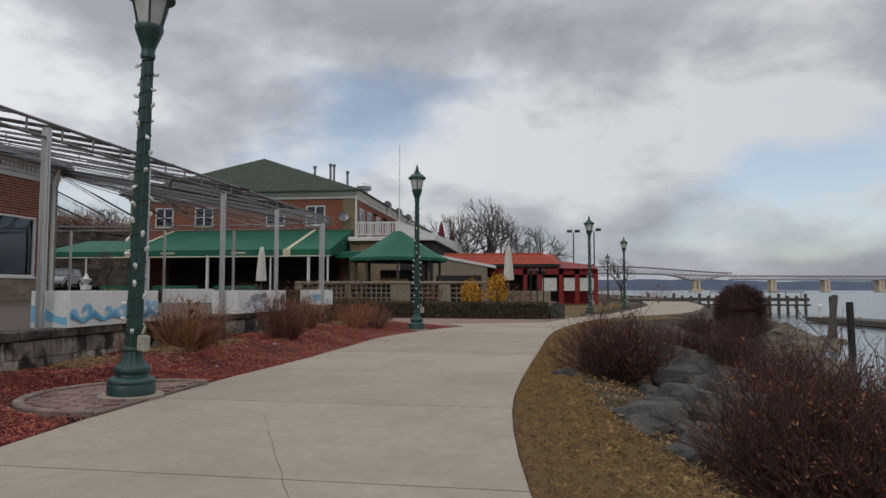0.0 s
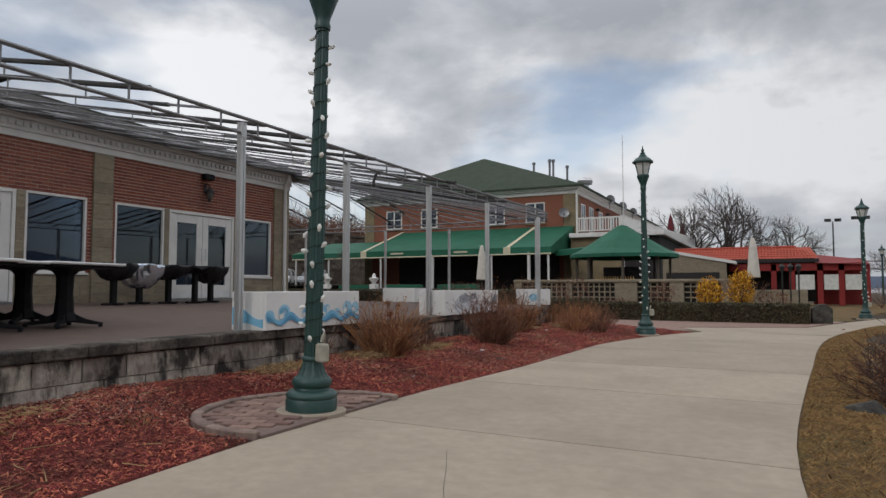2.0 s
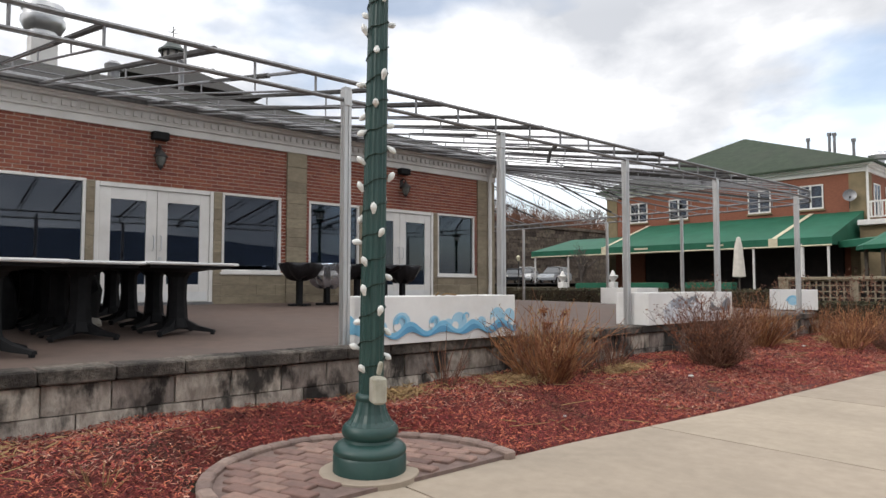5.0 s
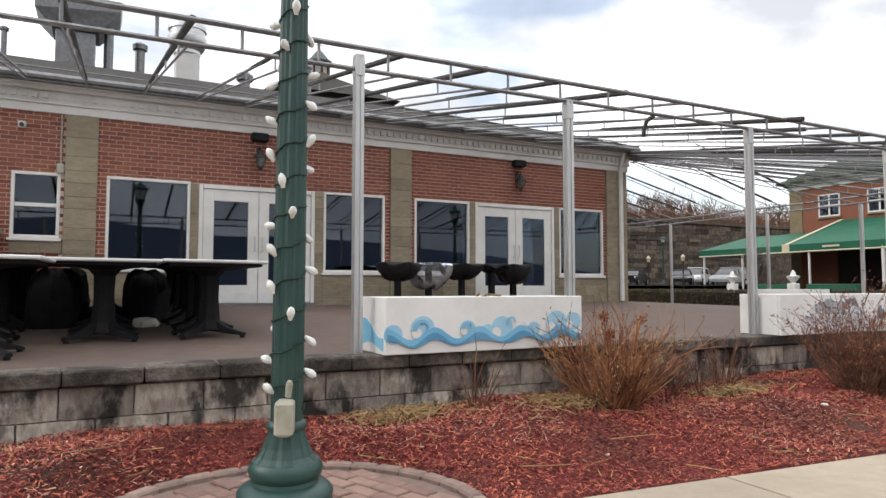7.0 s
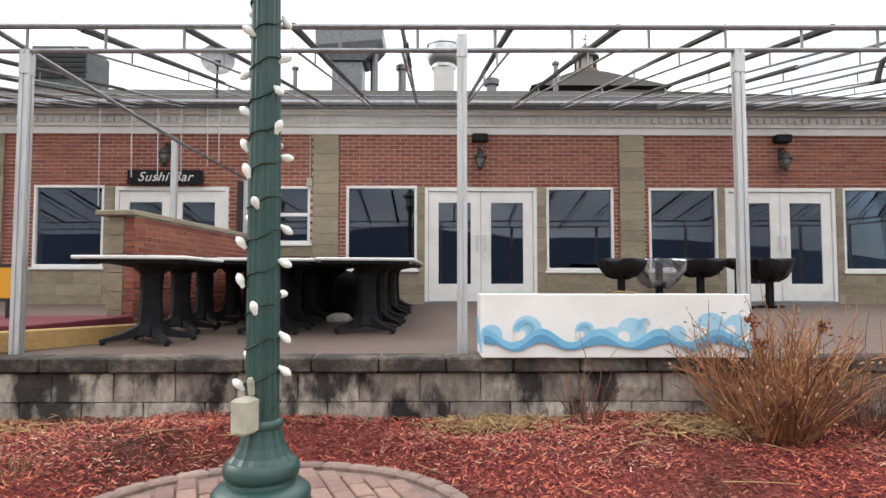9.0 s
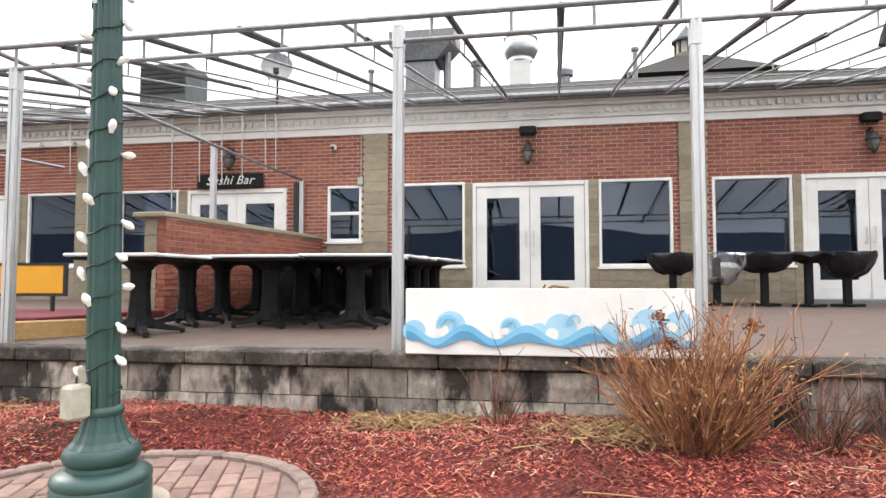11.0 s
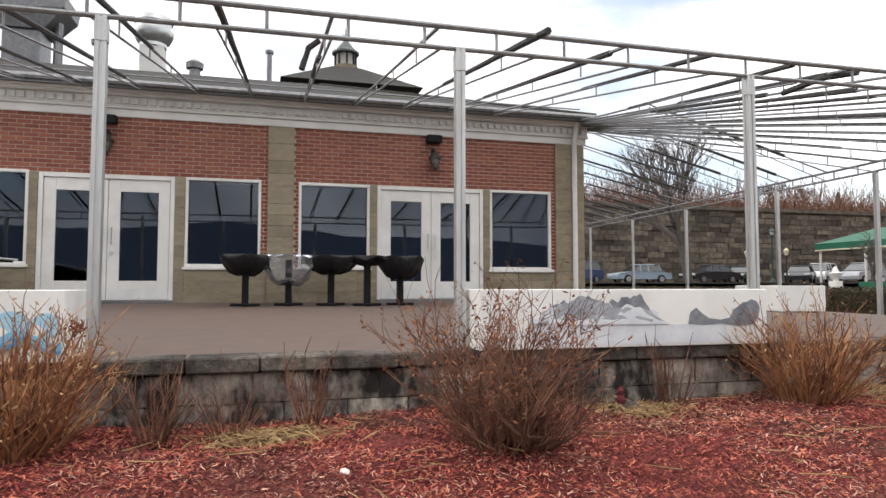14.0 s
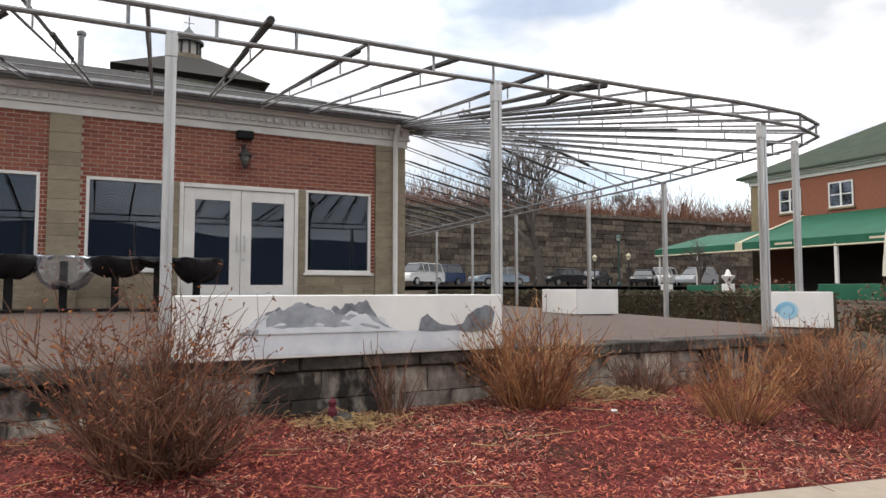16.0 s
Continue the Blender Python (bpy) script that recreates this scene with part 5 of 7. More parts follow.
# ---- tables pushed together ----
def pedestal_table(x, y, z, turn, h=0.70):
    t = thing("pedestal_table", "white-topped restaurant table on a black cast pedestal", "table", "tables pushed together", at=pose(x, y, z, 0, 0, turn))
    part("tabletop", cube((-0.408, -0.447, h - 0.028), (0.408, 0.447, h), 0.008), "top", t)
    part("apron", cube((-0.36, -0.40, h - 0.055), (0.36, 0.40, h - 0.029)), "black", t)
    sec = [(0.10, 0.04), (0.04, 0.10), (-0.04, 0.10), (-0.10, 0.04), (-0.10, -0.04), (-0.04, -0.10), (0.04, -0.10), (0.10, -0.04)]
    part("column", Build().loft([[(u * k, v * k, zz) for u, v in sec] for k, zz in ((1.3, 0.07), (0.95, 0.16), (0.8, 0.36), (0.85, h - 0.14), (1.3, h - 0.09), (2.9, h - 0.058))]), "black", t)
    for k in range(4):
        leg = Build().loft([[(0.03, -0.05, 0.06), (0.03, 0.05, 0.06), (0.03, 0.03, 0.26), (0.03, -0.03, 0.26)], [(0.11, -0.04, 0.05), (0.11, 0.04, 0.05), (0.11, 0.028, 0.14), (0.11, -0.028, 0.14)], [(0.22, -0.035, 0.035), (0.22, 0.035, 0.035), (0.22, 0.028, 0.085), (0.22, -0.028, 0.085)], [(0.38, -0.03, 0.02), (0.38, 0.03, 0.02), (0.38, 0.022, 0.045), (0.38, -0.022, 0.045)]])
        o = part("leg", leg.move(pose(0, 0, 0, 0, 0, 45 + 90 * k)), "black", t)
        part("foot", Build().lathe([(0.022, 0), (0.022, 0.025)], 8, (0.36 * math.cos(radians(45 + 90 * k)), 0.36 * math.sin(radians(45 + 90 * k)))), "black", o)
    return t


rnd = random.Random(8)
first = None
spots = [(-6.36, 5.32)] + [(-7.3 - 0.82 * i, y) for i in range(6) for y in (5.2, 6.15, 7.05)]
for x, y in spots:
    px, py = x + rnd.uniform(-0.04, 0.04), y + rnd.uniform(-0.03, 0.03)
    m = pose(px, py, deck_z(px, py), rnd.uniform(-0.6, 0.6), rnd.uniform(-0.6, 0.6), rnd.uniform(-3, 3))
    if first:
        copy_thing(first, m)
    else:
        first = pedestal_table(px, py, deck_z(px, py), 1.5)
        first.matrix_basis = m


def bundle(x, y, rx, ry, h, seed, mat, name, label, category):
    """A crumpled heap lying on the terrace: sheeting, and dark filler below the tables."""
    b = Build()
    rings = []
    for k, (q, z) in enumerate(((1.0, 0.0), (1.02, 0.25), (0.95, 0.6), (0.75, 0.88), (0.4, 1.0), (0.05, 0.97))):
        ring = []
        for j in range(26):
            a = 2 * math.pi * j / 26
            w = 1 + 0.22 * noise.noise((2.2 * math.cos(a) + seed, 2.2 * math.sin(a), k * 0.5)) + 0.1 * noise.noise((6 * math.cos(a), 6 * math.sin(a) + seed, k * 1.1))
            sq = 1 / max(abs(math.cos(a)), abs(math.sin(a))) ** 0.6
            ring.append((rx * q * w * sq * math.cos(a), ry * q * w * sq * math.sin(a), h * z * (1 + 0.12 * noise.noise((3 * math.cos(a), 3 * math.sin(a), seed))) if k else -0.01))
        rings.append(ring)
    return solid(name, b.loft(rings), mat, label, category, smooth=True, at=pose(x, y, deck_z(x, y)))


# made-up black heaps that fill the darkness under the tables
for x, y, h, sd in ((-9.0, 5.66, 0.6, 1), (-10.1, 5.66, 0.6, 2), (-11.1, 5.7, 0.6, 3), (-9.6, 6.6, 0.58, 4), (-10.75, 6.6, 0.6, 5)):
    bundle(x, y, 0.4, 0.24, h, sd * 3.1, "black", "black_tarp", "added black heap that darkens the space under the pushed-together tables", "tarp")
bundle(-8.75, 6.55, 0.2, 0.13, 0.09, 7.7, "umbrella", "plastic_bag", "crumpled pale plastic bag on the terrace floor under the tables", "plastic bag")


# ---- covered small tables by the wall ----
def draped_cover(seed, rx, ry, drop, lift=0.0):
    """A tarp tied over a table top: puckered top, sagging belly drawn in below."""
    rnd = random.Random(seed)
    b = Build()
    rings = []
    for k, (s, z) in enumerate(((0.05, 0.02), (0.6, 0.025), (0.95, 0.015), (1.0, -0.005), (0.99, -0.04), (0.9, -drop * 0.4), (0.66, -drop * 0.8), (0.36, -drop), (0.1, -drop * 0.96))):
        ring = []
        for j in range(28):
            a = 2 * math.pi * j / 28
            w = 1 + (0.05 * math.sin(7 * a + seed) + 0.04 * math.sin(13 * a + 2 * seed) + 0.04 * rnd.random()) * min(1, k / 3)
            sq = 1 / max(abs(math.cos(a)), abs(math.sin(a))) ** 0.45
            ring.append((rx * s * w * sq * math.cos(a), ry * s * w * sq * math.sin(a), z + lift + (0.03 * math.sin(5 * a + seed) + 0.02 * rnd.random()) * min(1, k / 4) * (1 if k > 2 else 0.4)))
        rings.append(ring)
    return b.loft(rings)


def covered_table(x, y, seed, cover="tarp", rx=0.33, ry=0.355, drop=0.29):
    t = thing("covered_table", "small pedestal table wrapped in a black tarp" if cover == "tarp" else "small pedestal table under a clear plastic sheet", "table", "covered tables", at=pose(x, y, deck_z(x, y)))
    h = 0.76
    part("cover", draped_cover(seed, rx, ry, drop, h), cover, t, "black plastic tarp" if cover == "tarp" else "clear plastic sheet", True)
    part("column", cube((-0.05, -0.05, 0.02), (0.05, 0.05, h - 0.05), 0.008), "black", t)
    part("base", cube((-0.22, -0.05, 0), (0.22, 0.05, 0.04), 0.01).box((-0.05, -0.22, 0.0), (0.05, 0.22, 0.04), 0.01), "black", t)
    return t


covered_table(-11.4, 10.66, 1)
covered_table(-11.5, 11.3, 2, "plastic_film", 0.38, 0.42, 0.44)
covered_table(-11.45, 11.95, 3, "tarp", 0.34, 0.40, 0.26)
covered_table(-11.3, 12.5, 6, "tarp", 0.3, 0.3, 0.12)
covered_table(-11.42, 13.05, 4, "tarp", 0.33, 0.36, 0.34)

# ---- brick ramp wall, timber edge, maroon platform and yellow board ----
ramp = thing("ramp_wall", "low brick wall with a stone cap beside the side entrance", "brick wall", kind="structure")
ramp.matrix_basis = pose(-8.4, 4.28, 0, 0, 0, 173.9)
RL = 4.12
part("core", cube((0.012, 0.0, 0.55), (RL, 0.30, 1.86)), "mortar", ramp)
part("cap", cube((-0.1, -0.06, 1.862), (RL, 0.42, 1.925), 0.012), "stone", ramp, "buff stone cap")
for k in range(6):
    part("pier_stone", cube((-0.016, 0.12, 0.58 + k * 0.213), (0.011, 0.3, 0.79 + k * 0.213), 0.006), "stone", ramp, "buff stone end block")
rb = Build()
for row in range(19):
    z = 0.57 + row * 0.0677
    x = -0.012 + (row % 2) * 0.105
    while x < RL - 0.03:
        rb.box((x, -0.012, z), (min(x + 0.2, RL), -0.001, z + 0.057))
        x += 0.21
    if row % 2:
        rb.box((-0.012, -0.012, z), (0.083, -0.001, z + 0.057))
    rb.box((-0.013, 0.0 + 0.001, z), (0.011, 0.115 if row % 2 else 0.1, z + 0.057))
part("bricks", rb, "brick_rest", ramp)["kind"] = "stuff"

platform = thing("platform", "low platform covered in maroon carpet", "platform", at=pose(-7.4, 3.2, 0.58))
part("deck", cube((-1.0, -2.6, 0.0), (1.0, 1.1, 0.16), 0.01), "maroon", platform)
timber = solid("timber_beam", cube((-0.07, -0.8, 0), (0.07, 0.8, 0.15), 0.008), "timber", "raw yellow timber edging beam on the terrace", "timber", at=pose(-6.05, 4.72, 0.585, 0, 0, 62))
board = thing("yellow_board", "yellow rectangular board with a dark rim on short legs", "sign", at=pose(-7.7, 2.7, 0.74, 0, 0, 4))
part("panel", cube((-0.02, -0.7, 0.2), (0.02, 0.75, 0.52), 0.006), "yellow", board)
for a, b in (((-0.73, 0.17), (0.78, 0.2)), ((-0.73, 0.52), (0.78, 0.55)), ((-0.73, 0.2), (-0.7, 0.52)), ((0.75, 0.2), (0.78, 0.52))):
    part("rim", cube((-0.025, a[0], a[1]), (0.025, b[0], b[1])), "fixture", board)
for y in (-0.5, 0.6):
    part("leg", cube((-0.02, y, 0.0), (0.02, y + 0.03, 0.17)), "fixture", board)

# small fittings on the brick wall
cam_box = thing("flood_light", "small white flood light on the brick wall", "flood light", at=pose(FX, 4.95, 3.55))
part("body", cube((0.0, -0.05, -0.05), (0.08, 0.05, 0.05), 0.01), "white", cam_box)
part("lens", Build().lathe([(0.03, 0), (0.035, 0.04)], 8).move(pose(0.08, 0.0, -0.02, 0, 90, 0)), "fixture", cam_box)
cond = thing("conduit", "thin grey conduit with a junction box on the wall", "conduit", at=pose(FX + 0.02, 5.47, 0))
part("pipe", Build().tube([(0, -0.8, 4.0), (0, -0.1, 3.98), (0, 0, 3.9), (0, 0, 2.86)], 0.014, 6), "box", cond)
part("junction_box", cube((-0.02, -0.05, 2.84), (0.06, 0.05, 2.99), 0.01), "box", cond)
for y in (-1.2, -0.45):
    fl = thing("flood_light", "small white twin flood light under the cornice", "flood light", at=pose(FX + 0.06, y, 3.8))
    part("body", cube((0.0, -0.12, -0.05), (0.1, 0.12, 0.05), 0.015), "white", fl)

# ---- facing of the restaurant front: bricks and stone blocks ----
pier_mesh = {}
for a, b in PIERS:
    z = 0.72
    rnd = random.Random(int(a * 10))
    while z < FRIEZE - 0.02:
        h = min(rnd.choice((0.19, 0.22, 0.3)), FRIEZE - z)
        if FRIEZE - z - h < 0.08:
            h = FRIEZE - z
        key = (round(b - a, 2), round(h, 3))
        if key not in pier_mesh:
            pier_mesh[key] = cube((-0.02, 0.0, 0.0), (0.055, key[0], h - 0.003), 0.004).mesh("stone_block")
        o = part("stone_block", pier_mesh[key], "stone", front)
        o.matrix_basis = pose(FX, a, z)
        z += h
PANELS = [(7.37, 7.5, 0.72, 2.83), (9.5, 9.66, 0.72, 2.83), (12.73, 12.86, 0.72, 2.83), (14.85, 14.98, 0.72, 2.83), (1.86, 2.04, 0.72, 2.83), (-1.55, -1.43, 0.72, 2.83), (-1.9, -1.56, 0.72, 2.83),
          (5.98, 7.37, 0.72, 1.32), (9.66, 10.97, 0.72, 1.30), (11.41, 12.73, 0.72, 1.31), (14.98, 16.3, 0.72, 1.29), (-1.43, -0.32, 0.72, 1.36), (0.1, 1.86, 0.72, 1.36), (4.83, 5.53, 1.6, 1.78)]
for a, b, c, d in PANELS:
    rnd = random.Random(int(a * 31))
    z = c
    while z < d - 0.02:
        h = 0.2 if d - z > 0.3 else d - z
        y = a
        while y < b - 0.01:
            w = min(rnd.choice((0.4, 0.55, 0.7)), b - y)
            if b - y - w < 0.15:
                w = b - y
            part("stone_block", cube((FX - 0.02, y, z), (FX + 0.022, y + w - 0.003, z + h - 0.003), 0.003), "stone", front)
            y += w
        z += h
ZONES = [(-11, -6.3, 2.86, FRIEZE), (-5.87, -0.32, 2.86, FRIEZE), (0.1, 5.53, 2.86, FRIEZE), (5.98, 10.97, 2.86, FRIEZE), (11.41, 16.3, 2.86, FRIEZE),
         (5.98, 6.11, 1.34, 2.86), (10.87, 10.97, 1.34, 2.86), (11.41, 11.49, 1.34, 2.86), (16.22, 16.3, 1.34, 2.86), (4.04, 4.83, 0.75, 2.86), (5.48, 5.53, 0.75, 2.86), (4.83, 5.48, 0.75, 1.58), (0.1, 0.62, 1.38, 2.86), (-5.87, -3.9, 0.75, 2.86), (-11, -6.3, 0.75, 2.86), (-0.19, -0.32, 1.38, 2.86)]
field = Build()
brick_mesh = cube((-0.02, 0, 0), (0.008, 0.196, 0.054), 0.002).mesh("brick")
rnd = random.Random(3)
for a, b, c, d in ZONES:
    row0 = int(round(c / 0.0677))
    for r in range(row0, int(d / 0.0677) + 1):
        z = r * 0.0677
        if z < c - 0.02 or z + 0.05 > d + 0.03:
            continue
        y = math.floor(a / 0.208) * 0.208 - (r % 2) * 0.104
        while y < b:
            y0, y1 = max(y, a), min(y + 0.196, b)
            if y1 - y0 > 0.02:
                if 7.0 < y and y + 0.198 < 10.97 and z > 2.85 and y1 - y0 > 0.195:
                    o = part("brick", brick_mesh, "brick", front)
                    o.matrix_basis = pose(FX + rnd.uniform(0, 0.003), y, z)
                else:
                    field.box((FX - 0.02, y0, z), (FX + 0.006 + rnd.uniform(0, 0.004), y1, z + 0.054))
            y += 0.208
part("bricks", field, "brick_rest", front)["kind"] = "stuff"


# ---- shrubs, stones and litter ----
def stem(b, p, d, length, r, rnd, bend=0.25, steps=4, seg=3):
    """A thin curved stem. Returns its points."""
    pts, q, dd = [Vector(p)], Vector(p), Vector(d).normalized()
    for _ in range(steps):
        dd = (dd + Vector((rnd.uniform(-1, 1), rnd.uniform(-1, 1), rnd.uniform(-0.5, 0.6))) * bend * 0.5).normalized()
        q = q + dd * (length / steps)
        pts.append(q.copy())
    b.tube(pts, r, seg, r * 0.45)
    return pts, dd


def leaf_bits(b, p, rnd, n, size, spread):
    for _ in range(n):
        c = Vector(p) + Vector((rnd.gauss(0, 1), rnd.gauss(0, 1), rnd.gauss(0, 1))) * spread
        u = Vector((rnd.uniform(-1, 1), rnd.uniform(-1, 1), rnd.uniform(-1, 1))).normalized() * size * rnd.uniform(0.6, 1.3)
        v = u.cross(Vector((rnd.uniform(-1, 1), rnd.uniform(-1, 1), rnd.uniform(-1, 1)))).normalized() * size * 0.4
        w = u.cross(v).normalized() * size * 0.12
        b.add([c - u, c + v + w, c + u, c - v + w], [(0, 1, 2), (0, 2, 3), (0, 3, 1), (1, 3, 2)])


def shrub(x, y, h, wide, n, seed, mat, label, lean=0.55, side=2, r=0.0035, leaves=0, leaf_mat="dead_leaf", z=None, droop=0.25, bend=0.3, group="bed shrubs"):
    rnd = random.Random(seed)
    base = bed_z(x, y) if z is None else z
    t = thing("shrub", label, "shrub", group, at=pose(x, y, base - 0.02))
    b, lv = Build(), Build()
    for _ in range(n):
        a = rnd.uniform(0, 2 * math.pi)
        k = math.sqrt(rnd.random())
        p = Vector((math.cos(a) * k * wide * 0.16, math.sin(a) * k * wide * 0.16, 0))
        tilt = k * lean * rnd.uniform(0.7, 1.25)
        d = Vector((math.cos(a) * math.sin(tilt), math.sin(a) * math.sin(tilt), math.cos(tilt)))
        ln = h * rnd.uniform(0.62, 1.05) * (1 - 0.22 * k)
        pts, dd = stem(b, p, d, ln, r * rnd.uniform(0.7, 1.4), rnd, bend)
        for _ in range(side):
            q = pts[rnd.randrange(1, len(pts))]
            e = (dd + Vector((rnd.uniform(-1, 1), rnd.uniform(-1, 1), rnd.uniform(-droop, 0.8))) * 0.9).normalized()
            pp, _ = stem(b, q, e, ln * rnd.uniform(0.15, 0.4), r * 0.6, rnd, bend, 2)
            if leaves and rnd.random() < 0.5:
                leaf_bits(lv, pp[-1], rnd, leaves, 0.016, 0.02)
        if leaves and rnd.random() < 0.35:
            leaf_bits(lv, pts[-1], rnd, leaves * 2, 0.018, 0.025)
    part("branchwork", b, mat, t)["kind"] = "stuff"
    if leaves:
        part("foliage", lv, leaf_mat, t, "dry clinging leaves")["kind"] = "stuff"
    return t


TAN, RED, PRUNED = "tan dry hydrangea stems fanning upward, cut back", "brown twiggy shrub with a few dried red leaves", "small bare shrub pruned to short sticks"
hydrangea = shrub(-4.85, 9.68, 0.76, 1.25, 200, 21, "twig", TAN, 0.74, 4, 0.0058, 1, "straw", bend=0.5)
rnd = random.Random(19)
for dx, dy, dz in ((0.15, -0.19, 0.70), (0.15, -0.14, 0.575), (0.02, 0.3, 0.66)):
    head = Build().tube([(dx * 0.2, dy * 0.2, 0.0), (dx * 0.7, dy * 0.6, dz * 0.6), (dx, dy, dz)], 0.005, 4)
    leaf_bits(head, (dx, dy, dz), rnd, 70, 0.017, 0.02)
    part("flower_head", head, "dead_leaf", hydrangea, "dried brown flower head")
shrub(-4.95, 14.75, 0.72, 1.25, 190, 22, "twig", TAN, 0.72, 4, 0.0058, 1, "straw", bend=0.5)
shrub(-4.25, 17.0, 0.66, 1.2, 180, 23, "twig", TAN, 0.74, 4, 0.0058, bend=0.5)
shrub(-4.4, 12.12, 0.92, 0.95, 120, 24, "twig_brown", RED, 0.52, 8, 0.0042, 2, bend=0.75)
shrub(-4.4, 12.3, 0.55, 0.9, 150, 34, "twig_brown", RED, 0.95, 8, 0.0042, 0, bend=0.95)
shrub(-5.0, 10.35, 0.5, 0.6, 50, 38, "twig_brown", PRUNED, 0.6, 3, 0.004, 0, bend=0.5)
shrub(-5.1, 11.2, 0.56, 0.5, 22, 25, "twig_brown", PRUNED, 0.42, 3, 0.0065)
shrub(-5.15, 13.75, 0.56, 0.5, 24, 26, "twig_brown", PRUNED, 0.42, 2, 0.006)
shrub(-5.1, 8.62, 0.48, 0.4, 14, 27, "twig_brown", PRUNED, 0.5, 3, 0.0055)
shrub(-4.95, 10.75, 0.42, 0.5, 40, 28, "twig_brown", PRUNED, 0.7, 2, 0.0035)
shrub(-5.1, 16.0, 0.45, 0.7, 110, 29, "twig_brown", RED, 0.85, 4, 0.003, 0, bend=0.5)
shrub(-4.1, 15.9, 0.62, 0.9, 130, 35, "twig", TAN, 0.75, 3, 0.0038, 1)
shrub(-3.75, 16.6, 0.6, 0.8, 120, 36, "twig_brown", RED, 0.8, 3, 0.0034, 1)
shrub(-4.1, 18.6, 0.5, 0.9, 150, 30, "twig_brown", RED, 0.95, 4, 0.003, 0, bend=0.5)
shrub(-5.3, 18.2, 0.6, 0.9, 120, 37, "twig", TAN, 0.7, 3, 0.004, 1)
shrub(-4.3, 5.6, 0.16, 0.4, 22, 31, "straw", "small tuft of dry straw in the mulch", 1.0, 2, 0.003)
RIV = "dense leafless shrub of dark reddish twigs on the riverbank"
for x, y, h, w, n, s in ((1.0, 9.9, 0.95, 1.3, 330, 41), (1.85, 5.6, 1.15, 1.7, 620, 43), (2.4, 6.5, 1.15, 1.6, 480, 44), (2.3, 5.1, 1.05, 1.5, 420, 45), (1.95, 13.4, 0.75, 1.1, 200, 46), (3.2, 8.0, 0.85, 1.5, 220, 47), (3.3, 10.5, 0.9, 1.6, 200, 48), (4.2, 13.5, 0.9, 1.8, 200, 49), (4.6, 17.5, 0.9, 2.0, 180, 50), (5.6, 21, 1.0, 2.4, 180, 51), (3.4, 17, 0.8, 1.4, 150, 52), (7.2, 25.5, 1.0, 2.4, 180, 53), (9.0, 29.5, 1.0, 2.6, 160, 54), (5.6, 24.5, 0.8, 1.6, 140, 55)):
    shrub(x, y, h, w, n, s, "twig_red", RIV, 0.95, 10, 0.005 if y < 12 else 0.007, 1 if y < 12 else 0, "dead_leaf", land(x, y) - 0.02, bend=0.75, group="riverbank shrubs")
# clipped round bush by the water
rnd = random.Random(60)
ball = thing("round_bush", "dark brown bush clipped to a rounded crown", "bush", at=pose(7.9, 27.5, land(7.9, 27.5)))
b = Build()
for _ in range(7000):
    d = Vector((rnd.gauss(0, 1), rnd.gauss(0, 1), rnd.gauss(0, 1))).normalized()
    p = Vector((0, 0, 0.95)) + Vector((d.x * 0.95, d.y * 0.95, d.z * 0.92)) * rnd.uniform(0.62, 0.98)
    stem(b, p, d + Vector((0, 0, 0.2)), 0.18, 0.008, rnd, 0.6, 2)
part("crown", b, "twig_red", ball)["kind"] = "stuff"
part("trunk", Build().lathe([(0.12, -0.1), (0.07, 0.5), (0.55, 0.7), (0.72, 1.0), (0.5, 1.4), (0.1, 1.6)], 12), "twig_red", ball)


def boulder(x, y, z, sx, sy, sz, seed, mat="rock", label="weathered grey riverbank boulder", turn=0.0):
    bm = bmesh.new()
    bmesh.ops.create_icosphere(bm, subdivisions=3, radius=1.0)
    for v in bm.verts:
        p = v.co
        k = 1 + 0.4 * noise.noise(p * 1.1 + Vector((seed * 7.1, seed, 0))) + 0.2 * noise.noise(p * 3.3 + Vector((0, seed * 3.7, 0)))
        v.co = p * k
        for nx, ny, nz, lim in ((0.8, 0.5, 0.3, 0.72), (-0.6, 0.6, 0.5, 0.7), (0.1, -0.8, 0.55, 0.68), (-0.2, 0.1, 0.97, 0.62), (-0.8, -0.5, 0.2, 0.75)):
            n = Vector((nx + 0.3 * math.sin(seed * 3 + ny * 9), ny, nz)).normalized()
            over = v.co.dot(n) - lim
            if over > 0:
                v.co -= n * over * 0.97
        v.co = Vector((v.co.x * sx, v.co.y * sy, v.co.z * sz))
    me = bpy.data.meshes.new("boulder")
    bm.to_mesh(me)
    bm.free()
    me.materials.append(MAT[mat])
    ob = new("boulder", me)
    ob.matrix_basis = pose(x, y, z, 0, 0, turn)
    return tagged(ob, label, "boulder", "riverbank boulders")


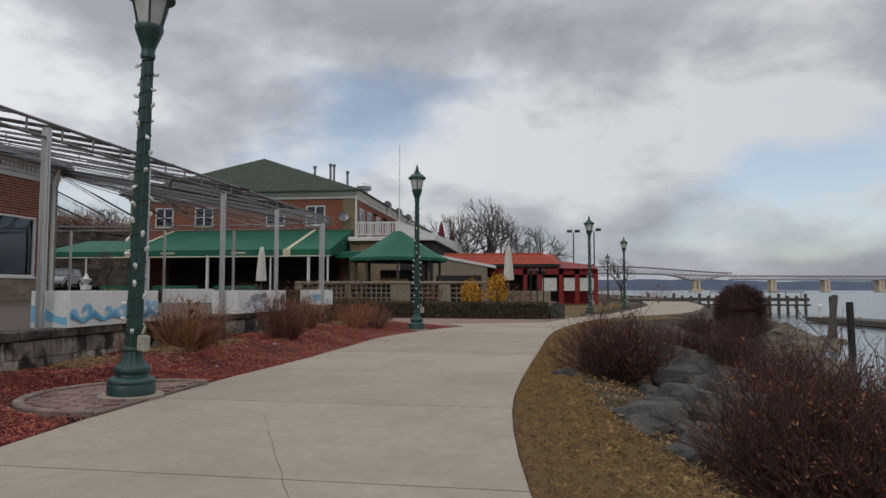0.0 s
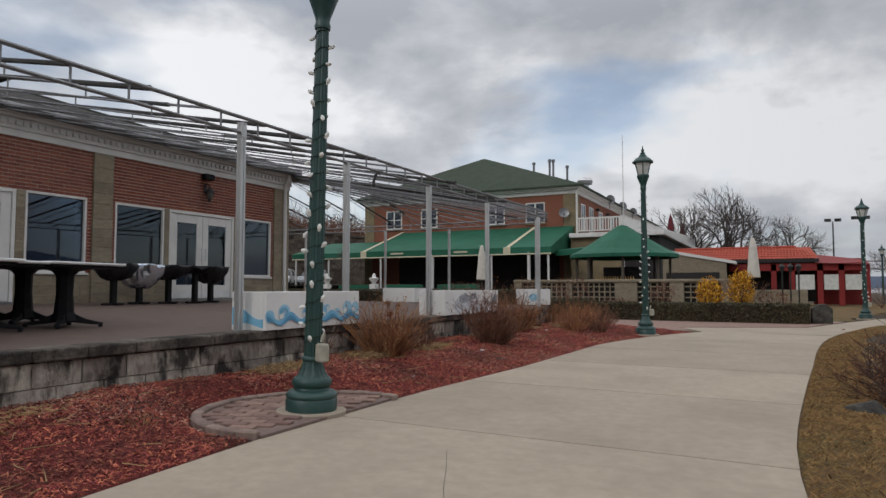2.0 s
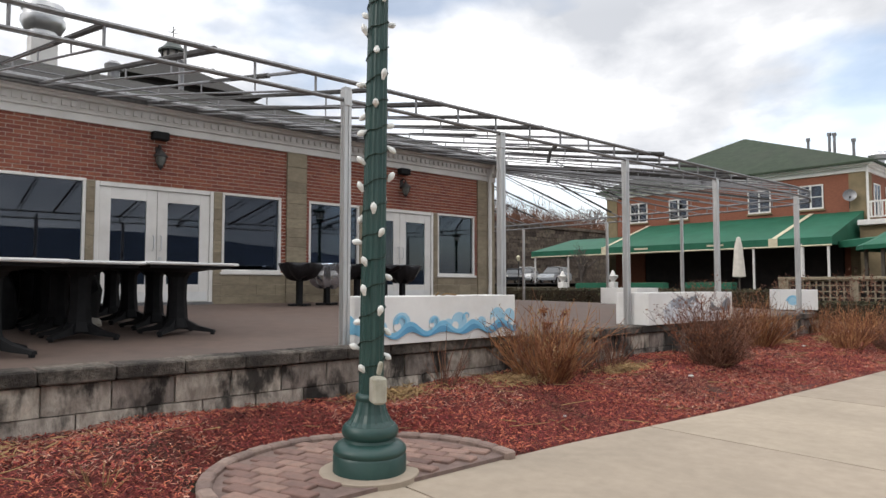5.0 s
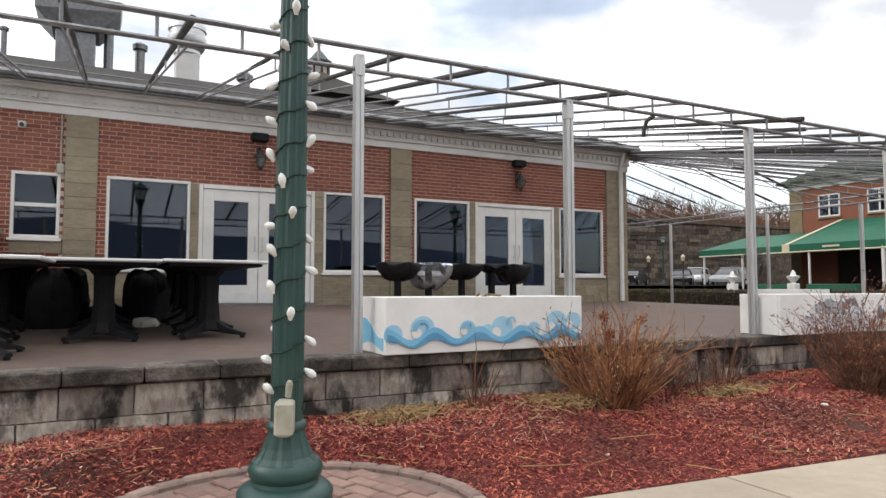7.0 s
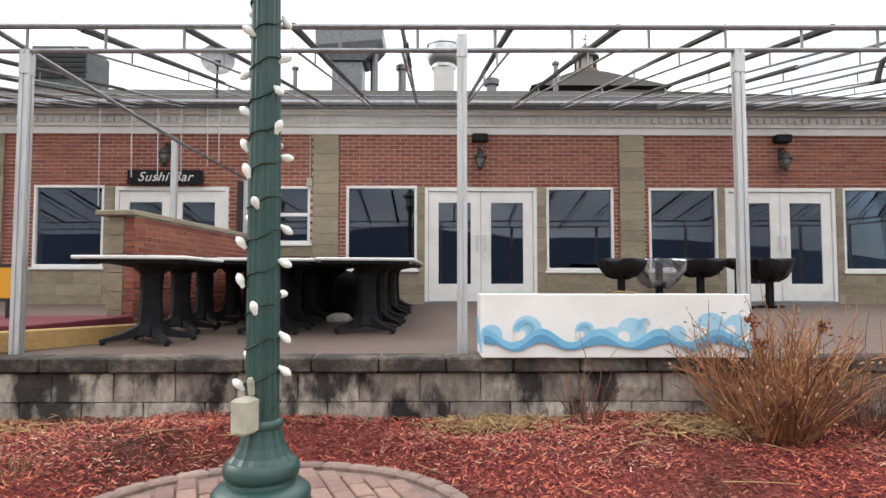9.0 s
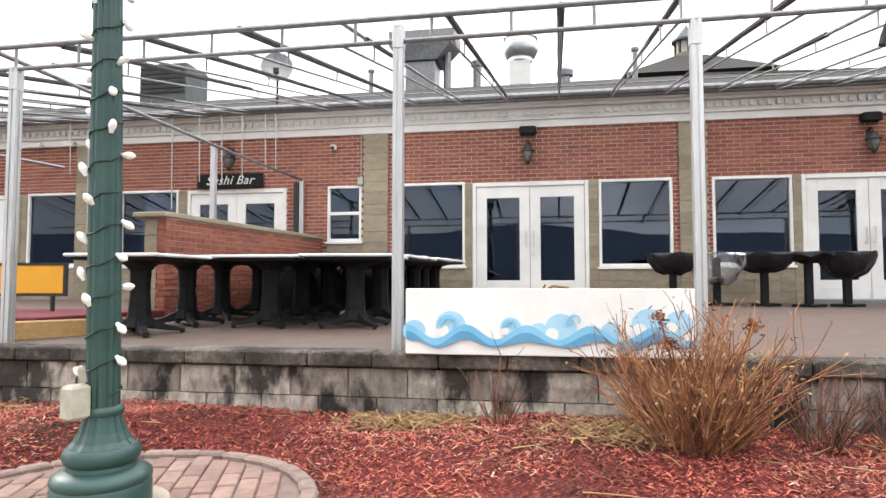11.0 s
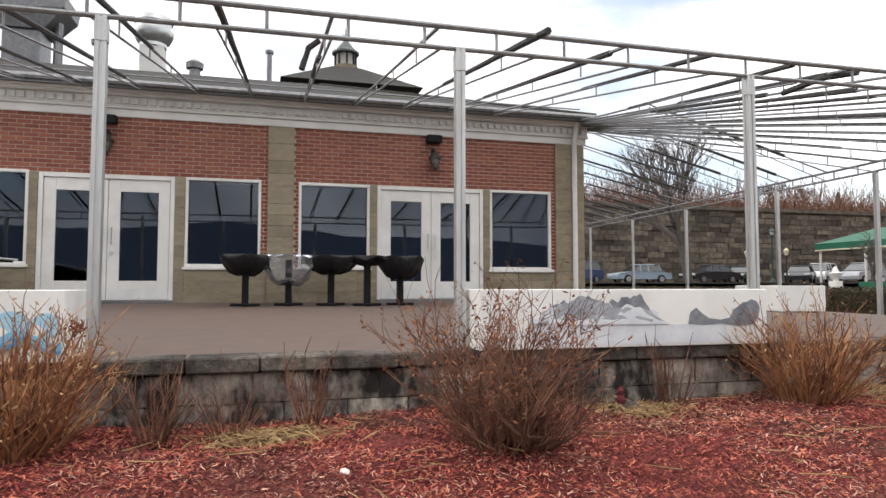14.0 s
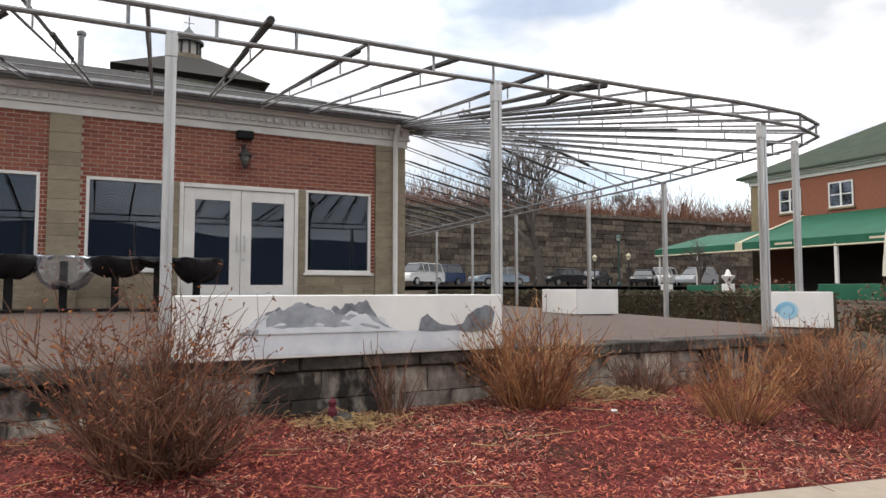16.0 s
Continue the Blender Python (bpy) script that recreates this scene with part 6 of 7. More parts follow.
for i, (x, y, s, tall) in enumerate(((0.28, 9.05, 0.22, 0.7), (1.0, 7.55, 0.5, 0.5), (0.85, 7.0, 0.38, 0.35), (1.35, 7.1, 0.45, 0.6), (1.5, 8.3, 0.5, 0.8), (2.05, 11.9, 0.55, 1.1), (2.3, 12.9, 0.5, 1.0), (1.75, 9.3, 0.5, 0.9), (1.2, 6.35, 0.5, 0.35), (0.72, 6.45, 0.16, 0.5), (1.9, 7.6, 0.5, 0.7), (1.6, 11.2, 0.4, 0.8), (2.5, 9.5, 0.55, 0.7), (2.9, 14.5, 0.5, 0.7), (3.0, 11.8, 0.5, 0.6), (0.75, 7.35, 0.34, 0.4), (1.15, 7.95, 0.42, 0.5), (1.35, 6.75, 0.5, 0.42), (1.6, 7.5, 0.45, 0.5), (1.8, 8.6, 0.5, 0.6), (1.9, 10.2, 0.5, 0.9), (2.25, 11.2, 0.55, 1.0), (1.55, 6.2, 0.5, 0.35), (2.0, 9.3, 0.45, 0.8), (2.5, 10.4, 0.5, 0.7), (0.95, 6.05, 0.3, 0.3), (1.3, 8.7, 0.35, 0.6))):
    s *= 0.8 if y < 10 else 0.9
    boulder(x, y, land(x, y) + s * tall * 0.22, s, s * 0.8, s * tall, i + 1, turn=i * 47)
rnd = random.Random(77)
for i in range(46):
    y = rnd.uniform(9, 40)
    x = along(SHORE, y) + rnd.uniform(-2.2, 0.7)
    s = rnd.uniform(0.2, 0.6) * (1 + y * 0.01)
    boulder(x, y, max(-1.6, land(x, y)) + 0.05, s, s * 0.8, s * 0.55, i + 30, "rock_brown", "brown wet stone at the water's edge", i * 31)
solid("concrete_ledge", cube((-0.9, -0.5, -0.2), (0.9, 0.5, 0.12), 0.03), "rock_brown", "broken slab of old concrete at the water", "slab", at=pose(7.0, 19.5, -1.25, 6, -8, 30))

# mulch chips, straw and blades
def scatter(name, count, where, size, mat, label, category, seed, flat=0.35, thin=0.25):
    rnd = random.Random(seed)
    b = Build()
    done = 0
    while done < count:
        x, y, z = where(rnd)
        if z is None:
            continue
        a = rnd.uniform(0, 2 * math.pi)
        s = size * rnd.uniform(0.45, 1.5)
        u = Vector((math.cos(a), math.sin(a), rnd.uniform(-flat, flat))) * s
        v = Vector((-math.sin(a), math.cos(a), rnd.uniform(-flat, flat))) * s * thin * rnd.uniform(0.6, 1.4)
        w = Vector((0, 0, s * 0.16))
        c = Vector((x, y, z))
        b.add([c - u - v, c + u - v * 0.6, c + u * 0.9 + v, c - u * 0.8 + v, c + w], [(0, 1, 4), (1, 2, 4), (2, 3, 4), (3, 0, 4)])
        done += 1
    return solid(name, b, mat, label, category, kind="stuff")


def on_bed(rnd):
    y = rnd.uniform(2.5, 19)
    e = along(LEFT_EDGE, y)
    x = rnd.uniform(-5.4, e - 0.02)
    if (Vector((x, y)) - PC).length < PR + 0.05:
        return x, y, None
    return x, y, bed_z(x, y) + 0.012 + 0.02 * rnd.random() + 0.03 * noise.noise(((x - e) * 4, y * 2.2, 1))


def patchy(rnd):
    x, y, z = on_bed(rnd)
    return (x, y, z) if z is not None and noise.noise((x * 0.9, y * 0.9, 5)) > -0.05 else (x, y, None)


def on_straw(rnd):
    cx, cy, s = rnd.choice(((-5.15, 8.05, 0.2), (-4.8, 10.95, 0.18), (-5.05, 15.6, 0.25), (-5.0, 4.7, 0.3), (-5.05, 13.4, 0.2), (-4.9, 9.3, 0.2), (-4.7, 17.2, 0.25)))
    x, y = cx + rnd.gauss(0, s * 0.6), cy + rnd.gauss(0, s)
    if x < -5.4 or x > along(LEFT_EDGE, y) - 0.05 or (Vector((x, y)) - PC).length < PR + 0.08:
        return x, y, None
    return x, y, bed_z(x, y) + 0.02 + 0.05 * rnd.random() ** 2


scatter("mulch_chips", 115000, on_bed, 0.0125, "chip", "loose red shredded mulch chips", "mulch", 91, 0.6, 0.24)
scatter("faded_chips", 15000, patchy, 0.0125, "chip_dry", "faded tan mulch chips and litter", "mulch", 92, 0.6, 0.22)
scatter("straw_litter", 4200, on_straw, 0.04, "straw", "patches of flattened dry straw", "straw", 93, 0.6, 0.09)


def on_bank(rnd):
    y = rnd.uniform(3.5, 18)
    x = along(RIGHT_EDGE, y) + rnd.uniform(0.45, 3.2)
    return x, y, land(x, y) + 0.012 + 0.03 * rnd.random()


scatter("bank_litter", 16000, on_bank, 0.018, "blade", "dry brown leaves and twigs littering the riverbank", "leaf litter", 95, 0.7, 0.4)


def on_lawn(rnd):
    y = rnd.uniform(2.0, 16) if rnd.random() < 0.8 else rnd.uniform(16, 24)
    r = along(RIGHT_EDGE, y)
    wide = along([(-8, 1.8), (2, 1.5), (5, 1.05), (7, 0.75), (9, 0.55), (12, 0.5), (20, 0.6), (30, 1.6)], y)
    x = r + 0.02 + wide * 1.15 * rnd.random()
    return x, y, land(x, y) + 0.04


scatter("grass_blades", 42000, on_lawn, 0.02, "blade", "flattened dry grass blades", "grass", 94, 0.9, 0.08)
# small litter in the bed
for i, (x, y, s) in enumerate(((-4.2, 11.3, 0.035), (-4.0, 8.9, 0.022), (-4.45, 15.1, 0.03))):
    o = boulder(x, y, bed_z(x, y) + 0.03, s, s * 0.7, s * 0.4, 120 + i, "white", "small pale scrap lying in the mulch")
    o.name = "litter_scrap"
    o["category"], o["group"] = "litter", ""
gnome = thing("garden_ornament", "small pink figure beside a dark stone in the bed", "ornament", at=pose(-5.12, 13.35, bed_z(-5.12, 13.35)))
part("stone", Build().lathe([(0.12, -0.02), (0.13, 0.03), (0.08, 0.07), (0.02, 0.08)], 12), "rock", gnome)
part("figure", Build().lathe([(0.03, 0.06), (0.035, 0.1), (0.02, 0.13), (0.028, 0.16), (0.005, 0.19)], 8, (0.03, -0.05)), "maroon", gnome)


rnd = random.Random(131)
sticks = Build()
for _ in range(260):
    y = rnd.uniform(4, 18)
    x = rnd.uniform(-5.35, along(LEFT_EDGE, y) - 0.1)
    if (Vector((x, y)) - PC).length > PR + 0.1:
        stem(sticks, (x, y, bed_z(x, y) + 0.03), (rnd.uniform(-1, 1), rnd.uniform(-1, 1), 0.02), rnd.uniform(0.08, 0.34), 0.004, rnd, 0.25, 3, 4)
solid("fallen_twigs", sticks, "straw", "thin dry twigs fallen on the mulch", "twigs", kind="stuff")


# ---- the two-storey brick building with its green awning ----
GY, GZ = 48.0, 0.75
inn = thing("brick_building", "two-storey red brick building with a green hip roof", "building")
XR, XL, EAVE = -12.8, -30.5, 8.2
part("wall", cube((XL, GY, GZ - 0.5), (XR, GY + 0.4, 7.75)), "b2_brick", inn)
part("wall", cube((XR - 0.4, GY + 0.41, GZ - 0.5), (XR, GY + 34, 7.75)), "b2_brick", inn)
part("wall", cube((XL, GY + 0.41, GZ - 0.5), (XL + 0.4, GY + 34, 7.75)), "b2_brick", inn)
for x0, x1 in ((XL - 0.02, XL + 0.9), (XR - 0.85, XR + 0.02)):
    part("quoin", cube((x0, GY - 0.06, GZ - 0.4), (x1, GY - 0.002, 7.75), 0.01), "b2_stone", inn, "buff stone corner strip")
part("quoin", cube((XR + 0.002, GY - 0.05, GZ - 0.4), (XR + 0.07, GY + 1.0, 7.75), 0.01), "b2_stone", inn, "buff stone corner strip")
for a, z0, z1 in ((0.12, 7.752, 8.0), (0.3, 8.0, 8.12), (0.5, 8.12, EAVE + 0.02)):
    part("cornice", cube((XL - a, GY - a, z0), (XR + a, GY - a + 0.25, z1), 0.02), "white", inn, "white cornice")
    part("cornice", cube((XR + a - 0.25, GY - a + 0.252, z0), (XR + a, GY + 34, z1), 0.02), "white", inn, "white cornice")
hip = Build()
e = 0.65
hip.loft([[(XL - e, GY - e, EAVE), (XR + e, GY - e, EAVE), (XR + e, GY + 35, EAVE), (XL - e, GY + 35, EAVE)],
          [(XL - e, GY - e, EAVE + 0.12), (XR + e, GY - e, EAVE + 0.12), (XR + e, GY + 35, EAVE + 0.12), (XL - e, GY + 35, EAVE + 0.12)],
          [(-22.9, GY + 7.0, 12.35), (-22.7, GY + 7.0, 12.35), (-22.7, GY + 28, 12.35), (-22.9, GY + 28, 12.35)]])
part("roof", hip, "shingle_green", inn, "grey-green shingled hip roof")


def sash(parent, x, z, w, h, y=GY, turn=0):
    f = part("window", Build().box((-w / 2, -0.08, 0), (w / 2, -0.02, 0.1)).box((-w / 2, -0.08, h - 0.08), (w / 2, -0.02, h)).box((-w / 2, -0.08, 0.1), (-w / 2 + 0.08, -0.02, h - 0.08)).box((w / 2 - 0.08, -0.08, 0.1), (w / 2, -0.02, h - 0.08)).box((-0.05, -0.07, 0.1), (0.05, -0.02, h - 0.08)).box((-w / 2 + 0.08, -0.07, h / 2 - 0.03), (-0.05, -0.02, h / 2 + 0.03)).box((0.05, -0.07, h / 2 - 0.03), (w / 2 - 0.08, -0.02, h / 2 + 0.03)), "white", parent, "white sash window")
    f.matrix_basis = pose(x, y, z, 0, 0, turn)
    part("pane", cube((-w / 2 + 0.08, -0.045, 0.1), (w / 2 - 0.08, -0.012, h - 0.08)), "glass", f)
    part("curtain", cube((-w / 2 + 0.06, -0.010, 0.1), (-w * 0.12, -0.004, h - 0.08)).box((w * 0.16, -0.010, 0.1), (w / 2 - 0.06, -0.004, h - 0.08)), "curtain", f, "pale curtains")
    part("sill", cube((-w / 2 - 0.08, -0.14, -0.1), (w / 2 + 0.08, -0.02, -0.001)), "b2_stone", f)


for x in (-15.75, -18.85, -24.5, -27.7):
    sash(inn, x, 5.75, 1.45, 1.5)
for k, y in enumerate((GY + 2.0, GY + 4.4, GY + 7.5, GY + 11.5, GY + 16)):
    sash(inn, XR + 0.001, 5.2 if k < 2 else 5.75, 1.2, 2.0 if k < 2 else 1.4, y, 90)
for y in (GY + 6, GY + 9.5, GY + 13):
    part("wall_lamp", cube((XR, y, 7.1), (XR + 0.3, y + 0.3, 7.3)), "fixture", inn)
part("downspout", Build().tube([(XR + 0.15, GY - 0.15, 8.0), (XR + 0.15, GY - 0.15, 5.0), (XR + 0.3, GY - 0.3, 4.2), (XR + 0.3, GY - 0.3, 1)], 0.07, 8), "white", inn, "white downspout")
for x, y, h in ((-17.2, GY + 4, 0.8), (-15.9, GY + 4, 0.95), (-15.6, GY + 4, 0.9), (-14.2, GY + 3, 0.55)):
    zr = EAVE + 0.12 + (y - GY + e) / 7.65 * 3.4 * 0.92
    part("vent_pipe", Build().tube([(x, y, zr - 0.6), (x, y, zr + h - 0.2)], 0.09, 8).tube([(x, y, zr + h - 0.2), (x, y, zr + h)], 0.14, 8), "pipe", inn)
fan2 = Build().lathe([(0.3, -0.3), (0.3, 0.1), (0.55, 0.15), (0.6, 0.4), (0.45, 0.6), (0.1, 0.7)], 14)
part("roof_fan", fan2.move(pose(-12.9, GY + 3.2, 8.7)), "chrome", inn, "metal roof fan", True)
INN_DISHES = [satellite_dish(-13.5, GY - 0.45, 5.9, 0.36, 20)] + [satellite_dish(XR + 0.5, GY + d, 7.9, 0.4, 40) for d in (9, 14, 19)]
# ground floor front; the awning's shade is in the near-black of its main panel
part("shopfront", cube((XL + 2, GY - 0.2, GZ), (XR - 1.2, GY - 0.01, 4.0)), "dark", inn, "shopfront coloured near-black as shade under the awning")
part("shopfront", cube((XL + 0.9, GY - 0.3, GZ), (XL + 3.4, GY - 0.21, 4.0)), "b2_brick", inn)

awn = thing("awning", "long green canvas awning with cream stripes", "awning")
AY, AZ = 42.5, 3.25


def slope(b, x0, x1, y0, z0, y1, z1):
    b.loft([[(x0, y0, z0), (x1, y0, z0)], [(x0, y0, z0 + 0.42), (x1, y0, z0 + 0.42)], [(x0, y1, z1), (x1, y1, z1)]], caps=False, closed=False)


main_cloth = Build()
slope(main_cloth, -27.05, -15.9, AY, AZ, GY - 0.03, 5.45)
slope(main_cloth, -15.9, -12.9, AY, AZ, GY - 0.03, 5.45)
main_cloth.add([(-12.9, AY, AZ), (-12.9, GY - 0.03, AZ + 0.2), (-12.9, GY - 0.03, 5.45), (-12.9, AY, AZ + 0.42)], [(0, 1, 2, 3)])
part("canopy", main_cloth, "awning", awn)
low_cloth = Build()
slope(low_cloth, -33.6, -27.06, AY, AZ - 0.05, GY - 0.5, 4.75)
low_cloth.add([(-33.6, AY, AZ - 0.05), (-33.6, AY, AZ + 0.37), (-32.2, GY - 0.5, 4.75), (-33.6, GY - 0.5, AZ)], [(0, 1, 2, 3)])
part("canopy", low_cloth, "awning", awn)
for x in (-27.05, -15.9):
    part("stripe", Build().loft([[(x - 0.22, AY - 0.03, AZ), (x + 0.28, AY - 0.03, AZ)], [(x - 0.22, AY - 0.03, AZ + 0.45), (x + 0.28, AY - 0.03, AZ + 0.45)]], caps=False, closed=False).loft([[(x - 0.05, AY - 0.03, AZ + 0.45), (x + 0.22, AY - 0.03, AZ + 0.45)], [(x + 0.05, GY - 0.06, 5.5), (x + 0.32, GY - 0.06, 5.5)]], caps=False, closed=False), "cream", awn, "cream canvas stripe")
part("hem", Build().tube([(-33.6, AY, AZ - 0.05), (-27.0, AY, AZ - 0.04), (-12.9, AY, AZ - 0.02)], 0.05, 6), "cream", awn, "cream hem")
for x in (-33.3, -30.2, -25.6, -21.4, -17.0, -14.4, -13.1):
    part("awning_post", Build().tube([(x, AY + 0.1, GZ - 0.4), (x, AY + 0.1, AZ + 0.1)], 0.11 if x in (-21.4, -14.4) else 0.07, 8), "white", awn, "white round post")
for x in (-24.2, -19.2):
    part("lettering_bar", cube((x - 0.5, AY - 0.05, AZ + 0.16), (x + 0.5, AY - 0.02, AZ + 0.27)), "cream", awn, "pale unreadable script on the hem")
# added near-black sheet that paints the shade below the canvas
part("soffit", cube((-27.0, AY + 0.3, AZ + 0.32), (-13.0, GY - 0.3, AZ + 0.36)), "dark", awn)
link = Build().loft([[(-12.9, 43.5, 3.1), (-9.5, 40.5, 3.1)], [(-12.9, 43.5, 3.45), (-9.5, 40.5, 3.45)], [(-12.7, 44.6, 3.6), (-9.3, 41.6, 3.6)]], caps=False, closed=False)
part("link_canopy", link, "awning", awn, "grey-green link canopy")

# balcony and white parapet on the river side
balc = thing("balcony", "white balustraded balcony beside the upper floor", "balcony")
part("slab", cube((XR + 0.1, 46.0, 4.45), (-6.5, GY + 30, 4.75), 0.02), "white", balc)
part("rail", cube((-12.1, 45.98, 5.68), (-9.1, 46.06, 5.78)), "white", balc)
part("rail", cube((-12.1, 45.98, 4.85), (-9.1, 46.06, 4.93)), "white", balc)
bal_mesh = cube((-0.035, -0.03, 4.93), (0.035, 0.03, 5.68)).mesh("baluster")
for k in range(17):
    part("baluster", bal_mesh, "white", balc).matrix_basis = pose(-12.0 + k * 0.178, 46.02, 0)
part("parapet", Build().loft([[(-9.1, 45.95, 4.7), (-6.2, GY + 30, 4.7), (-6.4, GY + 30, 4.7), (-9.3, 45.95, 4.7)], [(-9.1, 45.95, 5.8), (-6.2, GY + 30, 5.8), (-6.4, GY + 30, 5.8), (-9.3, 45.95, 5.8)]]), "white", balc, "white solid parapet")
part("lower_wall", cube((XR + 0.1, 46.4, GZ - 0.4), (-9.3, 46.6, 4.44)), "b2_stone", balc)
# coloured near-black for the shade beneath the balcony slab
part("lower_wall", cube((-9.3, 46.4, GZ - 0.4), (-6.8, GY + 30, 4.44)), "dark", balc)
RED_UMBRELLAS = []
for y in (62, 70):
    u = thing("folded_umbrella", "dark red folded umbrella on the balcony", "umbrella", "folded umbrellas", at=pose(-8.2, y, 4.75))
    part("canopy", Build().lathe([(0.05, 1.1), (0.3, 1.3), (0.18, 2.2), (0.03, 2.7)], 8), "maroon", u)
    RED_UMBRELLAS.append(u)
    part("pole", Build().tube([(0, 0, 0), (0, 0, 2.75)], 0.03), "pipe", u)
pole = thing("flagpole", "thin white bare flagpole by the balcony", "flagpole", at=pose(-9.0, 45.8, 0.5))
part("pole", Build().tube([(0, 0, 0), (0, 0, 10.6)], 0.045, 8, 0.02), "white", pole)

# the building group stands farther back than its plan was drawn
BACK = Matrix.Translation((-0.2, 1.43, 1.03)) @ Matrix.Scale(1.12, 4) @ Matrix.Translation((0.2, -1.43, -1.03))
for ob in INN_DISHES + RED_UMBRELLAS + [inn, awn, balc, pole]:
    ob.matrix_basis = BACK @ ob.matrix_basis

# ---- gazebo, lattice wall, hedges ----
gaz = thing("gazebo", "octagonal bar gazebo with a green canvas roof", "gazebo", at=pose(-7.25, 36.6, 0.2))
seg = 16
rings = []
for r, z in ((2.75, 2.35), (2.75, 2.52), (2.2, 2.78), (1.2, 3.4), (0.25, 4.02), (0.02, 4.08)):
    rings.append([(r * (1 - 0.03 * (j % 2)) * math.cos(2 * math.pi * j / seg), r * (1 - 0.03 * (j % 2)) * math.sin(2 * math.pi * j / seg), z) for j in range(seg)])
part("canopy", Build().loft(rings, caps=False), "awning", gaz, "green canvas canopy")
for k in range(8):
    a = math.pi / 4 * k + 0.2
    part("post", cube((-0.06, -0.06, 0), (0.06, 0.06, 2.6)).move(pose(2.3 * math.cos(a), 2.3 * math.sin(a), 0)), "old_timber", gaz)
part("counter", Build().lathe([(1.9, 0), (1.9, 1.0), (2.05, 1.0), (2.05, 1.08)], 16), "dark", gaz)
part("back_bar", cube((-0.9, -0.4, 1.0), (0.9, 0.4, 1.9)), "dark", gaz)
rnd = random.Random(9)
bottle = Build().lathe([(0.045, 0), (0.045, 0.2), (0.018, 0.26), (0.018, 0.33)], 6).mesh("bottle")
for k in range(16):
    o = part("bottle", bottle, rnd.choice(("frost", "stone", "verdigris", "timber")), None)
    o.matrix_basis = pose(-8.2 + k * 0.12, 34.75 + rnd.uniform(0, 0.1), 1.285)
    tagged(o, "bar bottle on the gazebo counter", "bottle", "bar bottles")
    if k > 3:
        o.data = bottle

lat = thing("lattice_wall", "pale pierced concrete block garden wall with a coping", "garden wall")
part("coping", cube((-11.8, 32.9, 1.32), (-1.9, 33.25, 1.44), 0.015), "stone", lat, "pale coping")
# near-black sheet added so the holes of the lattice look shaded
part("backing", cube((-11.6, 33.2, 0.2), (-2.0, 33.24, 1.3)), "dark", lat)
for a, b in ((-11.8, -11.4), (-9.2, -8.9), (-6.9, -5.9), (-4.5, -3.9), (-2.4, -1.9)):
    part("pier", cube((a, 32.95, 0.1), (b, 33.2, 1.32), 0.01), "stone", lat)
slat = cube((0, 0, 0), (0.05, 0.06, 0.95)).mesh("lattice_bar")
for a, b in ((-11.4, -9.2), (-8.9, -6.9), (-5.9, -4.5), (-3.9, -2.4)):
    n = int((b - a) / 0.24)
    for k in range(1, n):
        part("lattice_bar", slat, "stone", lat).matrix_basis = pose(a + (b - a) * k / n, 33.0, 0.36)
    for z in (0.36, 0.6, 0.84, 1.08, 1.26):
        part("lattice_rail", cube((a, 33.01, z), (b, 33.05, z + 0.05)), "stone", lat)


def hedge(x0, y0, x1, y1, deep, tall, z, n, seed, mat="hedge", label="low clipped dark hedge", leaf=0.05):
    rnd = random.Random(seed)
    t = thing("hedge", label, "hedge", "clipped hedges")
    p, q = Vector((x0, y0, 0)), Vector((x1, y1, 0))
    d = (q - p).normalized()
    s = Vector((-d.y, d.x, 0))
    ln = (q - p).length
    b = Build()
    b.add([p + s * u + Vector((0, 0, v)) for u, v in ((-deep / 2.2, z - 0.1), (deep / 2.2, z - 0.1), (deep / 2.4, z + tall * 0.94), (-deep / 2.4, z + tall * 0.94))] + [q + s * u + Vector((0, 0, v)) for u, v in ((-deep / 2.2, z - 0.1), (deep / 2.2, z - 0.1), (deep / 2.4, z + tall * 0.94), (-deep / 2.4, z + tall * 0.94))],
          [(0, 1, 2, 3), (7, 6, 5, 4), (0, 4, 5, 1), (1, 5, 6, 2), (2, 6, 7, 3), (3, 7, 4, 0)])
    part("core", b, "bank", t)
    lv = Build()
    for _ in range(n):
        f = rnd.random()
        if f < 0.45:
            u, v = rnd.uniform(-0.5, 0.5) * deep, tall
        else:
            u, v = (-0.5 if f < 0.73 else 0.5) * deep, tall * rnd.random()
        c = p + d * (ln * rnd.random()) + s * u + Vector((0, 0, z + v + 0.03 * noise.noise((f * 30, v, seed))))
        leaf_bits(lv, c, rnd, 1, leaf, 0.02)
    part("foliage", lv, mat, t)["kind"] = "stuff"
    return t


hedge(-5.9, 24.9, 0.55, 24.4, 0.8, 0.55, 0.0, 7000, 1)
hedge(-9.5, 26.3, -6.2, 26.1, 0.9, 0.6, 0.0, 2400, 2)
hedge(-7.2, 21.4, -26, 23.9, 0.7, 0.55, 0.42, 9500, 3, leaf=0.045)


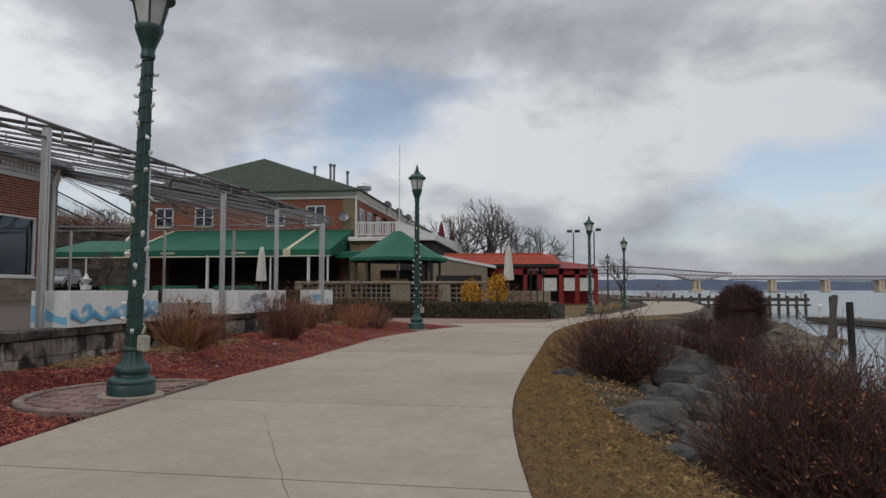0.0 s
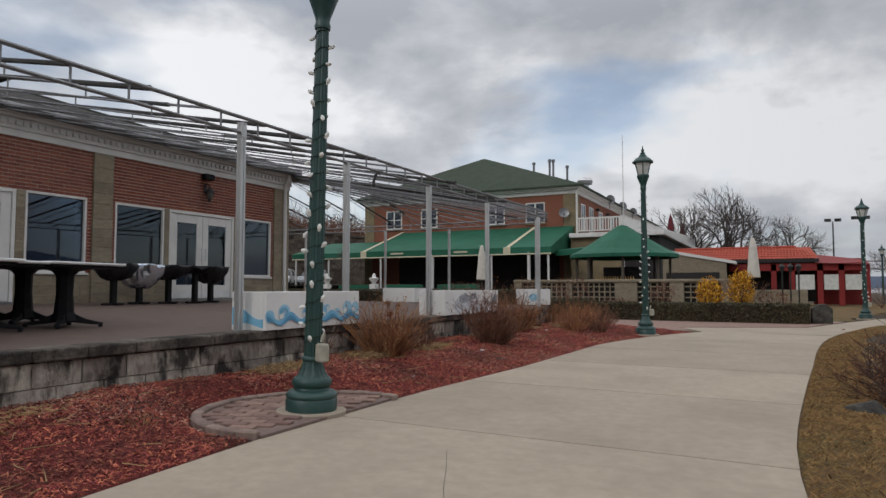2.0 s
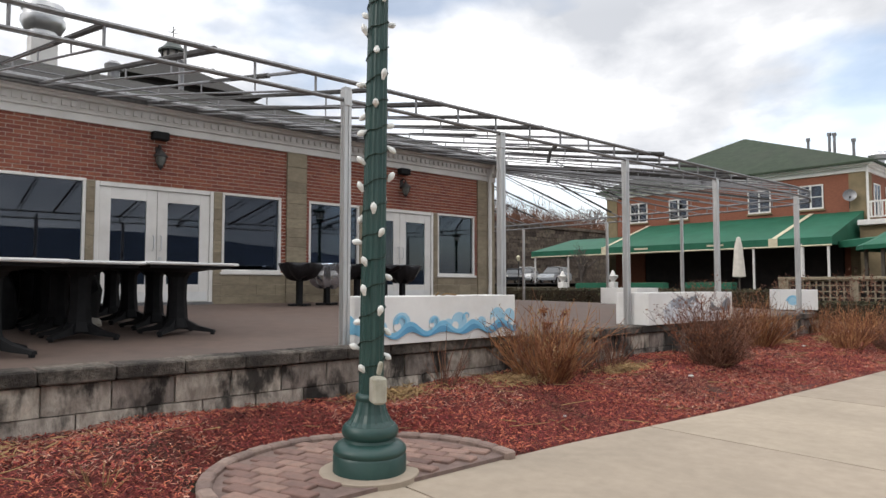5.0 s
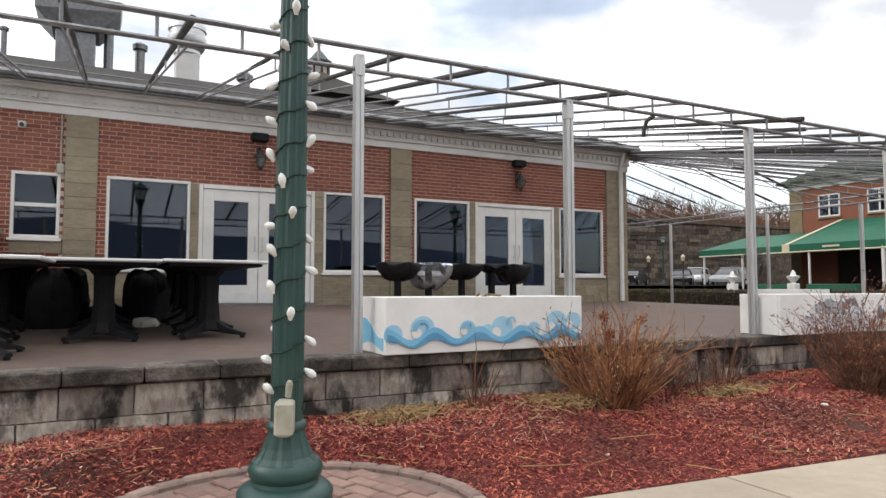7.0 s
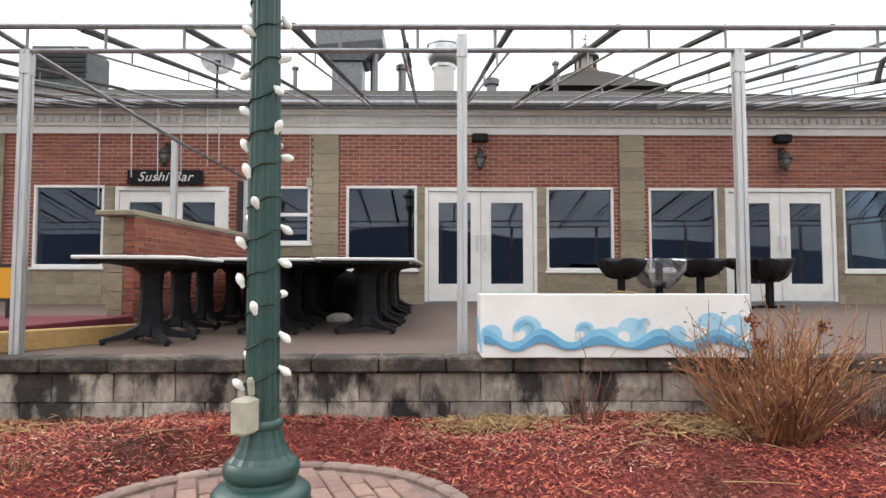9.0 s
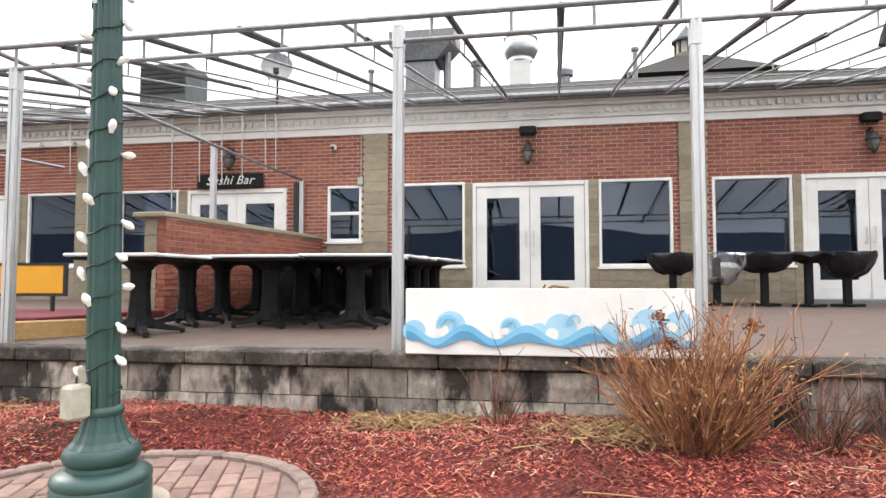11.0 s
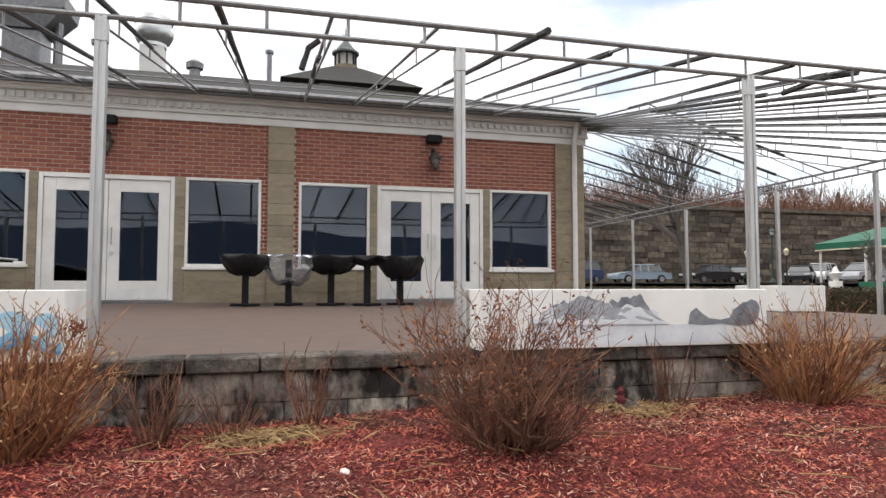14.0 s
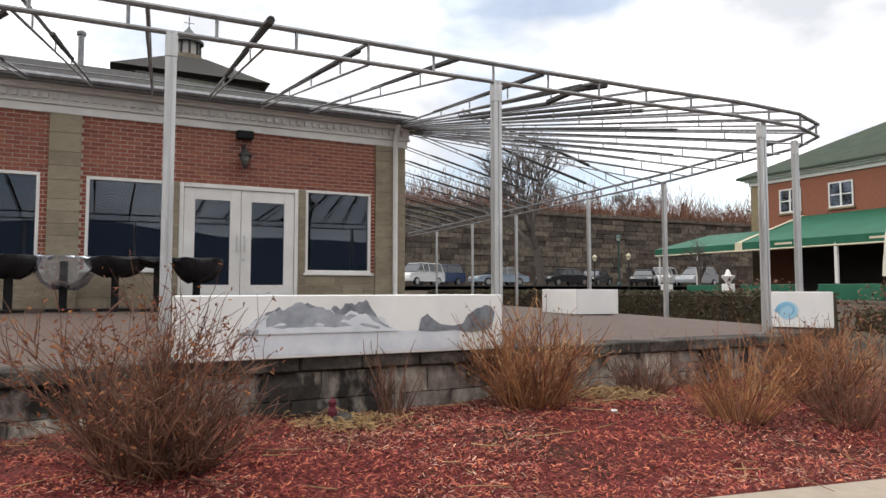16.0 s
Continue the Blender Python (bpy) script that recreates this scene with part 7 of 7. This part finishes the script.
def leafy(x, y, z, r, h, n, seed, mat, label, twigs="twig_brown", leaf=0.06):
    rnd = random.Random(seed)
    t = thing("shrub", label, "shrub", "garden shrubs", at=pose(x, y, z))
    b, lv = Build(), Build()
    for _ in range(max(10, n // 30)):
        a, k = rnd.uniform(0, 6.28), rnd.random()
        stem(b, (0, 0, 0), (math.cos(a) * k, math.sin(a) * k, 1.1), h * 0.95, 0.012, rnd, 0.4)
    for _ in range(n):
        d = Vector((rnd.gauss(0, 1), rnd.gauss(0, 1), rnd.gauss(0, 1))).normalized() * rnd.uniform(0.55, 1.0)
        k = 1 + 0.25 * noise.noise(d * 2.2 + Vector((seed, 0, 0)))
        leaf_bits(lv, (d.x * r * k, d.y * r * k, h * 0.55 + d.z * h * 0.48 * k), rnd, 1, leaf, 0.03)
    part("branchwork", b, twigs, t)["kind"] = "stuff"
    part("foliage", lv, mat, t)["kind"] = "stuff"


leafy(-2.5, 28.6, 0.1, 0.5, 1.3, 1200, 5, "yellow_leaf", "golden-yellow winter shrub by the lattice wall")
leafy(-1.5, 30.2, 0.1, 0.52, 1.6, 1300, 6, "yellow_leaf", "golden-yellow winter shrub by the lattice wall")
for i, (x, y, r, h) in enumerate(((-7.6, 28.3, 1.0, 1.6), (-9.3, 27.5, 1.1, 1.5), (-4.4, 30.5, 0.6, 1.3), (-0.4, 31, 0.7, 1.0), (4.6, 43, 1.2, 1.3), (-5.6, 27.5, 0.8, 0.7), (9.5, 52, 1.4, 1.5), (-10.5, 24, 1.1, 1.3), (-8.2, 23.2, 0.9, 0.9))):
    leafy(x, y, 0.0, r, h, 420, 40 + i, "twig_brown", "bare brown twiggy garden shrub", leaf=0.05)
marker = solid("stone_marker", Build().loft([[(-0.28, -0.06, 0), (0.28, -0.06, 0), (0.28, 0.06, 0), (-0.28, 0.06, 0)], [(-0.28, 0.0, 0.5), (0.28, 0.0, 0.5), (0.28, 0.1, 0.5), (-0.28, 0.1, 0.5)], [(-0.1, 0.02, 0.62), (0.1, 0.02, 0.62), (0.1, 0.11, 0.62), (-0.1, 0.11, 0.62)]]), "rock", "leaning grey stone marker at the hedge end", "stone marker", at=pose(0.85, 24.6, -0.05, 8, 0, 20))

# ---- red-roofed pavilion ----
pav = thing("tiled_pavilion", "low restaurant pavilion with a red clay tile roof", "building")
RZ, EZ = 3.62, 2.82
rf = Build()
for k in range(46):
    x = -6.4 + k * 0.185
    rows_t = []
    for y, z in ((47.9, EZ), (50.2, RZ)):
        rows_t.append([(x + 0.185 * j / 5 + (0.35 if y > 49 and x > 1.0 else 0) * -1, y, z + 0.05 * math.sin(math.pi * j / 5)) for j in range(6)])
    rf.loft(rows_t, caps=False, closed=False)
part("roof_tiles", rf, "tile", pav, "red clay roof tiles")["kind"] = "stuff"
for k in range(1, 6):
    t = k / 6
    part("tile_course", cube((-6.4, lerp(47.9, 50.2, t), lerp(EZ, RZ, t) + 0.035), (lerp(2.1, 1.0, t), lerp(47.9, 50.2, t) + 0.06, lerp(EZ, RZ, t) + 0.075)), "tile", pav)
part("ridge_tiles", Build().tube([(-6.4, 50.2, RZ + 0.04), (1.0, 50.2, RZ + 0.04)], 0.1, 8), "tile", pav)
# strip and back wall take the shade under the roof as near-black colour
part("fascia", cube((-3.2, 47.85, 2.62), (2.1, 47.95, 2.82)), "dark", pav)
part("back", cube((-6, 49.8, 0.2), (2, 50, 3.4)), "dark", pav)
part("beam", cube((-2.9, 48.0, 2.1), (4.5, 48.2, 2.55)), "red_paint", pav, "red painted beam")
for x in (-0.5, 0.5, 2.0, 3.1, 4.4):
    part("column", cube((x, 48.0, 0.0), (x + 0.3, 48.25, 2.5)), "red_paint", pav, "red painted column")
for x in (0.85, 2.35, 3.45):
    part("window", cube((x, 48.05, 0.95), (x + 1.0, 48.09, 1.85)), "frost", pav, "pale window panel")
part("shed_roof", Build().loft([[(1.9, 47.7, 2.55), (4.7, 47.7, 2.45)], [(1.9, 50.5, 3.2), (4.7, 50.5, 2.8)]], caps=False, closed=False).box((1.9, 50.5, 0), (4.7, 50.6, 2.9)), "red_paint", pav)
part("gable", Build().add([(-6.6, 45.8, 0.3), (-2.9, 45.8, 0.3), (-2.9, 45.8, 2.6), (-6.6, 45.8, 3.35), (-6.6, 46.1, 0.3), (-2.9, 46.1, 0.3), (-2.9, 46.1, 2.6), (-6.6, 46.1, 3.35)], [(0, 1, 2, 3), (7, 6, 5, 4), (0, 4, 5, 1), (1, 5, 6, 2), (2, 6, 7, 3), (3, 7, 4, 0)]), "stone", pav, "pale rubble stone gable")
part("barge_board", Build().add([(-6.7, 45.7, 3.32), (-2.4, 45.7, 2.5), (-2.4, 45.7, 2.68), (-6.7, 45.7, 3.5), (-6.7, 47.9, 3.32), (-2.4, 47.9, 2.5), (-2.4, 47.9, 2.68), (-6.7, 47.9, 3.5)], [(0, 1, 2, 3), (7, 6, 5, 4), (0, 4, 5, 1), (1, 5, 6, 2), (2, 6, 7, 3), (3, 7, 4, 0)]), "white", pav, "white barge board")
# near-black plate on the gable paints the shade inside its opening
part("opening", cube((-6.4, 45.76, 1.0), (-3.3, 45.795, 2.0)), "dark", pav)
part("stone_wall", cube((-3.0, 41.5, 0.0), (1.2, 41.9, 0.95), 0.02), "stone", pav, "low rubble stone wall")
for x, y, h, g in ((-1.3, 40, 2.0, 0.55), (-15.9, 38.5, 2.15, 0.5)):
    u = thing("folded_umbrella", "tall folded beige patio umbrella", "umbrella", "folded umbrellas", at=pose(x, y, g))
    part("canopy", Build().lathe([(0.1, 1.0), (0.33, 1.05), (0.3, 1.5), (0.2, 2.6), (0.1, 3.05), (0.02, 3.1)], 10, (0, 0), 0.12), "umbrella", u)
    part("pole", Build().tube([(0, 0, 0), (0, 0, 1.1)], 0.04), "old_timber", u)
for x in (0.0, 0.35, 0.7):
    g = thing("garden_lamp", "short dark garden lamp with a small lantern", "lamp", "garden lamps", at=pose(x, 38, 0.1))
    part("pole", Build().tube([(0, 0, 0), (0, 0, 1.7)], 0.04), "fixture", g)
    part("lantern", Build().lathe([(0.06, 1.7), (0.13, 1.95), (0.15, 1.97), (0.02, 2.12)], 6), "fixture", g)
for x, y, h in ((5.2, 80, 8.0), (7.1, 75, 7.7)):
    m = thing("floodlight_mast", "tall thin mast with a pair of floodlights", "light mast", "light masts", at=pose(x, y, -0.2))
    part("mast", Build().tube([(0, 0, 0), (0, 0, h)], 0.09, 8, 0.06), "fixture", m)
    part("floodlight", cube((-0.75, -0.1, h), (-0.15, 0.1, h + 0.3)), "fixture", m)
    part("floodlight", cube((0.15, -0.1, h), (0.75, 0.1, h + 0.3)), "fixture", m)

# ---- trees ----
def bare_tree(x, y, z, h, seed, spread=0.5, r=0.22, depth=5, label="leafless spreading tree with fine winter twigs", trunk=0.25):
    rnd = random.Random(seed)
    t = thing("tree", label, "tree", "bare trees", at=pose(x, y, z))
    tr, cr = Build(), Build()

    def grow(p, d, ln, rad, level):
        q, pts = Vector(p), [Vector(p)]
        dd = Vector(d)
        for _ in range(3):
            dd = (dd + Vector((rnd.uniform(-1, 1), rnd.uniform(-1, 1), rnd.uniform(-0.3, 0.5))) * 0.14).normalized()
            q = q + dd * ln / 3
            pts.append(q.copy())
        (tr if level < 2 else cr).tube(pts, rad, 6 if level < 2 else 3, rad * 0.62)
        if level >= depth:
            return
        for k in range(3 if level else 5):
            a = 2 * math.pi * (k + rnd.random()) / (3 if level else 5)
            side = dd.orthogonal().normalized()
            side = Matrix.Rotation(a, 3, dd) @ side
            e = (dd + side * spread * rnd.uniform(0.7, 1.5) + Vector((0, 0, 0.12))).normalized()
            grow(pts[-1] if k < 2 else pts[2], e, ln * rnd.uniform(0.62, 0.82), rad * 0.58, level + 1)

    grow((0, 0, 0), (0, 0, 1), h * trunk, r, 0)
    part("trunk", tr, "bark", t)
    part("crown", cr, "bark", t, "bare twigs")["kind"] = "stuff"
    return t


bare_tree(-37.5, 37.3, 0.9, 17.5, 7, 0.42, 0.34, 6, trunk=0.23)
bare_tree(-4.6, 78, 0.3, 16.5, 8, 0.6, 0.4, 6, trunk=0.22)
bare_tree(-8.6, 79, 0.3, 15, 9, 0.6, 0.36, 6, trunk=0.22)
bare_tree(0.6, 81, 0.3, 13, 10, 0.65, 0.32, 6, trunk=0.2)
bare_tree(8.8, 66, -0.2, 7.5, 12, 0.6, 0.12, 5, trunk=0.22)
bare_tree(-28, 41.5, 0.8, 4.5, 14, 0.6, 0.12, 4)

# ---- parking, stone embankment wall and hillside ----
lot = Build().plate([(-51, 20), (-34, 20), (-34, 60), (-51, 75)], 1.2, 1.27)
solid("road", lot, "asphalt", "grey asphalt parking lot", "parking lot", kind="structure")
emb = thing("embankment_wall", "tall coursed granite embankment wall, brown and weathered", "stone wall", kind="structure")
part("core", cube((-54, -10, 0.5), (-52.1, 120, 8.0)), "wall_stone", emb)
rnd = random.Random(15)
st = Build()
z = 1.0
while z < 7.9:
    h = rnd.uniform(0.42, 0.58)
    y = 12 + rnd.random()
    while y < 92:
        w = rnd.uniform(0.8, 1.9)
        st.box((-52.12, y + 0.015, z + 0.015), (-52.0 + rnd.uniform(0, 0.1), y + w - 0.015, z + h - 0.015))
        y += w
    z += h
part("stones", st, "wall_stone", emb)["kind"] = "stuff"
part("coping", cube((-54.2, -10, 8.0), (-51.8, 120, 8.3)), "wall_stone", emb)
hill = grid([-54.5 - 9 * i for i in range(14)], [-30 + 8 * j for j in range(24)], lambda x, y: 7.7 + (-54.5 - x) * 0.10 + 1.2 * noise.noise((x * 0.03, y * 0.03, 2)))
hill.f = [f[::-1] for f in hill.f]
solid("hillside", hill, "bank", "brown wooded winter hillside above the wall", "hillside", kind="structure")
rnd = random.Random(16)
scrub = Build()
for _ in range(3600):
    x, y = -55 - 60 * rnd.random() ** 1.6, rnd.uniform(15, 130)
    zz = 7.6 + (-54.5 - x) * 0.10
    hh = rnd.uniform(1.5, 5.5)
    p = Vector((x, y, zz))
    for _ in range(5):
        stem(scrub, p, (rnd.gauss(0, 0.45), rnd.gauss(0, 0.45), 1), hh * rnd.uniform(0.6, 1.1), 0.035, rnd, 0.5, 3)
solid("scrub_wood", scrub, "twig_brown", "thicket of bare brown trees on the hill", "woods", kind="stuff")
for i, (x, y, h) in enumerate(((-66, 52, 8), (-62, 66, 7), (-70, 78, 8.5), (-64, 36, 8), (-60, 88, 7), (-72, 62, 9))):
    bare_tree(x, y, 8.0 + (-54.5 - x) * 0.1, h, 70 + i, 0.6, 0.2, 5, trunk=0.22)
for i, (x, y, w, h, mat) in enumerate(((-96, 74, 6, 2.4, "stone"), (-104, 62, 5, 2.2, "b2_brick"), (-100, 92, 5, 2.2, "stone"))):
    hs = thing("hill_house", "small far house among trees on the hill", "house", "hill houses", at=pose(x, y, 7.9 + (-54.5 - x) * 0.1))
    part("wall", cube((-3, -w / 2, 0), (3, w / 2, h)), mat, hs)
    part("roof", Build().loft([[(-3.4, -w / 2 - 0.4, h), (3.4, -w / 2 - 0.4, h), (3.4, w / 2 + 0.4, h), (-3.4, w / 2 + 0.4, h)], [(-0.1, -w / 2, h + 1.5), (0.1, -w / 2, h + 1.5), (0.1, w / 2, h + 1.5), (-0.1, w / 2, h + 1.5)]]), "shingle", hs)
    for k in range(3):
        part("window", cube((3.0, -w / 2 + 0.6 + k * w * 0.3, h * 0.4), (3.05, -w / 2 + 1.5 + k * w * 0.3, h * 0.75)), "dark", hs)
spire = thing("church_spire", "far thin church spire above the trees", "church", at=pose(-112, 128, 12))
part("tower", cube((-1.2, -1.2, -6), (1.2, 1.2, 3)), "wall_stone", spire)
part("spire", Build().loft([[(-1.2, -1.2, 3), (1.2, -1.2, 3), (1.2, 1.2, 3), (-1.2, 1.2, 3)], [(-0.1, -0.1, 9), (0.1, -0.1, 9), (0.1, 0.1, 9), (-0.1, 0.1, 9)]]), "shingle", spire)


def car(x, y, turn, paint, kind="sedan", label=""):
    t = thing("car", label, "car", "parked cars", at=pose(x, y, 1.27, 0, 0, turn))
    tall = 1.45 if kind == "sedan" else 1.72
    belt = 0.92 if kind == "sedan" else 1.08
    prof = [(-2.3, 0.45), (-2.28, belt - 0.12), (-1.2 if kind == "sedan" else -2.2, belt), (0.85, belt), (2.1, belt - 0.16), (2.3, 0.6), (2.25, 0.35), (-2.2, 0.32)]
    body = Build().loft([[(u, -0.86, v) for u, v in prof], [(u, -0.9, v * 0.98 + 0.01) for u, v in prof], [(u, 0.9, v * 0.98 + 0.01) for u, v in prof], [(u, 0.86, v) for u, v in prof]])
    part("body", body, paint, t)
    c0, c1 = ((-1.75, 1.05), (-0.95, 0.35)) if kind == "sedan" else ((-2.2, 1.25), (-1.9, 0.45))
    cab = Build().loft([[(c0[0], -0.8, belt), (c0[1], -0.8, belt), (c0[1], 0.8, belt), (c0[0], 0.8, belt)], [(c1[0], -0.62, tall - 0.06), (c1[1], -0.62, tall - 0.06), (c1[1], 0.62, tall - 0.06), (c1[0], 0.62, tall - 0.06)]])
    part("glasshouse", cab, "glass_dark", t, "dark car windows")
    part("roof", cube((c1[0] - 0.05, -0.66, tall - 0.07), (c1[1] + 0.05, 0.66, tall), 0.03), paint, t)
    for u in (c0[0] * 0.45 + c1[0] * 0.55, -0.35, c1[1] * 0.8):
        for s in (-1, 1):
            part("pillar", Build().tube([(u * 1.05, s * 0.81, belt), (u, s * 0.63, tall - 0.04)], 0.035, 4), paint, t)
    for u in (-1.4, 1.4):
        for s in (-1, 1):
            w = part("wheel", Build().lathe([(0.2, -0.1), (0.32, -0.09), (0.34, 0), (0.32, 0.09), (0.2, 0.1)], 16).move(pose(u, s * 0.84, 0.33, 90, 0, 0)), "rubber", t, "black tyre", True)
            part("rim", Build().lathe([(0.21, -0.105), (0.2, 0.105)], 12).move(pose(u, s * 0.84, 0.33, 90, 0, 0)), "chrome", w)
    for s in (-1, 1):
        part("headlight", cube((2.12, s * 0.7 - 0.18, 0.62), (2.27, s * 0.7 + 0.18, 0.76), 0.02), "frost", t)
        part("tail_light", cube((-2.31, s * 0.72 - 0.14, 0.68), (-2.24, s * 0.72 + 0.14, 0.86), 0.02), "red_paint", t)
    return t


MAT["glass_dark"] = material("dark_car_glass", (0.015, 0.017, 0.02), (0.03, 0.033, 0.036), 3, 0.12, spec=0.7)
car(-46, 32.0, -60, "car_white", "suv", "white sport utility car parked nose out")
car(-48, 34.6, -70, "car_navy", "suv", "dark blue pickup parked in the lot")
car(-46, 39.0, -92, "car_blue", "sedan", "pale blue sedan parked by the stone wall")
car(-45.5, 45.0, -85, "car_dark", "sedan", "black sedan parked by the stone wall")
car(-47, 49.3, -60, "car_dark", "sedan", "dark sedan parked by the stone wall")
car(-44, 52.3, -50, "car_dark", "sedan", "black hatchback parked by the stone wall")
car(-46, 56.3, -60, "car_white", "suv", "white sport utility car parked by the wall")
car(-44, 58.5, -75, "car_silver", "suv", "silver estate car parked by the hedge")
street_lamp(-40.5, 46.5, 1.2, 0, lights=False)
for x, y in ((-36, 40.5), (-33.5, 41.2)):
    g = thing("garden_lamp", "short dark garden lamp with a small lantern", "lamp", "garden lamps", at=pose(x, y, 1.0))
    part("pole", Build().tube([(0, 0, 0), (0, 0, 1.9)], 0.045), "fixture", g)
    part("lantern", Build().lathe([(0.08, 1.9), (0.15, 2.15), (0.17, 2.18), (0.02, 2.35)], 6), "cream", g)
for x, y in ((-26.5, 37.5), (-23.5, 38.5)):
    u = thing("garden_urn", "white pedestal urn at the terrace garden", "urn", "white urns", at=pose(x, y, 0.6))
    part("pedestal", cube((-0.22, -0.22, 0), (0.22, 0.22, 0.7), 0.02), "white", u)
    part("bowl", Build().lathe([(0.1, 0.7), (0.14, 0.8), (0.3, 1.0), (0.32, 1.08), (0.15, 1.12), (0.1, 1.3), (0.03, 1.4)], 12), "white", u, "", True)
for x, y in ((-21.5, 38.8), (-17.5, 38.6), (-25.5, 39.5)):
    bx = thing("garden_box", "long dark green timber planter box", "planter", "green planters", at=pose(x, y, 0.6))
    part("box", cube((-1.3, -0.3, 0), (1.3, 0.3, 0.65), 0.02), "awning", bx)
    part("soil", cube((-1.2, -0.2, 0.6), (1.2, 0.2, 0.67)), "bank", bx)

# ---- river: pier, floats, pilings and the long bridge ----
pier = thing("timber_pier", "low weathered timber pier in the river", "pier")
part("deck", cube((10, 78, -0.25), (30.5, 84, 0.1)), "old_timber", pier)
part("deck", cube((9, 70, -0.25), (14, 78, 0.1)), "old_timber", pier)
for k in range(22):
    part("mooring_post", Build().tube([(10.5 + k * 0.93, 77.9, -2.2), (10.5 + k * 0.93, 77.9, 0.35 if k % 3 else 0.6)], 0.16, 7), "old_timber", pier)
part("fender", cube((10, 77.7, -0.75), (30.5, 77.85, -0.55)), "old_timber", pier)
part("rail", cube((20, 78, 0.75), (30, 78.08, 0.85)), "pipe", pier)
for k in range(7):
    part("rail_post", cube((20 + k * 1.6, 78, 0.1), (20.08 + k * 1.6, 78.08, 0.8)), "pipe", pier)
fl = thing("floating_dock", "low grey floating dock with white bollards", "dock")
part("deck", Build().plate([(21.6, 56.5), (24, 57.5), (28, 38), (24.8, 37)], -1.45, -1.1), "old_timber", fl)
for x, y in ((22.4, 55.8), (24, 45), (26, 39)):
    part("bollard", Build().lathe([(0.14, -1.1), (0.16, -0.3), (0.2, -0.25), (0.05, 0.0)], 10), "white", fl).matrix_basis = pose(x, y, 0)
for pts, r in ((((14.2, 35.0, -2), (14.6, 35.2, 0.75)), 0.17), (((14.8, 35.8, -2), (14.55, 35.4, 0.7)), 0.15)):
    o = solid("piling", Build().tube(pts, r, 10, r * 0.9), "old_timber", "leaning weathered timber mooring pile", "piling", "mooring piles")
solid("piling", Build().tube([(12.2, 28.3, -2.2), (12.15, 28.3, 0.55)], 0.13, 10), "fixture", "dark steel mooring pile in the water", "piling", "mooring piles")

bridge = thing("river_bridge", "long steel truss bridge crossing the wide river", "bridge")
BY = 900.0
deck_z_at = lambda x: float(np.interp(x, [60, 160, 260, 900], [24, 22.5, 19.5, 16.5]))
x = 60.0
span = 5.5
tr_b = Build()
while x < 900:
    za, zb = deck_z_at(x), deck_z_at(x + span)
    hump = lambda u: 3.0 + 6.0 * math.exp(-((u - 120) / 95.0) ** 2)
    drop = lambda u: 7.5 * math.exp(-((u - 220) / 24.0) ** 2) + 6.5 * math.exp(-((u - 60) / 24.0) ** 2)
    for dy in (0, 16):
        tr_b.tube([(x, BY + dy, za + (hump(x) if x < 262 else 0)), (x + span, BY + dy, zb + (hump(x + span) if x < 262 else 0))], 0.75, 4)
        tr_b.tube([(x, BY + dy, za - drop(x) - (5 if x > 262 else 0)), (x + span, BY + dy, zb - drop(x + span) - (5 if x > 262 else 0))], 0.75, 4)
        tr_b.tube([(x, BY + dy, za - drop(x) - (5 if x > 262 else 0)), (x + span / 2, BY + dy, (za + zb) / 2 + (hump(x) if x < 262 else 0)), (x + span, BY + dy, zb - drop(x + span) - (5 if x > 262 else 0))], 0.4, 4)
    x += span
part("truss", tr_b, "steel", bridge, "grey steel truss")["kind"] = "stuff"
for a, b in ((60, 262), (262, 560), (560, 900)):
    part("roadway", Build().loft([[(a, BY, deck_z_at(a) - 0.6), (a, BY + 16, deck_z_at(a) - 0.6), (a, BY + 16, deck_z_at(a) + 0.6), (a, BY, deck_z_at(a) + 0.6)], [(b, BY, deck_z_at(b) - 0.6), (b, BY + 16, deck_z_at(b) - 0.6), (b, BY + 16, deck_z_at(b) + 0.6), (b, BY, deck_z_at(b) + 0.6)]]), "steel", bridge)
for x, w in ((220, 6), (315, 3), (380, 3), (445, 3), (510, 3), (575, 3), (640, 3), (705, 3)):
    top = deck_z_at(x) - (8 if x == 220 else 5.2)
    for dx in (-w * 0.6, w * 0.6) if x > 220 else (-2.4, 2.4):
        part("pier", cube((x + dx - 1.4, BY, 0), (x + dx + 1.4, BY + 14, top)), "pier", bridge, "pale concrete pier with warm sunlight in its colour")
    part("pier_base", cube((x - w * 1.3, BY - 1, -4), (x + w * 1.3, BY + 15, 1.5)), "pier", bridge)
